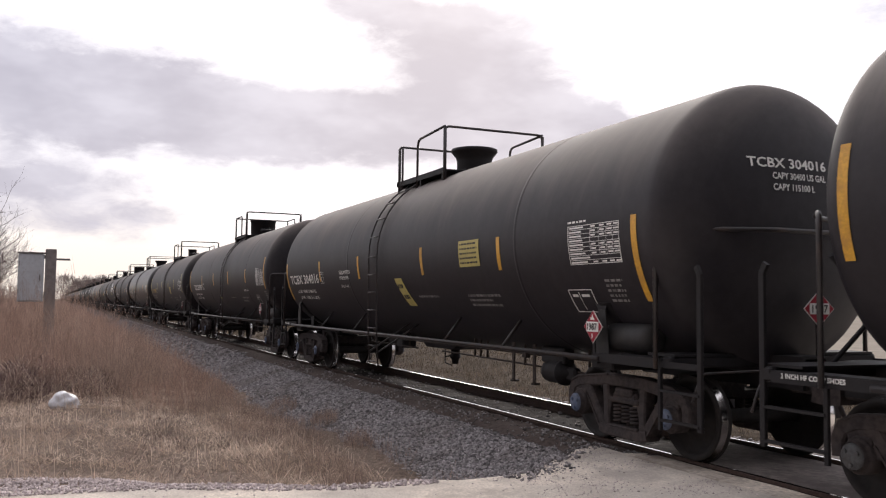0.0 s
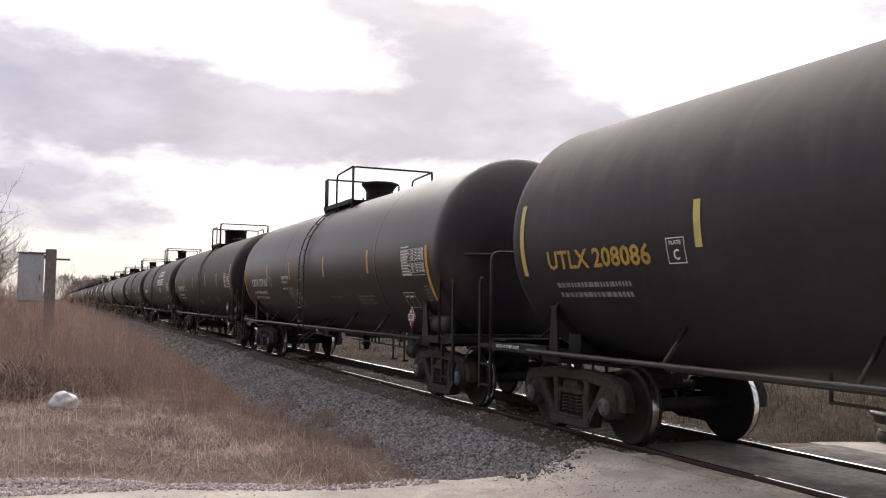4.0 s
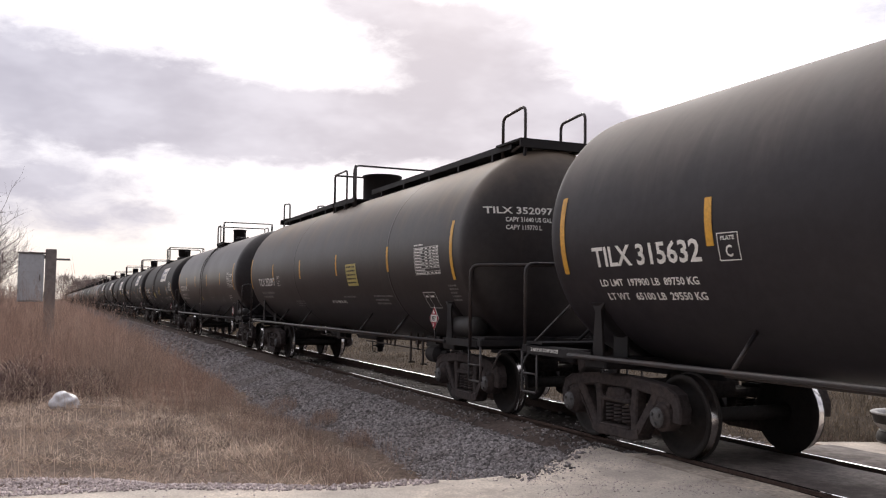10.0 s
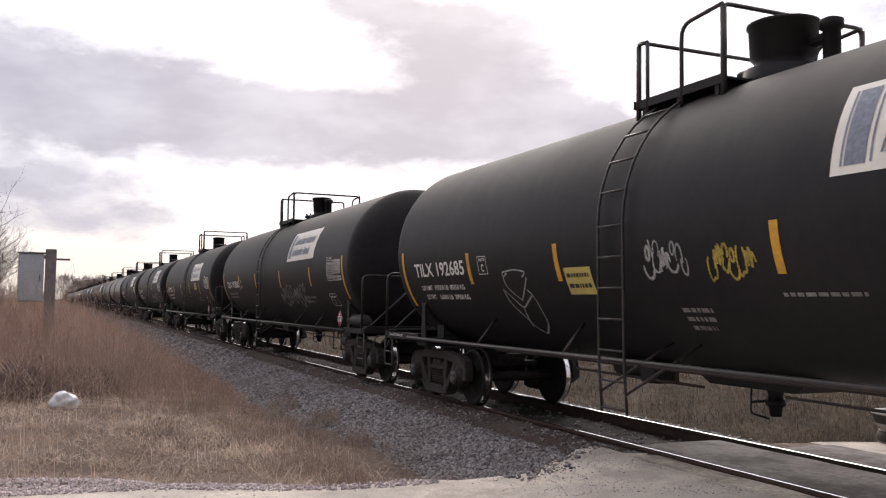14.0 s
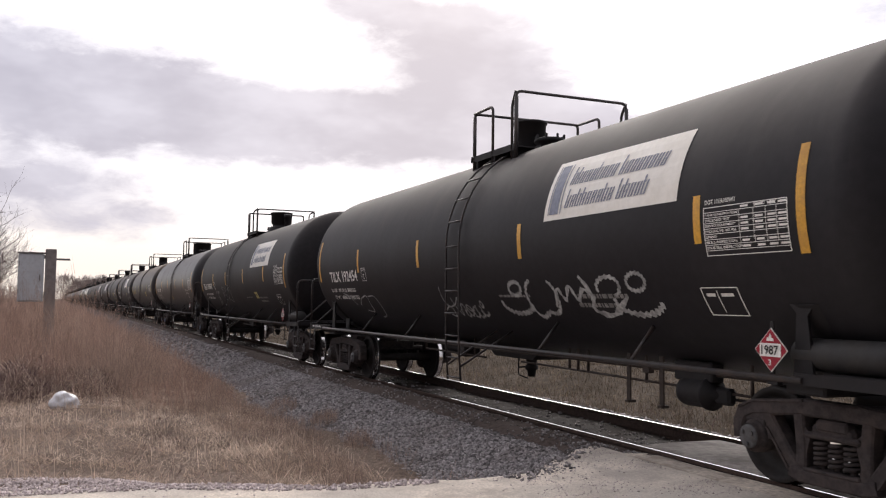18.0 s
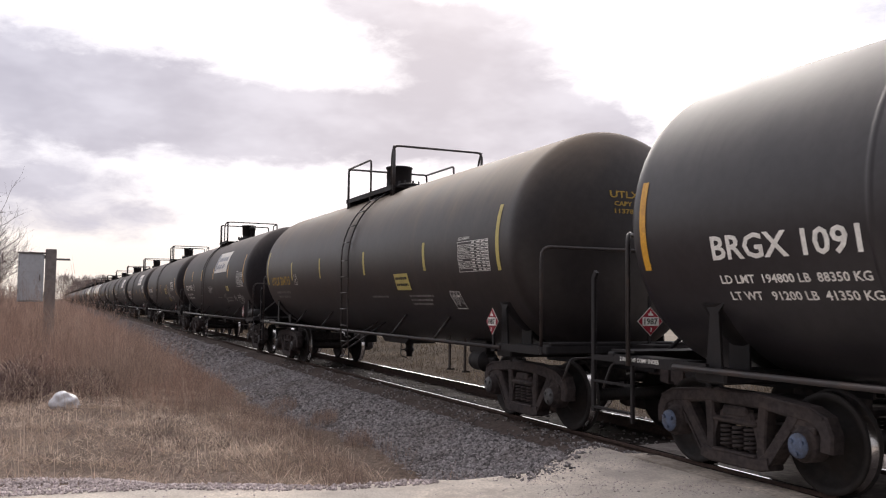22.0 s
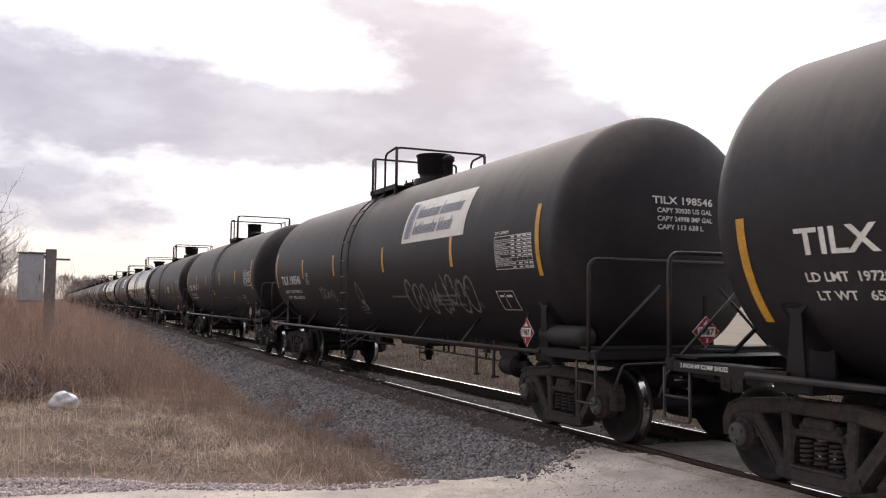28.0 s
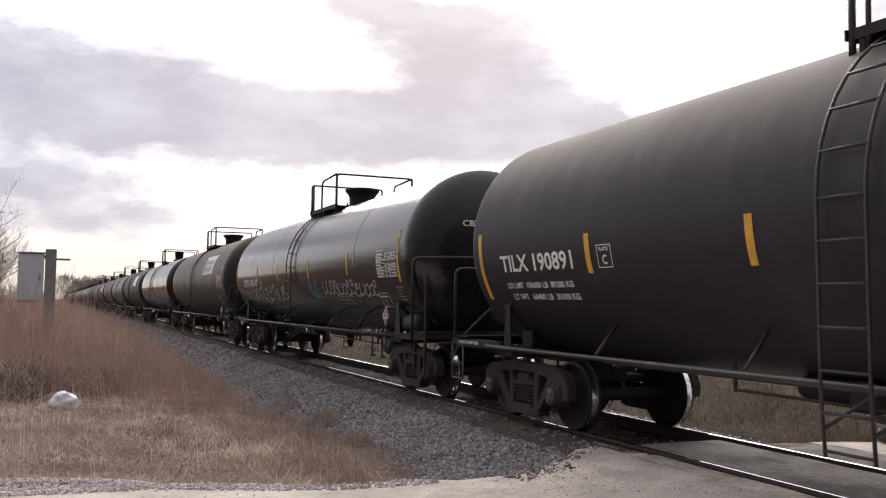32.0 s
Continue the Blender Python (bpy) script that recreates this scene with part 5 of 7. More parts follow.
def banner(car, x, near, drop=0.0):
    """White company banner with a blue emblem and two lines of print, given as plain bars."""
    b = patch("banner", "banner", x, x + 2.6, 2.71 + drop, 3.46 + drop, car, "white banner with blue print", nx=6, nz=8, key="banner/%.2f%s" % (x, drop))
    if not near:
        return
    patch("emblem", "banner_blue", x + 0.13, x + 0.33, 2.78 + drop, 3.40 + drop, b, lift=0.010, nx=2, key="emblem/%.2f%s" % (x, drop))
    for q in (0.09, 0.37):
        patch("emblem_border", "banner_blue", x + q, x + q + 0.02, 2.78 + drop, 3.40 + drop, b, lift=0.010, nx=1, key="border/%.2f%s" % (x + q, drop))
    rng = random.Random(5)
    bx = []
    for z, n, w in ((3.12, (9, 8), 0.106), (2.84, (9, 5), 0.112)):
        p, z = x + 0.46, z + drop
        for m in n:
            for i in range(m):
                t = 0.225 if i == 0 else rng.choice((0.15, 0.15, 0.21))
                q, e = w * 0.74, 0.030
                bx.append((p, p + e, z, z + t))
                bx.append((p + q - e, p + q, z, z + min(t, 0.15)))
                for h in rng.sample((0.0, 0.06, 0.125), 2):
                    bx.append((p + e, p + q - e, z + h, z + h + 0.026))
                p += w
            p += w * 0.55
    bars(b, "banner_print", "banner_blue", bx, lift=0.010, slant=0.05)


# ---------------------------------------------------------------- the train
SPECS = {
    0: dict(rails=(8.1, -7.83), corners=(8.72, 8.53), dome="tall", posts=True, long=True, off=0.25, end_stripes=(-7.5, 7.48)),
    1: dict(rise=-0.10, end_rise=-0.32, rails=(8.1, -8.05), corners=(8.72, 8.53), mark="TCBX 304016", load=("LD LMT  195400 LB  88600 KG", "LT WT    90600 LB  41100 KG"), end=("TCBX 304016", "CAPY 30400 US GAL", "CAPY 115100 L"), dome="flare", thermal=True, cap="blue_cap", posts=True, pads=True, long=True, off=0.3, placard_x=6.9, end_z=3.24, end_y=-0.69, mark_start=-7.12, mark_end=-4.48, table=6.55, end_stripes=(-7.42, 7.86),
            signs=((3.42, 4.12, 2.22, 2.61, 5, 0.0), (0.75, 1.10, 1.62, 2.11, 2, -0.25)), stripes=(-4.33, -1.48, 1.90, 4.72), extra="with a flared dome and two yellow signs"),
    2: dict(corners=(8.3, 8.95), rails=(7.95, -8.3), box=5.79, box_w=0.38, mark="TILX 362767", load=("LD LMT  194800 LB  88360 KG", "LT WT   91200 LB  41360 KG"), end=("TILX 362767", "CAPY 30340 US GAL", "CAPY 114848 L"), dome="wide", posts=True, cap="blue_cap", long=True, table=6.32, end_stripes=(-7.95, 7.48), off=-0.12, shift=0.25, signs=((-0.75, -0.62, 1.68, 1.83, 1, -0.05),), notes=(("AAR ST - 446", 4.2, 4.9, 1.98, 2.05),), stripes=(-4.46, -1.57, 1.55, 4.7), extra="with a drum dome and small yellow tag"),
    3: dict(tape="sign", bare=True, rail_z=2.42, corners=(None, 8.85), box=5.34, box_w=0.36, end_y=-0.32, end_w=1.09, end_z=3.24, mark="UTLX 208086", ink="yellow_text", end=("UTLX 208086", "CAPY 30060 US GAL", "113787 L"), dome="small", posts=True, pipes=True, shift=0.0, stripes=(-3.85, -1.39, 1.69, 4.08), signs=((2.17, 2.73, 2.0, 2.36, 4, 0.0),), extra="with yellow reporting marks and a yellow sign"),
    4: dict(end_rise=-0.33, rails=(7.85, -8.39), corners=(8.26, 8.84), mark="CBTX 737163", dome="flare", paint="satin", thermal=True, long=True, table=6.32, end_stripes=(-7.75, 7.48), cap="blue_cap", posts=True, pads=True, tags=(("spray", 3, -2.4, -1.2, 1.5, 2.1, 5),), load=("LD LMT  195300 LB  88550 KG", "LT WT    90700 LB  41150 KG"), flank=(-6.6, -5.3, 1.5, 1.66), extra="with a flared dome and white graffiti"),
    5: dict(box=None, rails=(7.85, -8.39), corners=(8.26, 8.84), mark="CBTX 738219", load=("LD LMT  194700 LB  88300 KG", "LT WT   91300 LB  41400 KG"), end=("CBTX 738219", "CAPY 30340 US GAL", "CAPY 114 848 L"), dome="wide", posts=True, long=True, table=6.32, end_stripes=(-7.82, 7.46), stripes=(-4.5, -1.7, 1.94, 4.7), cap="cap", shift=0.0, signs=((-0.68, -0.38, 1.55, 1.70, 1, -0.05),), extra="with a drum-shaped dome and white reporting marks"),
    6: dict(mark_start=-6.76, mark_end=-4.76, rise=0.18, end_rise=0.19, mark="TILX 193977", end=("TILX 193977", "CAPY 30100 US GAL", "CAPY 25065 IMP GAL", "CAPY 113 941 L"), dome="tall", shift=0.0, stripes=(-4.52, -1.88, 1.36, 5.0), company=True, signs=((2.48, 3.24, 2.09, 2.38, 3, 0.0),), tags=(("dim", 8, 2.7, 3.4, 1.62, 1.85, 5, 0.03),), note=(1.44, 2.21, 1.75, 1.82), flank=(-0.23, 0.31, 1.51, 1.80), paint="matte", extra="with white company lettering and a yellow sign"),
    7: dict(mark_end=-4.85, plate=-4.6, mark="TILX 315632", load=("LD LMT  197900 LB  89750 KG", "LT WT   65100 LB  29550 KG"), end=("TILX 315632", "CAPY 30100 US GAL", "CAPY 25065 IMP GAL", "CAPY 113 941 L"), dome="drum", shift=0.0, signs=((2.95, 3.72, 2.08, 2.37, 2, 0.0),), tags=(("spray", 11, 3.0, 4.9, 1.35, 2.1, 6, 0.05), ("spray_g", 5, 2.55, 2.9, 1.57, 1.9, 4, 0.05)), box=6.14, print=(4.86, 5.6, 1.69, 1.86), stripes=(-4.7, -1.53, 1.5, 4.66), extra="with teal graffiti and a yellow sign"),
    8: dict(rail_z=2.25, box=6.0, paint="brown", mark="TILX 352097", end_y=-1.33, end=("TILX 352097", "CAPY 31640 US GAL", "CAPY 119770 L"), walkway=True, long=True, end_stripes=(-7.75, 7.48), shift=0.0, ribs=(-2.4, 4.6), dome="walk", ladder=False, signs=((2.04, 2.73, 2.01, 2.46, 5, 0.0),), notes=(("VENT TANK WHEN UNLOADING", 0.31, 1.42, 1.65, 1.71),), flank=(-3.0, -2.17, 1.54, 1.71), stripes=(-4.76, -1.8, 1.34, 4.6), extra="with a crest walkway and yellow sign"),
    9: dict(mark="CTCX 731270", load=("LD LMT  196700 LB  89200 KG", "LT WT   66500 LB  30100 KG"), end=("CTCX 731270", "CAPY 30110 US GAL", "CAPY 113 979 L"), dome="drum", paint="satin", shift=0.0, signs=((-0.95, -0.65, 1.68, 1.83, 1, -0.05),), extra="with a drum dome and test frame"),
    10: dict(paint="soot", mark_start=-6.80, mark_end=-4.83, rise=-0.28, end_rise=-0.42, mark="TILX 192685", end=("TILX 192685", "CAPY 30030 US GAL", "CAPY 25005 IMP GAL", "CAPY 113 676 L"), dome="broad", shift=0.0, banner=2.08,
             load=("LD LMT  197000 LB  89350 KG", "LT WT    66000 LB  29950 KG"), stripes=(-4.66, -2.15, 1.47, 4.7), signs=((-2.02, -1.44, 1.8, 2.12, 2, 0.0),), strokes=(((-3.49, 2.10), (-3.63, 2.04), (-3.63, 2.11), (-3.27, 2.14), (-2.97, 2.10), (-3.10, 2.03)), ((-3.63, 2.04), (-3.62, 1.93), (-3.48, 1.82), (-3.32, 1.72)), ((-2.98, 2.03), (-3.11, 1.89), (-3.31, 1.74)), ((-3.74, 1.88), (-3.71, 1.70), (-3.52, 1.49), (-3.44, 1.33), (-3.33, 1.27), (-2.99, 1.44), (-2.94, 1.74), (-3.07, 1.87)), ((-3.74, 1.88), (-3.54, 1.74), (-3.41, 1.61), (-3.01, 1.79)), ((-3.41, 1.61), (-3.54, 1.36))), tags=(("spray", 21, -0.39, 0.27, 1.92, 2.39, 5, 0.03), ("spray_y", 31, 0.57, 1.17, 1.89, 2.3, 6, 0.03), ("spray", 45, 4.75, 5.6, 1.98, 2.36, 4, 0.045), ("spray", 43, 4.9, 5.6, 1.66, 1.9, 3, 0.03)), flank=(-0.06, 0.39, 1.41, 1.68), extra="with a white banner and several sprayed tags"),
    11: dict(paint="soot", rise=-0.20, end_rise=-0.30, mark="TILX 192668", end=("TILX 192668", "CAPY 30030 US GAL", "CAPY 25005 IMP GAL", "CAPY 113 676 L"), dome="tall", banner=2.2, tags=(("dim", 51, 1.0, 3.8, 1.5, 2.1, 9, 0.05),), extra="with a white banner and faded graffiti"),
    12: dict(mark_start=-6.75, mark_end=-4.88, rise=-0.30, end_rise=-0.44, mark="TILX 192652", load=("LD LMT  197200 LB  89450 KG", "LT WT   65800 LB  29850 KG"), end=("TILX 192652", "CAPY 30030 US GAL", "CAPY 25005 IMP GAL", "CAPY 113 676 L"), dome="drum", banner=2.2, banner_drop=-0.19, signs=((3.13, 3.83, 2.13, 2.41, 2, 0.0),), stripes=(-4.56, -1.46, 1.44, 4.45), note=(1.0, 1.7, 1.81, 1.88), ladder_x=0.65, paint="soot", extra="with a white banner over a yellow sign"),
    13: dict(paint="soot", mark_start=-6.53, mark_end=-4.62, rise=0.03, end_rise=0.08, mark="TILX 192454", load=("LD LMT  197200 LB  89450 KG", "LT WT   65800 LB  29850 KG"), end=("TILX 192454", "CAPY 30030 US GAL", "CAPY 25005 IMP GAL", "CAPY 113 676 L"), dome="drum", banner=2.95, stripes=(-4.5, -1.28, 2.31, 5.85), shift=0.0, signs=(),
             strokes=(((-5.08, 1.61), (-4.89, 1.74), (-4.41, 1.83), (-4.45, 1.47), (-4.86, 1.51)), ((-4.36, 1.79), (-3.98, 1.81), (-3.84, 1.65), (-3.92, 1.42), (-4.23, 1.38)), ((-5.9, 1.86), (-5.5, 1.80), (-5.3, 1.62)), ((-0.62, 1.94), (-0.66, 1.74), (-0.55, 1.61), (-0.27, 1.65), (-0.08, 1.77)), ((-0.76, 1.56), (-0.52, 1.64), (-0.44, 1.58), (-0.51, 1.45), (-0.67, 1.51)), ((-0.33, 1.76), (-0.30, 1.63), (-0.20, 1.46), (-0.16, 1.59))), tags=(("spray", 61, -0.12, 0.75, 1.42, 1.72, 5, 0.03), ("spray", 63, 1.5, 5.0, 1.45, 2.15, 5, 0.06)), extra="with a white banner and long white graffiti"),
    14: dict(paint="soot", mark_start=-6.82, mark_end=-4.84, mark="TILX 198508", load=("LD LMT  197200 LB  89450 KG", "LT WT   65800 LB  29850 KG"), end=("TILX 198508", "CAPY 30030 US GAL", "CAPY 24998 IMP GAL", "CAPY 113 638 L"), dome="broad", banner=2.6, shift=0.06, stripes=(-4.45, -1.78, 1.44, 4.55), signs=((2.9, 3.3, 1.75, 1.95, 1, -0.05),),
             strokes=(((-4.17, 1.96), (-3.99, 2.03), (-3.84, 1.92), (-3.74, 1.74), (-3.80, 1.58), (-3.96, 1.56), (-4.07, 1.68), (-4.18, 1.84), (-4.17, 1.96)), ((-3.78, 1.92), (-3.69, 2.02), (-3.56, 2.0), (-3.51, 1.9)), ((-3.98, 1.85), (-3.86, 1.68)), ((-3.88, 1.83), (-3.85, 1.7)), ((-4.27, 1.57), (-4.13, 1.62), (-4.25, 1.49), (-4.27, 1.57)), ((-2.39, 2.15), (-2.72, 2.18), (-2.61, 1.72), (-2.27, 1.70)), ((-2.66, 1.95), (-2.43, 1.95)), ((-2.11, 2.15), (-2.03, 1.65)), ((-1.78, 2.15), (-2.07, 1.9), (-1.70, 1.66)), ((-1.54, 2.1), (-1.66, 1.85), (-1.50, 1.62), (-1.25, 1.65), (-1.17, 1.95), (-1.29, 2.15), (-1.54, 2.1))), extra="with a white banner and chalky letters EKO"),
    15: dict(mark="BRGX 1091", mark_end=-5.0, load=("LD LMT  194800 LB  88350 KG", "LT WT   91200 LB  41350 KG"), end=("BRGX 1091", "CAPY 30340 US GAL", "CAPY 114 848 L"), dome="wide", paint="satin", long=True, end_stripes=(-7.7, 7.48), stripes=(-4.4, -1.52, 1.77, 4.75), posts=True, cap="blue_cap", shift=-0.02, ribs=(-4.9, -2.4, 0.9, 4.0, 5.4), notes=(("AAR ST - 446", 5.25, 6.13, 2.08, 2.17), ("AAR ST - 445", 5.28, 6.16, 1.94, 2.03)), table=6.41, box=5.72, signs=((-0.58, -0.27, 1.7, 1.85, 1, -0.05),), flank=(-2.36, -1.7, 1.6, 1.82), note=(1.59, 2.71, 1.75, 1.82), extra="with a wide drum dome and white notes"),
    16: dict(mark_start=-6.84, mark_end=-4.81, rise=-0.03, end_rise=0.10, tape="sign", bare=True, rail_z=2.42, corners=(None, 8.85), box=5.21, box_w=0.36, end_y=-0.32, end_w=1.09, end_z=3.24, mark="UTLX 204713", ink="yellow_text", end=("UTLX 204713", "CAPY 30060 US GAL", "113787 L"), dome="post", paint="brown", posts=True, pipes=False, shift=-0.1, signs=((2.95, 3.63, 1.9, 2.19, 2, 0.0),), tags=(("spray", 17, 5.18, 5.56, 1.6, 1.9, 3, 0.025),), table=5.82, extra="with yellow reporting marks and worn paint"),
    17: dict(mark_start=-6.67, mark_end=-4.70, rise=0.24, end_rise=0.23, mark="TCBX 197001", load=("LD LMT  197800LB   89700KG", "LT WT   65200LB   29600KG"), end=("TCBX 197001", "CAPY 30110 US GAL", "CAPY 113 979 L"), dome="tall", box=5.42, banner=1.38, shift=-0.18, stripes=(-4.55, -1.85, 1.12, 4.27), signs=((3.76, 4.21, 2.01, 2.19, 3, 0.0),),
             tags=(("spray", 81, -0.29, 0.67, 1.93, 2.29, 5, 0.03), ("spray", 83, 2.89, 3.3, 1.55, 1.94, 4, 0.02), ("spray", 85, 4.72, 5.08, 1.6, 1.95, 3, 0.025), ("spray", 87, 5.88, 6.13, 1.6, 1.95, 3, 0.02), ("spray", 89, 6.23, 6.36, 1.6, 1.95, 2, 0.02)), extra="with a white banner and small scattered tags"),
    18: dict(rise=-0.18, end_rise=-0.17, mark="TILX 191927", end=("TILX 191927", "CAPY 30150 US GAL", "CAPY 25160 IMP GAL", "CAPY 114130 L"), dome="tall", stripes=(-4.65, -1.8, 0.39, 3.2), signs=((2.2, 2.85, 1.98, 2.29, 2, 0.0),), tags=(("spray", 91, 3.49, 4.42, 1.64, 2.5, 4, 0.07), ("dim", 99, -0.75, -0.2, 1.75, 3.0, 2, 0.04), ("spray_y", 93, 3.1, 3.7, 1.54, 1.83, 4, 0.05)), table=5.08, end_stripes=(-7.3, 6.95), extra="with smeared white graffiti and a yellow sign"),
    19: dict(rise=-0.28, end_rise=-0.50, mark="TILX 192645", load=("LD LMT  197200 LB  89450 KG", "LT WT   65800 LB  29850 KG"), dome="tall", banner=2.6, extra="with a white banner"),
    20: dict(mark_start=-6.78, mark_end=-4.84, mark="TILX 198546", load=("LD LMT  197200 LB  89450 KG", "LT WT   65800 LB  29850 KG"), end=("TILX 198546", "CAPY 30030 US GAL", "CAPY 24998 IMP GAL", "CAPY 113 638 L"), dome="broad", banner=2.3, shift=0.0, strokes=(((-0.51, 2.08), (-0.62, 1.84), (-0.58, 1.64), (-0.37, 1.66), (-0.29, 1.84), (-0.37, 1.99), (-0.51, 2.08)),), flank=(-0.87, -0.38, 1.42, 1.60), tags=(("dim", 95, -3.3, -2.2, 1.66, 2.05, 4, 0.05), ("dim", 97, 2.2, 5.0, 1.45, 2.2, 8, 0.05), ("spray", 98, -0.52, -0.37, 1.5, 1.75, 1, 0.03)), extra="with a white banner above faint graffiti"),
    21: dict(mark="TILX 191916", load=("LD LMT  197200 LB  89450 KG", "LT WT   65800 LB  29850 KG"), end=("TILX 191916", "CAPY 30150 US GAL", "CAPY 25160 IMP GAL", "CAPY 114130 L"), dome="drum", shift=0.05, signs=((-0.59, -0.21, 1.88, 2.06, 1, 0.0),), box=5.14, print=(4.06, 4.73, 1.62, 1.83), extra="with a drum dome and small yellow tag"),
    22: dict(mark_start=-6.71, mark_end=-4.88, rise=-0.20, end_rise=-0.30, mark="TILX 190891", load=("LD LMT  196600 LB  89200 KG", "LT WT   66400 LB  30100 KG"), end=("TILX 190891", "CAPY 30050 US GAL", "CAPY 25023 IMP GAL", "CAPY 113 752 L"), dome="broad", shift=0.08, faded=True, signs=((2.47, 3.17, 2.04, 2.36, 3, 0.0),), table=6.11, stripes=(-4.53, -1.92, 1.43, 4.78), extra="with yellow sign and faded test table"),
    23: dict(strokes=(((7.35, 2.3), (7.58, 2.4), (7.32, 2.55), (7.56, 2.7), (7.30, 2.82), (7.55, 3.0)), ((7.36, 2.46), (7.6, 2.62)), ((7.34, 2.74), (7.6, 2.88))), mark="CBTX 743117", end=("CBTX 743117", "CAPY 30340 US GAL", "CAPY 114 848 L"), dome="flare", paint="gloss", long=True, table=6.32, end_stripes=(-7.75, 7.48), posts=True, pads=True, tags=(("spray", 101, -5.6, -1.2, 1.6, 2.15, 8, 0.06), ("spray", 103, 2.4, 6.2, 1.75, 2.15, 13, 0.04), ("spray_g", 104, 1.2, 2.0, 1.7, 2.2, 4, 0.05)), extra="with a flared dome and white tags"),
}
LAST_NEAR = 24
TRAIN = []
for n in range(64):
    if n in SPECS:
        s = SPECS[n]
    else:
        pick = random.Random(n * 7 + 3)
        s = dict(dome=pick.choice(("tall", "tall", "drum", "flare")), paint=pick.choice(("matte", "matte", "satin", "brown", "gloss")))
        if n in (24, 26, 29, 33):
            s["banner"] = 2.4
            s["extra"] = "with a white banner"
    TRAIN.append(tank_car(n, s, n <= LAST_NEAR))


def company_blocks(car):
    """Two rows of white slanted letter blocks, given as plain shapes."""
    v, f = [], []

    def block(a, z, h, p, q, lo, hi):
        steps = 1 + int((hi - lo) * h / 0.07)
        for i in range(steps):
            m, o = lo + (hi - lo) * i / steps, lo + (hi - lo) * (i + 1) / steps
            k = len(v)
            v.extend([skin(a + u + 0.14 * t, z + h * t, 0.009) for u, t in ((p, m), (q, m), (q, o), (p, o))])
            f.append((k, k + 1, k + 2, k + 3))

    for z, h, n, x0, x1 in ((2.99, 0.32, 7, 1.62, 4.05), (2.50, 0.36, 9, 1.52, 4.55)):
        step = (x1 - x0) / n
        w = step - 0.06
        for i in range(n):
            a = x0 + i * step
            if i % 3 == 1:
                for lo, hi in ((0.0, 0.24), (0.38, 0.62), (0.76, 1.0)):
                    block(a, z, h, 0, w, lo, hi)
                continue
            block(a, z, h, 0, 0.08, 0.0, 1.0)
            block(a, z, h, w - 0.08, w, 0.0, 1.0)
            for lo, hi in ((0.0, 0.2), (0.8, 1.0)):
                block(a, z, h, 0.08, w - 0.08, lo, hi)
    tagged(part("company_lettering", flat("company_lettering", "white", v, f), car, "large white company lettering"), kind="stuff")


company_blocks(TRAIN[6])


# ---------------------------------------------------------------- ground, track and road
def ramp(v, a, b):
    t = max(0.0, min(1.0, (v - a) / (b - a)))
    return t * t * (3 - 2 * t)


def table_at(y, rows):
    for (a, za), (b, zb) in zip(rows, rows[1:]):
        if y <= b:
            return za + (zb - za) * max(0.0, min(1.0, (y - a) / (b - a)))
    return rows[-1][1]


BANK = ((-60, 0.1), (-14, 0.05), (-6, -0.05), (0, -0.22), (3.0, -0.42), (4.3, -0.66), (5.6, -0.45), (8.8, -0.45), (10.2, -0.62), (12.0, -0.55), (14.5, -0.15), (17, -0.25), (24, -0.75), (60, -0.9))
ROAD = ((-60, -0.30), (-4, -0.17), (3.0, -0.15), (5.0, -0.09), (5.9, -0.05), (8.5, -0.05), (9.6, -0.10), (14, -0.35), (60, -0.9))


EDGE = ((-60, -9.6), (-1, -9.5), (1, -9.15), (2.6, -8.5), (4.7, -8.2), (5.35, -8.8), (6.0, -9.3), (7, -9.4), (9, -9.0), (20, -8.8))


def ground_z(x, y):
    e = table_at(y, EDGE)
    t = ramp(x, e - 1.0 + 0.55 * ramp(y, 2.0, 3.0), e + 0.25) * (1 - ramp(x, 6.0, 8.0))
    z = table_at(y, BANK) * (1 - t) + (table_at(y, ROAD) - 0.03) * t
    near = 1 - ramp(abs(x) + abs(y), 60, 140)
    return z + near * (1 - t) * (0.09 * noise.noise((x * 0.35, y * 0.35, 0)) + 0.07 * noise.noise((x * 0.9, y * 1.2, 6.0))) - 0.12 * (1 - near) * (0 if abs(y - TRACK_Y) < 5 else 1)


def spaced(stops):
    out = []
    for (a, b, step) in stops:
        n = max(1, round((b - a) / step))
        out += [a + (b - a) * i / n for i in range(n)]
    return out + [stops[-1][1]]


def sheet(name, mat, xs, ys, height, label, category, kind="structure"):
    v = [(x, y, height(x, y)) for y in ys for x in xs]
    w = len(xs)
    f = [(j * w + i, j * w + i + 1, j * w + w + i + 1, j * w + w + i) for j in range(len(ys) - 1) for i in range(w - 1)]
    m = bpy.data.meshes.new(name)
    m.from_pydata(v, [], f)
    m.polygons.foreach_set("use_smooth", [True] * len(f))
    m.materials.append(MAT[mat])
    return tagged(new(name, m), label, category, kind=kind)


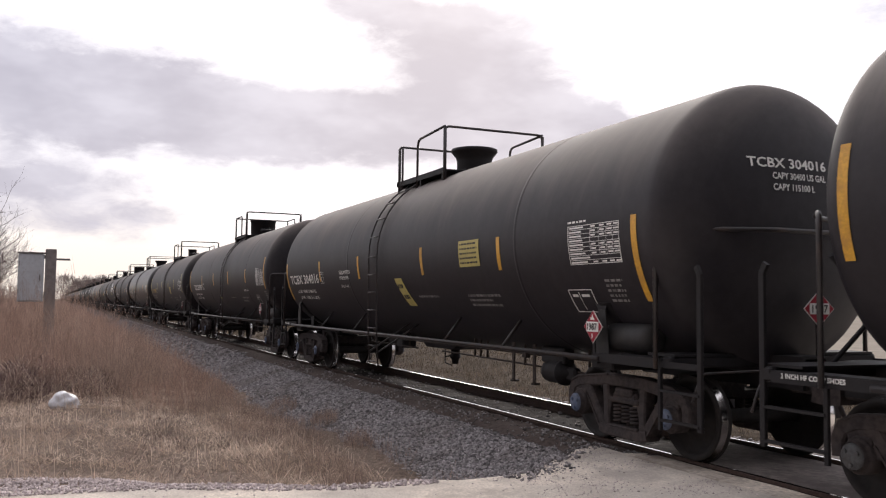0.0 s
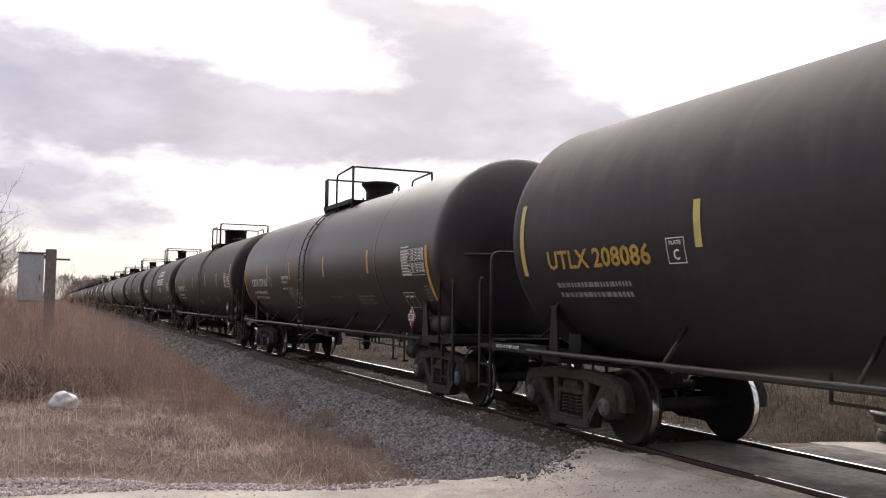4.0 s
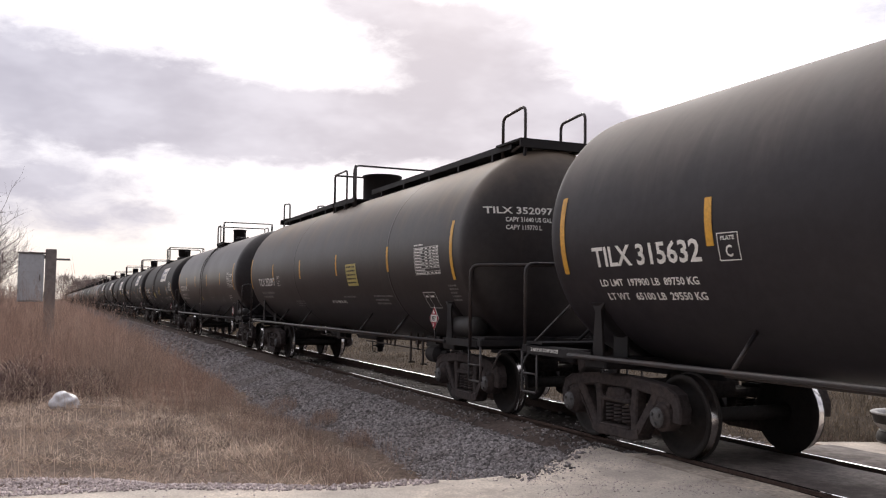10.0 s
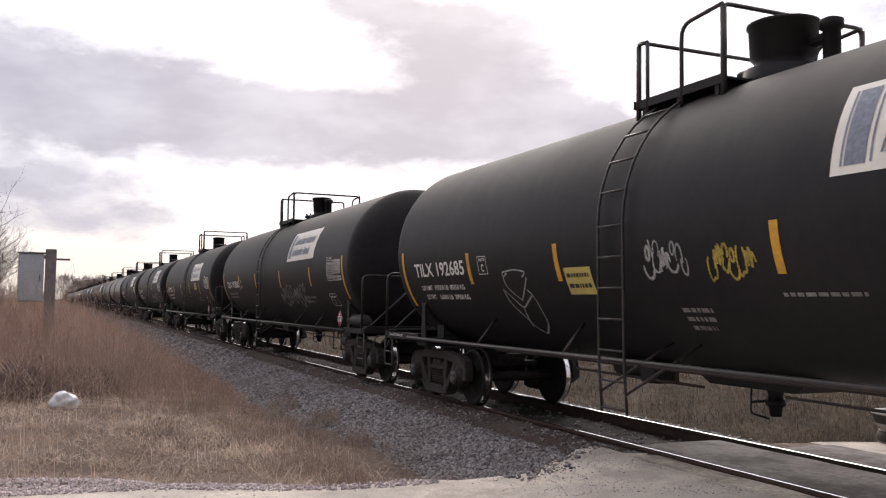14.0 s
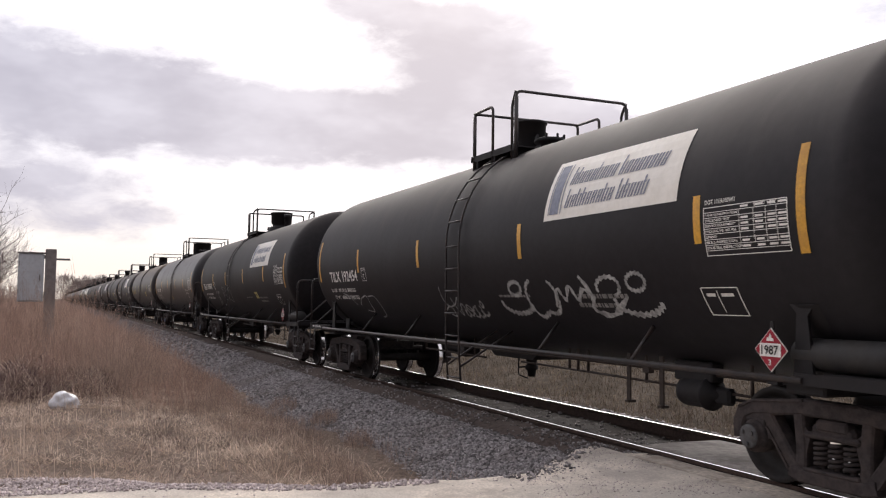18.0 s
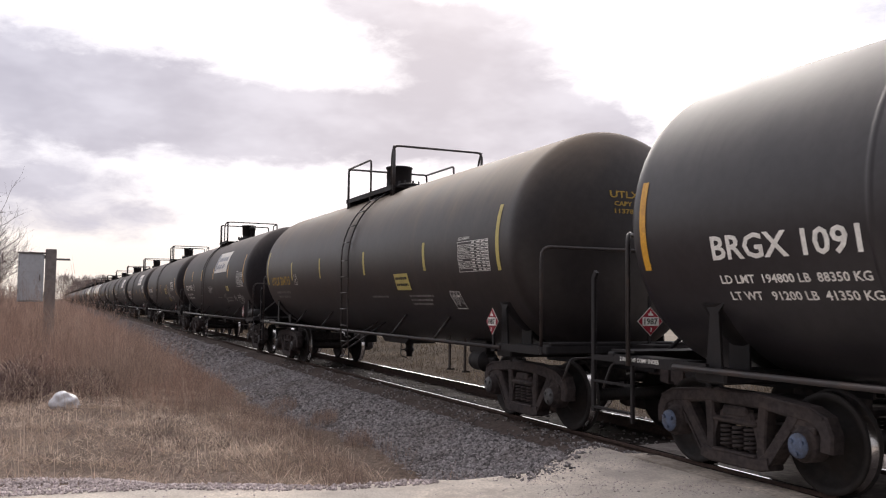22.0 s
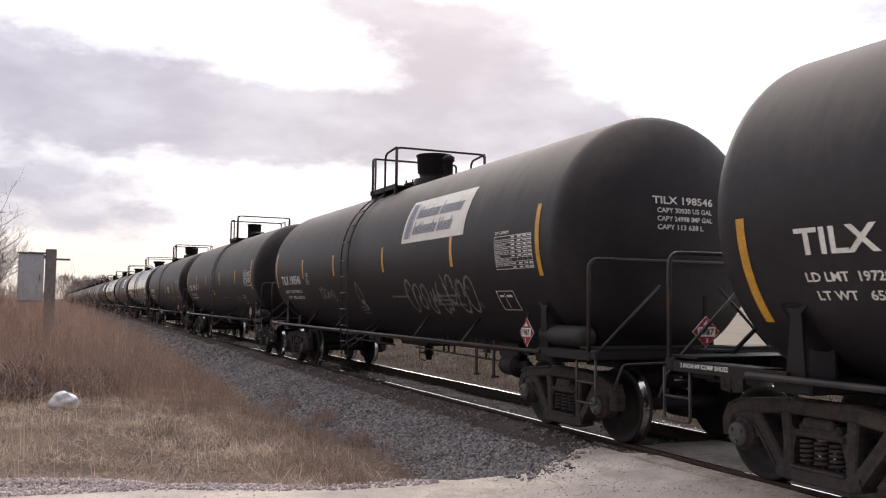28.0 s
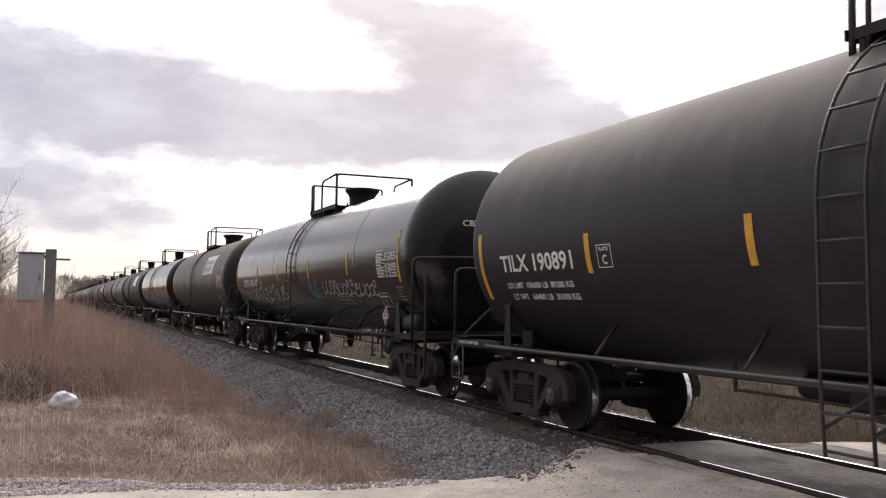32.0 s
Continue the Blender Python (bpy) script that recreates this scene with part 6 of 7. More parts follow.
sheet("ground", "soil", spaced(((-4200, -400, 400), (-400, -100, 30), (-100, -30, 3), (-30, -4, 0.4), (-4, 10, 1.5), (10, 60, 10), (60, 4200, 500))),
      spaced(((-4200, -200, 400), (-200, -20, 15), (-20, -6, 1.0), (-6, 18, 0.3), (18, 40, 3), (40, 200, 20), (200, 4200, 400))), ground_z,
      "dry winter grassland soil beside the railway", "ground")
sheet("field", "field", spaced(((-4000, -400, 400), (-400, -60, 40), (-60, 60, 20), (60, 4000, 400))), spaced(((26, 60, 8), (60, 400, 40), (400, 4000, 400))),
      lambda x, y: ground_z(x, y) + 0.06, "pale harvested winter field", "field")


def road_z(x, y):
    steep = ramp(y, 1.8, 2.9)
    past = table_at(y, EDGE) - x + (0.3 - 0.16 * steep) * noise.noise((y * 0.9, x * 0.9, 0)) + 0.04 * noise.noise((y * 6.0, x * 6.0, 2))
    return table_at(y, ROAD) + 0.012 * noise.noise((x * 0.8, y * 0.8, 3.0)) - (0.22 + 0.43 * steep) * ramp(past, 0.0, 0.7 - 0.32 * steep)


sheet("road", "road", spaced(((-10.3, -7, 0.11), (-7, 6.4, 0.4))), spaced(((-60, -12, 3), (-12, 6.14, 0.13))), road_z, "packed pale limestone road up to the crossing", "road")
sheet("road_beyond", "road", spaced(((-8.6, 6.4, 0.3),)), spaced(((8.95, 14, 0.25), (14, 60, 3))), lambda x, y: road_z(x, y) + 0.01, "packed pale limestone road beyond the track", "road")


# ballast bed
def bed_z(x, y):
    edge = 0.10 * noise.noise((x * 0.5, 5.0, 1.0))
    z = table_at(y, ((4.25 + edge, -0.70), (5.62 + edge, -0.19), (8.80, -0.19), (10.1, -0.70)))
    return z + 0.02 * noise.noise((x * 2.2, y * 2.2, 0)) - 0.5 * ramp(x, table_at(y, EDGE) - 0.35, table_at(y, EDGE) + 0.35) * ramp(6.4 - y, 0.1, 0.5)


sheet("ballast_bed", "ballast", spaced(((-1400, -200, 100), (-200, -60, 5), (-60, -25, 0.8), (-25, -7.6, 0.15))), spaced(((4.2, 5.7, 0.1), (5.7, 8.8, 0.3), (8.8, 10.1, 0.2))), bed_z,
      "grey crushed-stone ballast shoulder", "ballast")
sheet("crossing", "crossing", spaced(((-9.6, 7, 0.2),)), [RAIL_Y + 0.10, RAIL_Y + 0.4, RAIL_Y + 0.7525, RAIL_Y + 1.1, RAIL_Y + 1.405], lambda x, y: -0.035 + 0.012 * noise.noise((x * 1.3, y * 1.3, 7)) - 0.14 * ramp(-x, 9.0, 9.6), "oily packed fill between the rails at the crossing", "crossing")
sheet("crossing_apron", "apron", spaced(((-9.3, 7, 0.2),)), spaced(((6.05, RAIL_Y - 0.05, 0.08),)), lambda x, y: -0.045 + 0.012 * noise.noise((x * 1.3, y * 1.3, 4)) - 0.16 * ramp(-x, 8.6, 9.3), "dirt apron beside the near rail", "crossing")
sheet("crossing_apron", "crossing", spaced(((-8.9, 7, 0.2),)), spaced(((RAIL_Y + 1.555, 9.0, 0.15),)), lambda x, y: -0.04 + 0.012 * noise.noise((x * 1.3, y * 1.3, 5)) - 0.16 * ramp(-x, 8.2, 8.9), "dirt apron beside the far rail", "crossing")


def dirt_z(x, y):
    near = ramp(RAIL_Y - 0.05 - y, 0.0, 0.75)
    return -0.165 + 0.105 * (1 - near) * (1 if y < RAIL_Y else 0) + 0.04 * noise.noise((x * 1.6, y * 2.5, 2.0)) + 0.02 * noise.noise((x * 6.0, y * 6.0, 1.0)) - 0.10 * ramp(abs(y - TRACK_Y), 1.15, 1.55)


# between the rails the dirt is darker than along the near rail
sheet("track_dirt", "oil", spaced(((-140, -60, 2), (-60, -25, 0.5), (-25, -8.3, 0.12))), spaced(((RAIL_Y + 0.06, RAIL_Y + 1.445, 0.1),)), dirt_z, "dark brown dirt packed between the rails", "track bed")
sheet("track_dirt", "dirt", spaced(((-140, -60, 2), (-60, -25, 0.5), (-25, -8.3, 0.12))), spaced(((RAIL_Y - 0.85, RAIL_Y - 0.06, 0.08),)), dirt_z, "brown dusty dirt along the near rail", "track bed")


def rail_forms():
    prof = [(-0.075, -0.185), (-0.075, -0.172), (-0.012, -0.150), (-0.009, -0.055), (-0.036, -0.038), (-0.037, -0.008), (-0.030, -0.0015),
            (0.030, -0.0015), (0.037, -0.008), (0.036, -0.038), (0.009, -0.055), (0.012, -0.150), (0.075, -0.172), (0.075, -0.185)]
    xs = (-1400, -400, -120, -60, -30, -12, 0, 40)
    n = len(prof)
    v = [(x, a, b) for x in xs for a, b in prof]
    f = [(k * n + i, k * n + (i + 1) % n, k * n + n + (i + 1) % n, k * n + n + i) for k in range(len(xs) - 1) for i in range(n)]
    body = Form().add(v, f)
    head = Form()
    hp = [(-0.022, -0.0010), (-0.015, 0.0012), (0.015, 0.0012), (0.022, -0.0010)]
    v = [(x, a, b) for x in xs for a, b in hp]
    head.add(v, [(k * 4 + i, k * 4 + i + 1, k * 4 + 5 + i, k * 4 + 4 + i) for k in range(len(xs) - 1) for i in range(3)])
    return body, head


body, head = rail_forms()
for y in (RAIL_Y, RAIL_Y + 1.505):
    r = thing("rail", "rusty steel rail with a bright polished head", "rail", "rails of the track", at=(0, y, 0), data=shared("rail", "rail", lambda: body))
    part("running_surface", shared("running_surface", "shine", lambda: head), r, "bright polished steel")

tie_mesh = shared("tie", "tie", lambda: Form().box(-0.115, 0.115, -1.30, 1.30, -0.375, -0.19, 0.012))
rng = random.Random(4)
for i in range(150):
    t = thing("railway_tie", "weathered dark wooden railway tie in ballast", "railway tie", "ties of the track", at=(-9.7 - i * 0.52, TRACK_Y + rng.uniform(-0.04, 0.04), 0.012), data=tie_mesh)
    t.rotation_euler = (0, 0, radians(rng.uniform(-1.2, 1.2)))


# ---------------------------------------------------------------- stones and plants
def fast_mesh(name, mat, verts, loops, starts):
    m = bpy.data.meshes.new(name)
    m.vertices.add(len(verts))
    m.vertices.foreach_set("co", np.asarray(verts, dtype=np.float32).ravel())
    m.loops.add(len(loops))
    m.loops.foreach_set("vertex_index", np.asarray(loops, dtype=np.int32))
    m.polygons.add(len(starts))
    m.polygons.foreach_set("loop_start", np.asarray(starts, dtype=np.int32))
    m.update(calc_edges=True)
    m.materials.append(MAT[mat])
    return m


CORNERS = np.array([(x, y, z) for x in (-1, 1) for y in (-1, 1) for z in (-1, 1)], float)
SIDES = np.array([(0, 1, 3, 2), (4, 6, 7, 5), (0, 4, 5, 1), (2, 3, 7, 6), (0, 2, 6, 4), (1, 5, 7, 3)])


def stones(name, mat, places, sizes, label, category, seed):
    """Angular stones, one mesh."""
    r = np.random.RandomState(seed)
    n = len(places)
    v = CORNERS[None] * (0.75 + 0.5 * r.rand(n, 8, 1)) + r.uniform(-0.32, 0.32, (n, 8, 3))
    v *= r.uniform(0.55, 1.2, (n, 1, 3)) * (np.asarray(sizes) * 0.5)[:, None, None]
    a, b = r.uniform(0, 6.28, n), r.uniform(-0.9, 0.9, n)
    ca, sa, cb, sb = np.cos(a), np.sin(a), np.cos(b), np.sin(b)
    x, y, z = v[..., 0], v[..., 1], v[..., 2]
    y, z = y * cb[:, None] - z * sb[:, None], y * sb[:, None] + z * cb[:, None]
    x, y = x * ca[:, None] - y * sa[:, None], x * sa[:, None] + y * ca[:, None]
    v = np.stack((x, y, z), -1) + np.asarray(places)[:, None, :]
    loops = (SIDES[None] + (np.arange(n) * 8)[:, None, None]).ravel()
    ob = new(name, fast_mesh(name, mat, v.reshape(-1, 3), loops, np.arange(n * 6) * 4))
    return tagged(ob, label, category, kind="stuff")


def scatter(seed, n, x0, x1, y0, y1, height, power=1.0):
    """Places, denser towards x1 when power is over 1."""
    r = np.random.RandomState(seed)
    x = x1 - (x1 - x0) * r.rand(n) ** power
    y = r.uniform(y0, y1, n)
    z = np.array([height(a, b) for a, b in zip(x, y)])
    return np.stack((x, y, z), -1), r


def blades(name, mat, places, heights, widths, lean, label, category, seed, droop=0.5):
    """Thin bent leaves or stalks, one mesh."""
    r = np.random.RandomState(seed)
    n = len(places)
    a = r.uniform(0, 6.28, n)
    side = np.stack((-np.sin(a), np.cos(a), np.zeros(n)), -1) * (np.asarray(widths) * 0.5)[:, None]
    b = r.uniform(0, 6.28, n)
    tilt = (np.abs(r.normal(0, 1, n)) if lean < 2 else 0.5 + 0.6 * r.rand(n)) * lean
    way = np.stack((np.cos(b), np.sin(b), np.zeros(n)), -1) * tilt[:, None]
    h = np.asarray(heights)[:, None]
    up = np.array((0, 0, 1.0))
    first = way * 0.5 + up
    first /= np.linalg.norm(first, axis=1)[:, None]
    second = way * (1 + droop * 2) + up * (1 - droop * 0.6)
    second /= np.linalg.norm(second, axis=1)[:, None]
    base = np.asarray(places)
    mid = base + first * h * 0.55
    tip = mid + second * h * 0.45
    v = np.stack((base - side, base + side, mid + side * 0.8, mid - side * 0.8, tip), 1)
    k = (np.arange(n) * 5)[:, None]
    loops = (np.array((0, 1, 2, 3, 3, 2, 4))[None] + k).ravel()
    starts = (np.array((0, 4))[None] + (np.arange(n) * 7)[:, None]).ravel()
    ob = new(name, fast_mesh(name, mat, v.reshape(-1, 3), loops, starts))
    return tagged(ob, label, category, kind="stuff")


def tuft_noise(p, a, b, z):
    return np.array([noise.noise((q[0] * a, q[1] * b, z)) for q in p])


# ballast stones
p, r = scatter(1, 85000, -30, -8.2, 4.0, 5.95, lambda x, y: bed_z(x, y) + 0.004, 1.5)
p = p[p[:, 1] < 5.75 + 0.2 * r.rand(len(p))]
stones("ballast_stones", "stone", p, 0.016 + 0.032 * r.rand(len(p)) ** 1.6, "loose grey crushed stones on the ballast shoulder", "ballast stones", 1)
p, r = scatter(2, 9000, -85, -30, 4.4, 6.34, lambda x, y: bed_z(x, y) + 0.006, 1.6)
stones("ballast_stones", "stone", p, r.uniform(0.06, 0.11, len(p)), "loose grey crushed stones along the ballast shoulder", "ballast stones", 2)
p, r = scatter(3, 1200, -45, -9.2, 6.55, 7.85, lambda x, y: dirt_z(x, y) - 0.006, 1.4)
stones("ballast_stones", "stone", p, r.uniform(0.02, 0.05, len(p)), "dark stones between the rails and ties", "ballast stones", 3)
p, r = scatter(4, 9000, -45, -8.6, 8.05, 10.1, lambda x, y: bed_z(x, y) + 0.004, 1.4)
stones("ballast_stones", "stone", p, r.uniform(0.04, 0.08, len(p)), "loose grey stones beyond the far rail", "ballast stones", 4)
# gravel along the road's edge and on the crossing
p, r = scatter(5, 15000, -0.85, 0.2, -9, 3.6, lambda x, y: 0.0)
p[:, 0] += np.array([table_at(b, EDGE) for b in p[:, 1]])
p[:, 2] = [max(ground_z(a, b), road_z(a, b)) + 0.004 for a, b in zip(p[:, 0], p[:, 1])]
stones("road_gravel", "verge", p, r.uniform(0.010, 0.030, len(p)), "pale loose gravel along the road's edge", "gravel", 5)
p, r = scatter(8, 9000, -10.6, -7.7, 3.2, 6.1, lambda x, y: max(bed_z(x, y), road_z(x, y)) + 0.003)
lost = np.array([table_at(b, EDGE) for b in p[:, 1]]) + 0.25 - p[:, 0] + 0.7 * tuft_noise(p, 1.6, 1.6, 71.0)
p = p[(lost + r.uniform(-0.75, 0.25, len(p)) > 0) & (p[:, 1] > 4.1 + 0.5 * r.rand(len(p)))]
stones("ballast_stones", "stone", p, 0.012 + 0.028 * r.rand(len(p)) ** 1.6, "grey stones strayed onto the road's shoulder", "ballast stones", 8)
p, r = scatter(9, 3000, -26, -8.6, RAIL_Y - 0.8, RAIL_Y - 0.1, lambda x, y: dirt_z(x, y) + 0.002, 1.4)
p = p[tuft_noise(p, 0.9, 2.0, 75.0) + r.uniform(-0.3, 0.3, len(p)) > 0]
stones("ballast_stones", "stone", p, r.uniform(0.012, 0.034, len(p)), "scattered stones in the dirt beside the rail", "ballast stones", 9)
p, r = scatter(6, 3000, -8.9, -6.0, 4.0, 6.05, lambda x, y: road_z(x, y) + 0.001)
p = p[tuft_noise(p, 1.4, 1.4, 77.0) + r.uniform(-0.25, 0.25, len(p)) > 0]
stones("road_gravel", "verge", p, r.uniform(0.004, 0.013, len(p)), "scattered gravel at the crossing", "gravel", 6)
p, r = scatter(7, 900, -9, -4.5, -6, 5.5, lambda x, y: road_z(x, y) + 0.002)
stones("road_gravel", "verge", p, r.uniform(0.006, 0.02, len(p)), "scattered stones on the road", "gravel", 7)

# dry grass between the road and the weeds
def verge_z(x, y):
    return ground_z(x, y) - 0.01


def bushy(name, mat, places, heights, widths, lean, twigs, label, category, seed):
    """Upright stalks, each with fine side twigs, one mesh."""
    r = np.random.RandomState(seed)
    n = len(places)
    b = r.uniform(0, 6.28, n)
    tilt = np.abs(r.normal(0, 1, n)) * lean
    d = np.stack((np.cos(b) * tilt, np.sin(b) * tilt, np.ones(n)), -1)
    d /= np.linalg.norm(d, axis=1)[:, None]
    h = np.asarray(heights)[:, None]
    base = np.asarray(places)
    a = r.uniform(0, 6.28, n)
    side = np.stack((-np.sin(a), np.cos(a), np.zeros(n)), -1) * (np.asarray(widths) * 0.5)[:, None]
    tris = [np.stack((base - side, base + side, base + d * h), 1)]
    for i in range(twigs):
        s = r.uniform(0.25, 0.95, n)[:, None]
        foot = base + d * h * s
        c = r.uniform(0, 6.28, n)
        out = np.stack((np.cos(c), np.sin(c), r.uniform(-0.1, 0.5, n)), -1)
        w = d * 0.9 + out * r.uniform(0.35, 1.0, n)[:, None]
        w /= np.linalg.norm(w, axis=1)[:, None]
        tip = foot + w * h * r.uniform(0.10, 0.30, n)[:, None]
        across = np.stack((-np.sin(c), np.cos(c), np.zeros(n)), -1) * (np.asarray(widths) * 0.4)[:, None]
        tris.append(np.stack((foot - across, foot + across, tip), 1))
    v = np.concatenate(tris).reshape(-1, 3)
    ob = new(name, fast_mesh(name, mat, v, np.arange(len(v)), np.arange(len(v) // 3) * 3))
    return tagged(ob, label, category, kind="stuff")


def behind_road(p, r):
    e = np.array([table_at(b, EDGE) for b in p[:, 1]])
    return p[:, 0] < e - 0.4 - 0.6 * r.rand(len(p)) ** 2


p, r = scatter(11, 130000, -21, -8.6, -9, 3.7, verge_z, 0.8)
keep = behind_road(p, r) & (tuft_noise(p, 1.1, 2.0, 4.0) + 0.7 * tuft_noise(p, 4.0, 5.0, 1.0) + r.uniform(-0.42, 0.5, len(p)) > 0)
p = p[keep]
p[:, 2] += 0.04 * r.rand(len(p))
blades("flattened_grass", "straw", p, r.uniform(0.05, 0.22, len(p)), r.uniform(0.003, 0.009, len(p)), 5.0, "flattened dry straw-coloured grass", "grass", 11, 0.7)
p, r = scatter(13, 24000, -21, -8.9, -9, 3.7, verge_z, 0.8)
keep = behind_road(p, r) & (tuft_noise(p, 1.6, 1.8, 14.0) + r.uniform(-0.5, 0.25, len(p)) > 0)
p = p[keep]
blades("grass_tufts", "straw", p, r.uniform(0.06, 0.26, len(p)), r.uniform(0.003, 0.008, len(p)), 0.9, "ragged tufts of short dry grass", "grass", 13)
p, r = scatter(14, 16000, -20, -9.6, -9, 3.7, verge_z, 0.8)
keep = behind_road(p, r) & (tuft_noise(p, 0.9, 1.6, 24.0) + r.uniform(-0.4, 0.2, len(p)) > 0)
p = p[keep]
blades("dark_litter", "bramble", p, r.uniform(0.08, 0.3, len(p)), r.uniform(0.004, 0.010, len(p)), 3.0, "dark dead leaves and stems among grass", "grass", 14, 0.8)
p, r = scatter(12, 900, -14.5, -9.8, -7, 4.0, verge_z)
blades("grass_stalks", "straw", p, r.uniform(0.2, 0.42, len(p)), r.uniform(0.003, 0.006, len(p)), 0.6, "loose pale dry grass stalks", "grass", 12)


# russet weeds, thickest towards the line
def weed_place(seed, n, x0, x1, y0, y1, power):
    p, r = scatter(seed, n, x0, x1, y0, y1, verge_z, power)
    edge = 0.8 * tuft_noise(p, 0.45, 0.45, 2.0)
    front = -15.6 - np.clip(1.3 * (2.8 - p[:, 1]), 0, 3.4) + 1.3 * edge
    right = np.clip(2.3 + 0.17 * (-12.6 - p[:, 0]), 2.0, 3.7) + 0.35 * edge
    loose = r.rand(len(p)) ** 2
    thin = tuft_noise(p, 0.9, 1.3, 31.0) + 0.6 * tuft_noise(p, 2.6, 2.6, 33.0) + r.uniform(-0.4, 0.65, len(p)) > 0
    keep = (p[:, 0] < front + 1.6 * loose) & (p[:, 1] < right + 1.0 * loose) & thin
    return p[keep], r


def weed_height(p, r, tall):
    grow = np.clip((-12.8 - p[:, 0]) / 7.0, 0.22, 1.0) * np.clip((4.6 - p[:, 1]) / 2.2, 0.22, 1)
    back = 1 + 0.8 * np.clip((-19 - p[:, 0]) / 6, 0, 1) * np.clip((2.2 - p[:, 1]) / 2, 0, 1) * np.clip((60 + p[:, 0]) / 20, 0, 1)
    return tall * grow * back * (0.35 + 0.65 * r.rand(len(p))) * (1 + 0.4 * tuft_noise(p, 0.3, 0.3, 9.0) + 0.75 * tuft_noise(p, 1.1, 1.1, 5.0))


p, r = weed_place(21, 56000, -34, -11.6, -7, 4.6, 1.25)
bushy("dead_weeds", "weed", p, weed_height(p, r, 1.12), r.uniform(0.003, 0.007, len(p)), 0.28, 6, "tall russet dead weeds beside the ballast", "weeds", 21)
p, r = weed_place(22, 30000, -110, -32, -9, 4.3, 1.5)
bushy("dead_weeds", "weed", p, weed_height(p, r, 1.3), r.uniform(0.010, 0.022, len(p)), 0.28, 4, "tall russet dead weeds along the line", "weeds", 22)
p, r = weed_place(23, 14000, -420, -105, -20, 4.3, 1.4)
bushy("dead_weeds", "weed", p, weed_height(p, r, 1.4), r.uniform(0.05, 0.11, len(p)), 0.28, 3, "distant russet dead weeds", "weeds", 23)
p, r = weed_place(24, 12000, -28, -12, 0.5, 4.9, 1.0)
bushy("grey_weeds", "dull_weed", p, weed_height(p, r, 0.8), r.uniform(0.003, 0.007, len(p)), 0.5, 6, "grey-brown dead weeds at the ballast's foot", "weeds", 24)
# matted undergrowth
p, r = weed_place(25, 15000, -30, -13.5, -7, 1.2, 1.1)
blades("undergrowth", "bramble", p, r.uniform(0.15, 0.5, len(p)), r.uniform(0.006, 0.016, len(p)), 1.2, "matted dark brown undergrowth", "undergrowth", 25, 0.8)
p, r = scatter(27, 2600, -13.0, -9.0, 2.2, 3.9, lambda x, y: max(bed_z(x, y), ground_z(x, y)) + 0.01)
p = p[tuft_noise(p, 1.0, 1.6, 44.0) + r.uniform(-0.4, 0.4, len(p)) > 0]
blades("dead_stems", "straw", p, r.uniform(0.12, 0.45, len(p)), r.uniform(0.004, 0.009, len(p)), 2.5, "flattened pale stems at the ballast's foot", "weeds", 27, 0.6)
p, r = scatter(26, 11000, -18.0, -8.8, 2.4, 4.75, lambda x, y: max(bed_z(x, y), ground_z(x, y)) - 0.01)
p = p[tuft_noise(p, 0.8, 1.2, 41.0) + r.uniform(-0.5, 0.3, len(p)) > 0.25 * np.clip(p[:, 1] - 3.6, 0, 2)]
bushy("grey_weeds", "dull_weed", p, r.uniform(0.06, 0.28, len(p)), r.uniform(0.0025, 0.005, len(p)), 0.7, 7, "thin dead weeds among the ballast's edge", "weeds", 26)

# bramble mound beside the bag
def mound(seed, n, cx, cy, rx, ry, high):
    r = np.random.RandomState(seed)
    a, q = r.uniform(0, 6.28, n), np.sqrt(r.rand(n))
    x, y = cx + rx * q * np.cos(a), cy + ry * q * np.sin(a)
    z = np.array([max(ground_z(m, o), bed_z(m, o) if o > 4.0 else -9.0) for m, o in zip(x, y)]) + high * (1 - q ** 2) * r.rand(n)
    return np.stack((x, y, z), -1), r


for i, (cx, cy, rx, ry, high) in enumerate(((-19.2, -0.75, 1.5, 0.75, 0.55), (-20.3, 0.35, 1.3, 0.6, 0.42), (-18.3, -1.9, 1.6, 0.8, 0.45), (-21.5, -0.4, 1.6, 1.0, 0.6), (-19.6, 0.75, 1.0, 0.5, 0.45))):
    p, r = mound(50 + i, 3200, cx, cy, rx, ry, high)
    q, w = mound(150 + i, 1500, cx + 0.2, cy, rx, ry, high * 1.05)
    blades("bramble_straw", "straw", q, w.uniform(0.12, 0.45, len(q)), w.uniform(0.003, 0.007, len(q)), 2.2, "pale straw tangled in the dead brambles", "grass", 160 + i, 0.9)
    blades("bramble_mound", "bramble", p, r.uniform(0.12, 0.4, len(p)), r.uniform(0.005, 0.012, len(p)), 2.0, "low mound of tangled dark dead brambles", "brambles", 60 + i, 0.9)
for i, (cx, cy, rx, ry, high) in enumerate(((-15.9, 4.62, 0.5, 0.22, 0.10), (-13.4, 4.45, 0.5, 0.2, 0.08), (-18.6, 4.5, 0.8, 0.25, 0.12), (-14.2, 3.6, 1.0, 0.45, 0.12), (-11.2, 3.3, 0.9, 0.4, 0.10), (-16.8, 3.9, 1.3, 0.4, 0.15), (-9.7, 3.1, 0.5, 0.3, 0.10))):
    p, r = mound(70 + i, 420, cx, cy, rx, ry, high)
    blades("grey_weeds", "dull_weed", p, r.uniform(0.10, 0.30, len(p)), r.uniform(0.003, 0.006, len(p)), 0.8, "fuzzy tuft of grey-brown weeds in ballast", "weeds", 80 + i, 0.5)
p, r = scatter(90, 320, -18.5, -11.0, -4.0, 3.2, verge_z)
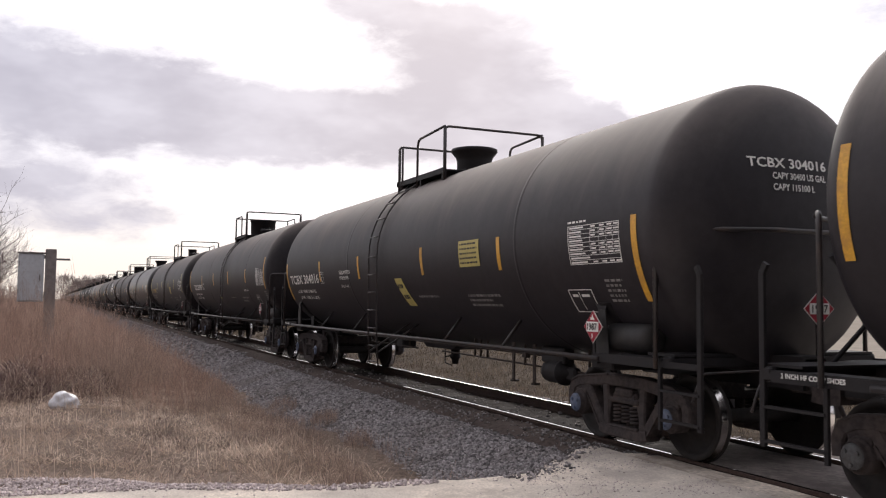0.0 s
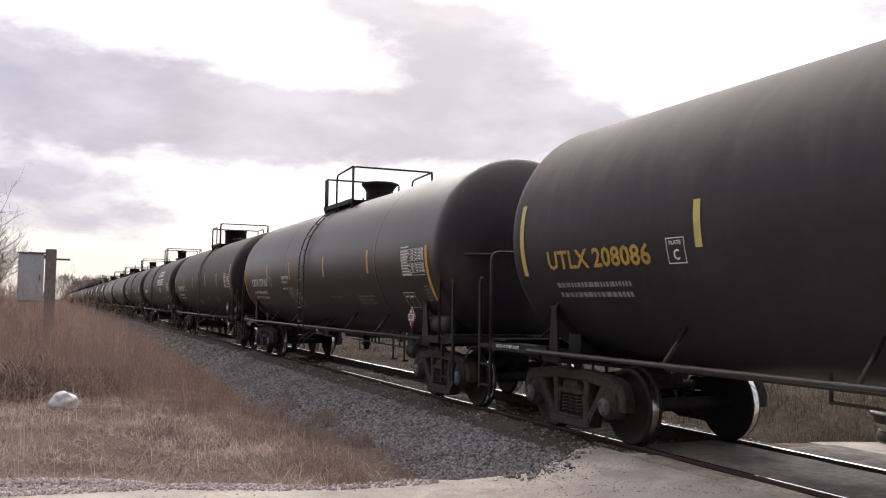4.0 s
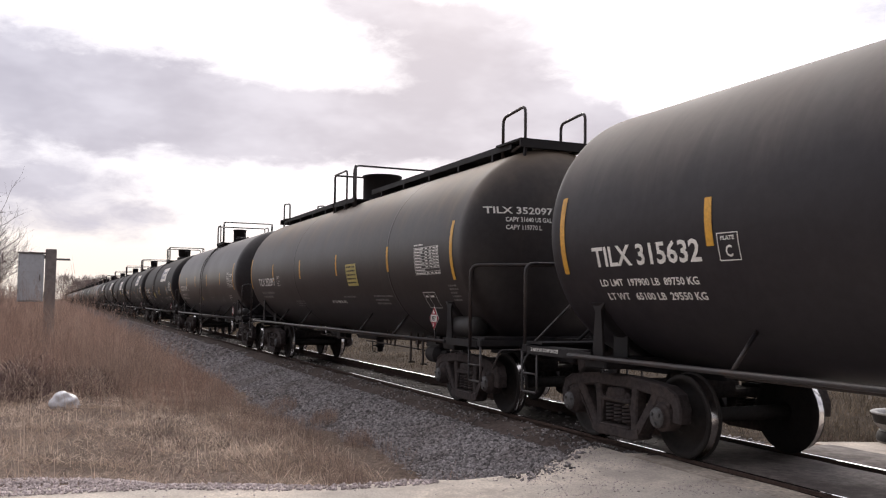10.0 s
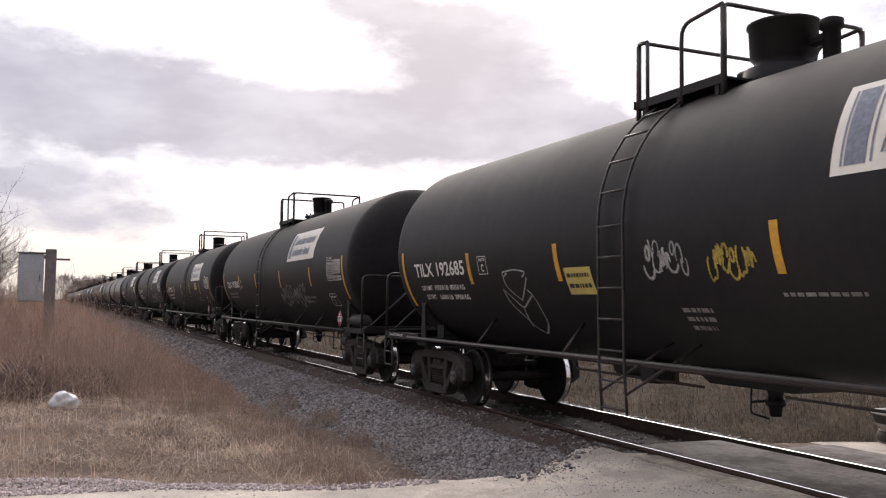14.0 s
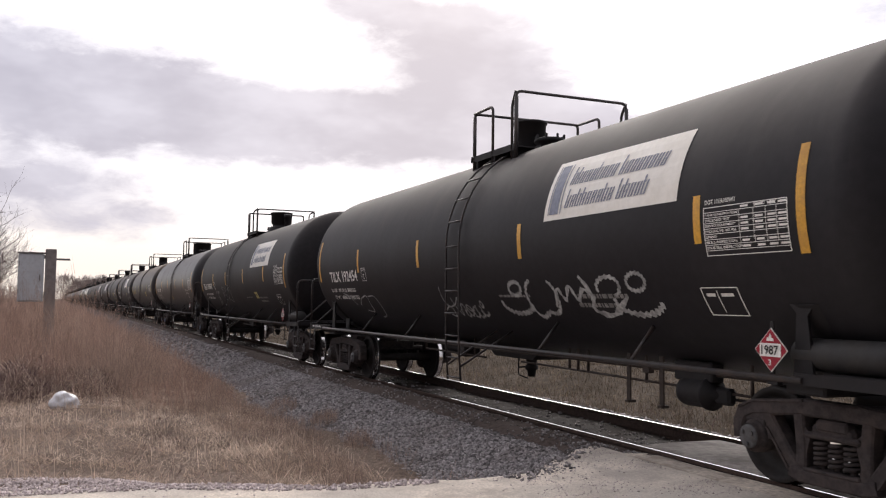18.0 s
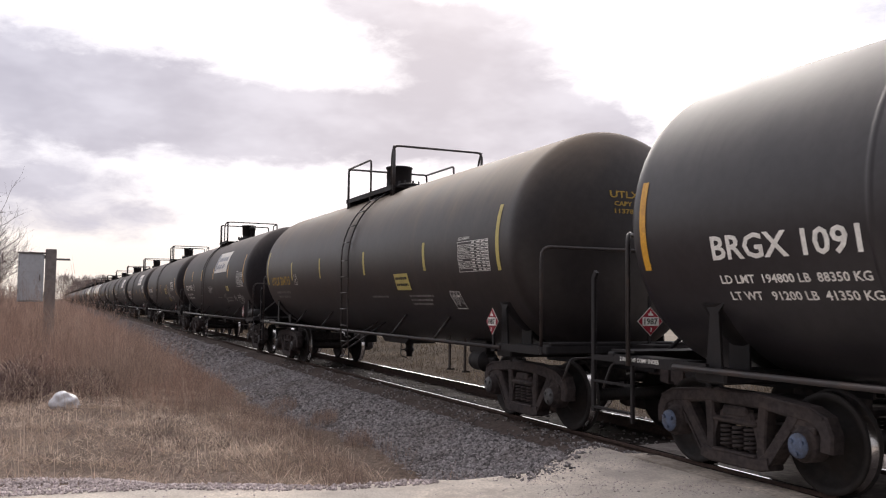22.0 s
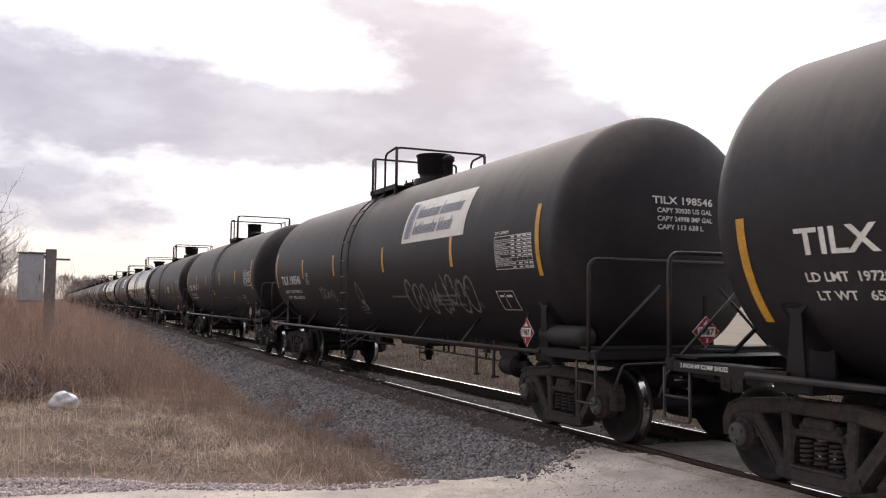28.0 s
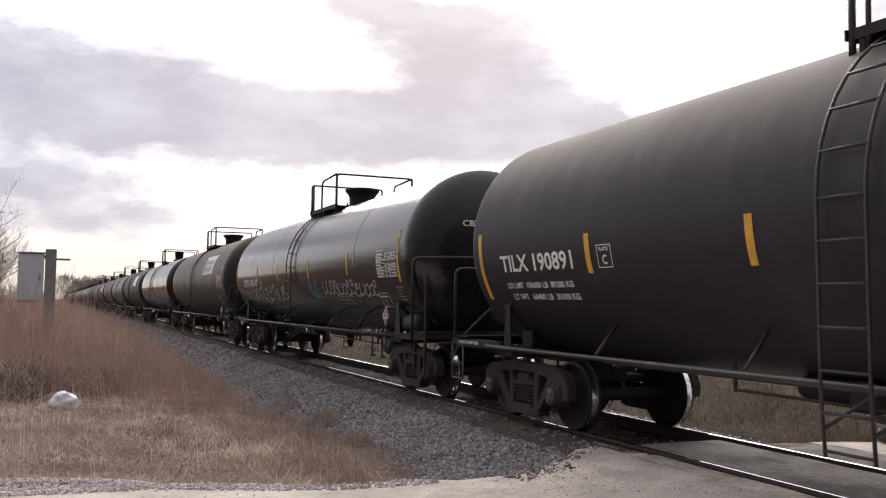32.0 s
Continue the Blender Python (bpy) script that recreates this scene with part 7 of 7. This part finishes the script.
blades("grass_stalks", "straw", p, r.uniform(0.45, 0.95, len(p)), r.uniform(0.003, 0.006, len(p)), 0.4, "single pale dry stalks before the weeds", "grass", 90)

# far side of the track
sheet("grass_bank", "bank_earth", spaced(((-400, -100, 30), (-100, -30, 3), (-30, -8.9, 0.5))), spaced(((10.0, 18, 0.4), (18, 26, 2))), lambda x, y: ground_z(x, y) + 0.02, "dark earth of the grassy bank beyond the track", "ground")
p, r = scatter(31, 60000, -70, -8.3, 9.9, 15.5, lambda x, y: verge_z(x, y), 1.5)
p = p[p[:, 1] > 10.1 + 0.25 * np.sin(p[:, 0] * 2.1)]
blades("bank_grass", "bank", p, (0.08 + 0.24 * r.rand(len(p)) * np.clip((p[:, 1] - 9.8) / 1.5, 0.2, 1)) * (1 + 0.5 * tuft_noise(p, 0.8, 0.8, 61.0)), r.uniform(0.005, 0.015, len(p)), 1.6, "dry grass on the bank beyond the track", "grass", 31)
p, r = scatter(32, 3500, -55, -8.5, 10.2, 11.8, lambda x, y: verge_z(x, y), 1.3)
p = p[tuft_noise(p, 0.7, 1.2, 51.0) + r.uniform(-0.4, 0.3, len(p)) > 0]
bushy("bank_weeds", "bramble", p, r.uniform(0.08, 0.3, len(p)), r.uniform(0.003, 0.007, len(p)), 0.7, 5, "russet weeds on the bank beyond the track", "weeds", 32)
p, r = scatter(33, 14000, -260, -60, 10.2, 26, lambda x, y: verge_z(x, y), 1.5)
blades("bank_grass", "bank", p, r.uniform(0.2, 0.5, len(p)), r.uniform(0.03, 0.08, len(p)), 0.6, "dry grass along the far side of the track", "grass", 33)


# ---------------------------------------------------------------- trees
def branch(f, rng, start, way, length, radius, level, depth):
    pts = [Vector(start)]
    d = Vector(way).normalized()
    n = 4 if level < 2 else 3
    for i in range(n):
        d = (d + Vector((rng.uniform(-1, 1), rng.uniform(-1, 1), rng.uniform(-0.4, 0.8))) * 0.18).normalized()
        pts.append(pts[-1] + d * length / n)
    f.tube(pts, [radius * (1 - 0.7 * i / n) for i in range(n + 1)], 5 if level < 2 else 3, False)
    if level >= depth:
        return
    for i in range((5, 6, 5, 4)[level]):
        t = rng.uniform(0.3, 1.0)
        k = min(n - 1, int(t * n))
        p = pts[k].lerp(pts[k + 1], t * n - k)
        side = Vector((rng.uniform(-1, 1), rng.uniform(-1, 1), rng.uniform(-0.1, 0.9))).normalized()
        branch(f, rng, p, d * 0.55 + side * 0.8, length * rng.uniform(0.45, 0.7), radius * 0.5, level + 1, depth)


def bare_tree(x, y, height, seed, depth=4, label="bare leafless tree with fine grey-brown twigs"):
    rng = random.Random(seed)
    tree = thing("bare_tree", label, "tree", "bare trees beside the line", at=(x, y, ground_z(x, y) - 0.1))
    f = Form()
    f.tube([(0, 0, 0), (0.05, 0.02, height * 0.18), (0.0, 0.08, height * 0.4)], [height * 0.022, height * 0.017, height * 0.011], 8)
    part("trunk", f.mesh("trunk", "bark"), tree)
    f = Form()
    for i in range(7):
        a = i * 2.4 + rng.uniform(-0.4, 0.4)
        branch(f, rng, (0, 0.04, height * rng.uniform(0.15, 0.4)), (math.cos(a), math.sin(a), rng.uniform(0.6, 1.6)), height * rng.uniform(0.34, 0.5), height * 0.007, 1, depth)
    part("crown", f.mesh("crown", "bark_twig"), tree)
    return tree


bare_tree(-43, -4.75, 6.6, 2)
bare_tree(-47, -4.55, 6.0, 21)
bare_tree(-40, -5.0, 7.4, 5)
bare_tree(-56, -4.6, 5.8, 8)
bare_tree(-45, -3.7, 4.8, 24)
bare_tree(-50, -3.6, 4.6, 27)
for q, (x, y, h) in enumerate(((-36, -3.3, 2.6), (-41, -3.2, 3.0), (-46, -3.0, 2.8), (-38, -4.0, 3.4), (-52, -3.2, 3.0), (-60, -3.6, 3.6), (-34, -3.6, 2.2))):
    bare_tree(x, y, h, 30 + q, 3, "low bare purple-brown shrub among the weeds")


def far_woods(name, seed, count, line, height, spread, label):
    """A distant belt of bare trees: fine upright twig fans over thin trunks."""
    r = np.random.RandomState(seed)
    (xa, ya), (xb, yb) = line
    places, hs, ws = [], [], []
    for i in range(count):
        t = r.rand()
        cx, cy = xa + (xb - xa) * t + r.normal(0, spread), ya + (yb - ya) * t + r.normal(0, spread)
        h = height * r.uniform(0.55, 1.05)
        n = 380
        a, q = r.uniform(0, 6.28, n), r.rand(n) ** 0.6
        rad = h * 0.33 * np.sqrt(np.clip(1 - (2 * q - 1.05) ** 2, 0.02, 1)) * r.rand(n) ** 0.5
        places.append(np.stack((cx + rad * np.cos(a), cy + rad * np.sin(a), -1 + h * (0.12 + 0.7 * q)), -1))
        hs.append(h * r.uniform(0.08, 0.22, n))
        ws.append(h * r.uniform(0.004, 0.011, n))
        places.append(np.array([[cx, cy, -1.2]]))
        hs.append(np.array([h * 0.8]))
        ws.append(np.array([h * 0.03]))
    return blades(name, "twigs", np.concatenate(places), np.concatenate(hs), np.concatenate(ws), 0.9, label, "woods", seed, 0.2)


far_woods("far_woods", 41, 120, ((-540, 12), (-640, 62)), 18, 7, "distant belt of bare brown trees by the line")
far_woods("far_woods", 42, 25, ((-520, -30), (-600, -4)), 10, 5, "distant low bare trees beyond the weeds")
far_woods("far_woods", 43, 240, ((-620, 300), (-60, 620)), 9, 8, "distant tree belt across the pale field")

# ---------------------------------------------------------------- distant road across the field
sheet("far_road", "barrier", spaced(((-204, -198, 3),)), spaced(((120, 420, 30),)), lambda x, y: -0.45, "pale straight road across the field", "road")
f = Form()
for i in range(60):
    f.box(-197.6, -197.4, 120 + i * 5, 120.2 + i * 5, -1.0, 0.1)
f.box(-197.65, -197.6, 120, 415, -0.05, 0.05)
thing("fence", "thin wire fence along the distant road", "fence", kind="stuff", data=f.mesh("fence", "post"))

# ---------------------------------------------------------------- cabinet on its post
box = thing("relay_cabinet", "pale grey metal line-side cabinet on a post", "cabinet", at=(-30.0, -0.72, 0))
f = Form().box(-0.20, 0.20, -0.36, 0.36, 1.56, 3.05, 0.015)
part("cabinet_body", f.mesh("cabinet_body", "cabinet"), box)
part("cabinet_door", Form().box(0.203, 0.222, -0.33, 0.33, 1.60, 3.01, 0.006).mesh("cabinet_door", "cabinet"), box)
part("cabinet_roof", Form().box(-0.24, 0.25, -0.40, 0.40, 3.05, 3.085, 0.01).mesh("cabinet_roof", "post"), box)
part("hinge", Form().box(0.215, 0.235, -0.345, -0.325, 1.8, 1.95).box(0.215, 0.235, -0.345, -0.325, 2.65, 2.8).mesh("hinge", "post"), box)
part("latch", Form().box(0.222, 0.245, 0.24, 0.27, 2.2, 2.4).mesh("latch", "post"), box)
part("mounting_bracket", Form().box(-0.05, 0.05, 0.36, 0.42, 2.9, 2.98).box(-0.05, 0.05, 0.36, 0.42, 1.7, 1.78).mesh("mounting_bracket", "post"), box)
mast = thing("line_post", "weathered grey square post with a short cross arm", "post", at=(-30.0, -0.17, 0))
part("post_shaft", Form().box(-0.14, 0.14, -0.16, 0.16, -0.5, 3.20, 0.02).mesh("post_shaft", "post"), mast)
part("cross_arm", Form().box(-0.03, 0.03, 0.16, 0.55, 2.86, 2.92).mesh("cross_arm", "post"), mast)
part("post_clamp", Form().lathe([(0.06, -0.28), (0.07, -0.25), (0.06, -0.16)], "y", (0.05, 0, 2.95), 10).mesh("post_clamp", "post"), mast)


# ---------------------------------------------------------------- litter and the painted tyre planter
def bag_mesh():
    bm = bmesh.new()
    bmesh.ops.create_icosphere(bm, subdivisions=4, radius=1.0)
    for v in bm.verts:
        q = v.co.copy()
        n = noise.noise(q * 1.8) * 0.28 + noise.noise(q * 5.0) * 0.10 + abs(noise.noise(q * 9.0)) * 0.05
        v.co = q * (1 + n)
        v.co.x *= 0.22
        v.co.y *= 0.22
        v.co.z = max(-0.45, v.co.z) * 0.20 + 0.05
    for f in bm.faces:
        f.smooth = True
    m = bpy.data.meshes.new("plastic_bag")
    bm.to_mesh(m)
    bm.free()
    m.materials.append(MAT["bag"])
    return m


thing("plastic_bag", "crumpled white plastic bag lying in dry grass", "bag", at=(-16.5, 0.20, ground_z(-16.5, 0.20) + 0.03), data=bag_mesh())
pot = thing("tyre_planter", "round planter of stacked tyres with white bands", "planter", at=(-8.35, 10.55, -0.16))
part("planter_body", Form().lathe([(0.30, 0.0), (0.40, 0.02), (0.44, 0.09), (0.42, 0.17), (0.37, 0.21), (0.43, 0.25), (0.47, 0.33), (0.48, 0.38), (0.50, 0.42)], "z", (0, 0, 0), 40).mesh("planter_body", "rubber"), pot)
part("planter_rim", Form().lathe([(0.50, 0.42), (0.51, 0.435), (0.49, 0.45), (0.43, 0.44), (0.40, 0.40), (0.39, 0.34)], "z", (0, 0, 0), 40).mesh("planter_rim", "concrete"), pot, "worn white rim")
part("planter_soil", Form().lathe([(0.40, 0.37), (0.2, 0.39), (0.001, 0.385)], "z", (0, 0, 0), 24).mesh("planter_soil", "soil"), pot)
part("white_band", Form().lathe([(0.405, 0.195), (0.376, 0.212), (0.434, 0.252), (0.462, 0.30)], "z", (0, 0, 0), 40).mesh("white_band", "concrete"), pot, "painted white band")
part("white_band", Form().lathe([(0.345, 0.005), (0.405, 0.021), (0.435, 0.065)], "z", (0, 0, 0), 40).mesh("white_band", "concrete"), pot, "painted white band")


# ---------------------------------------------------------------- what moves
def motions():
    for car in TRAIN:
        x = car["start"]
        walk(car, [(t, pose(x + SPEED * t, TRACK_Y, 0)) for t in (0.0, 8.0, 16.0, 24.0, 32.0)])
    turn = math.degrees(SPEED / 0.459) / FPS
    for side, wheels in WHEELSETS.items():
        walk(wheels[0], [(i / FPS, pose(side * 0.889, 0, 0.457, 0, turn * i, 0)) for i in range(32 * FPS + 1)])
        keys = wheels[0].animation_data
        for w in wheels[1:]:
            w.rotation_mode = "QUATERNION"
            w.animation_data_create()
            w.animation_data.action = keys.action
            w.animation_data.action_slot = keys.action_slot


motions()
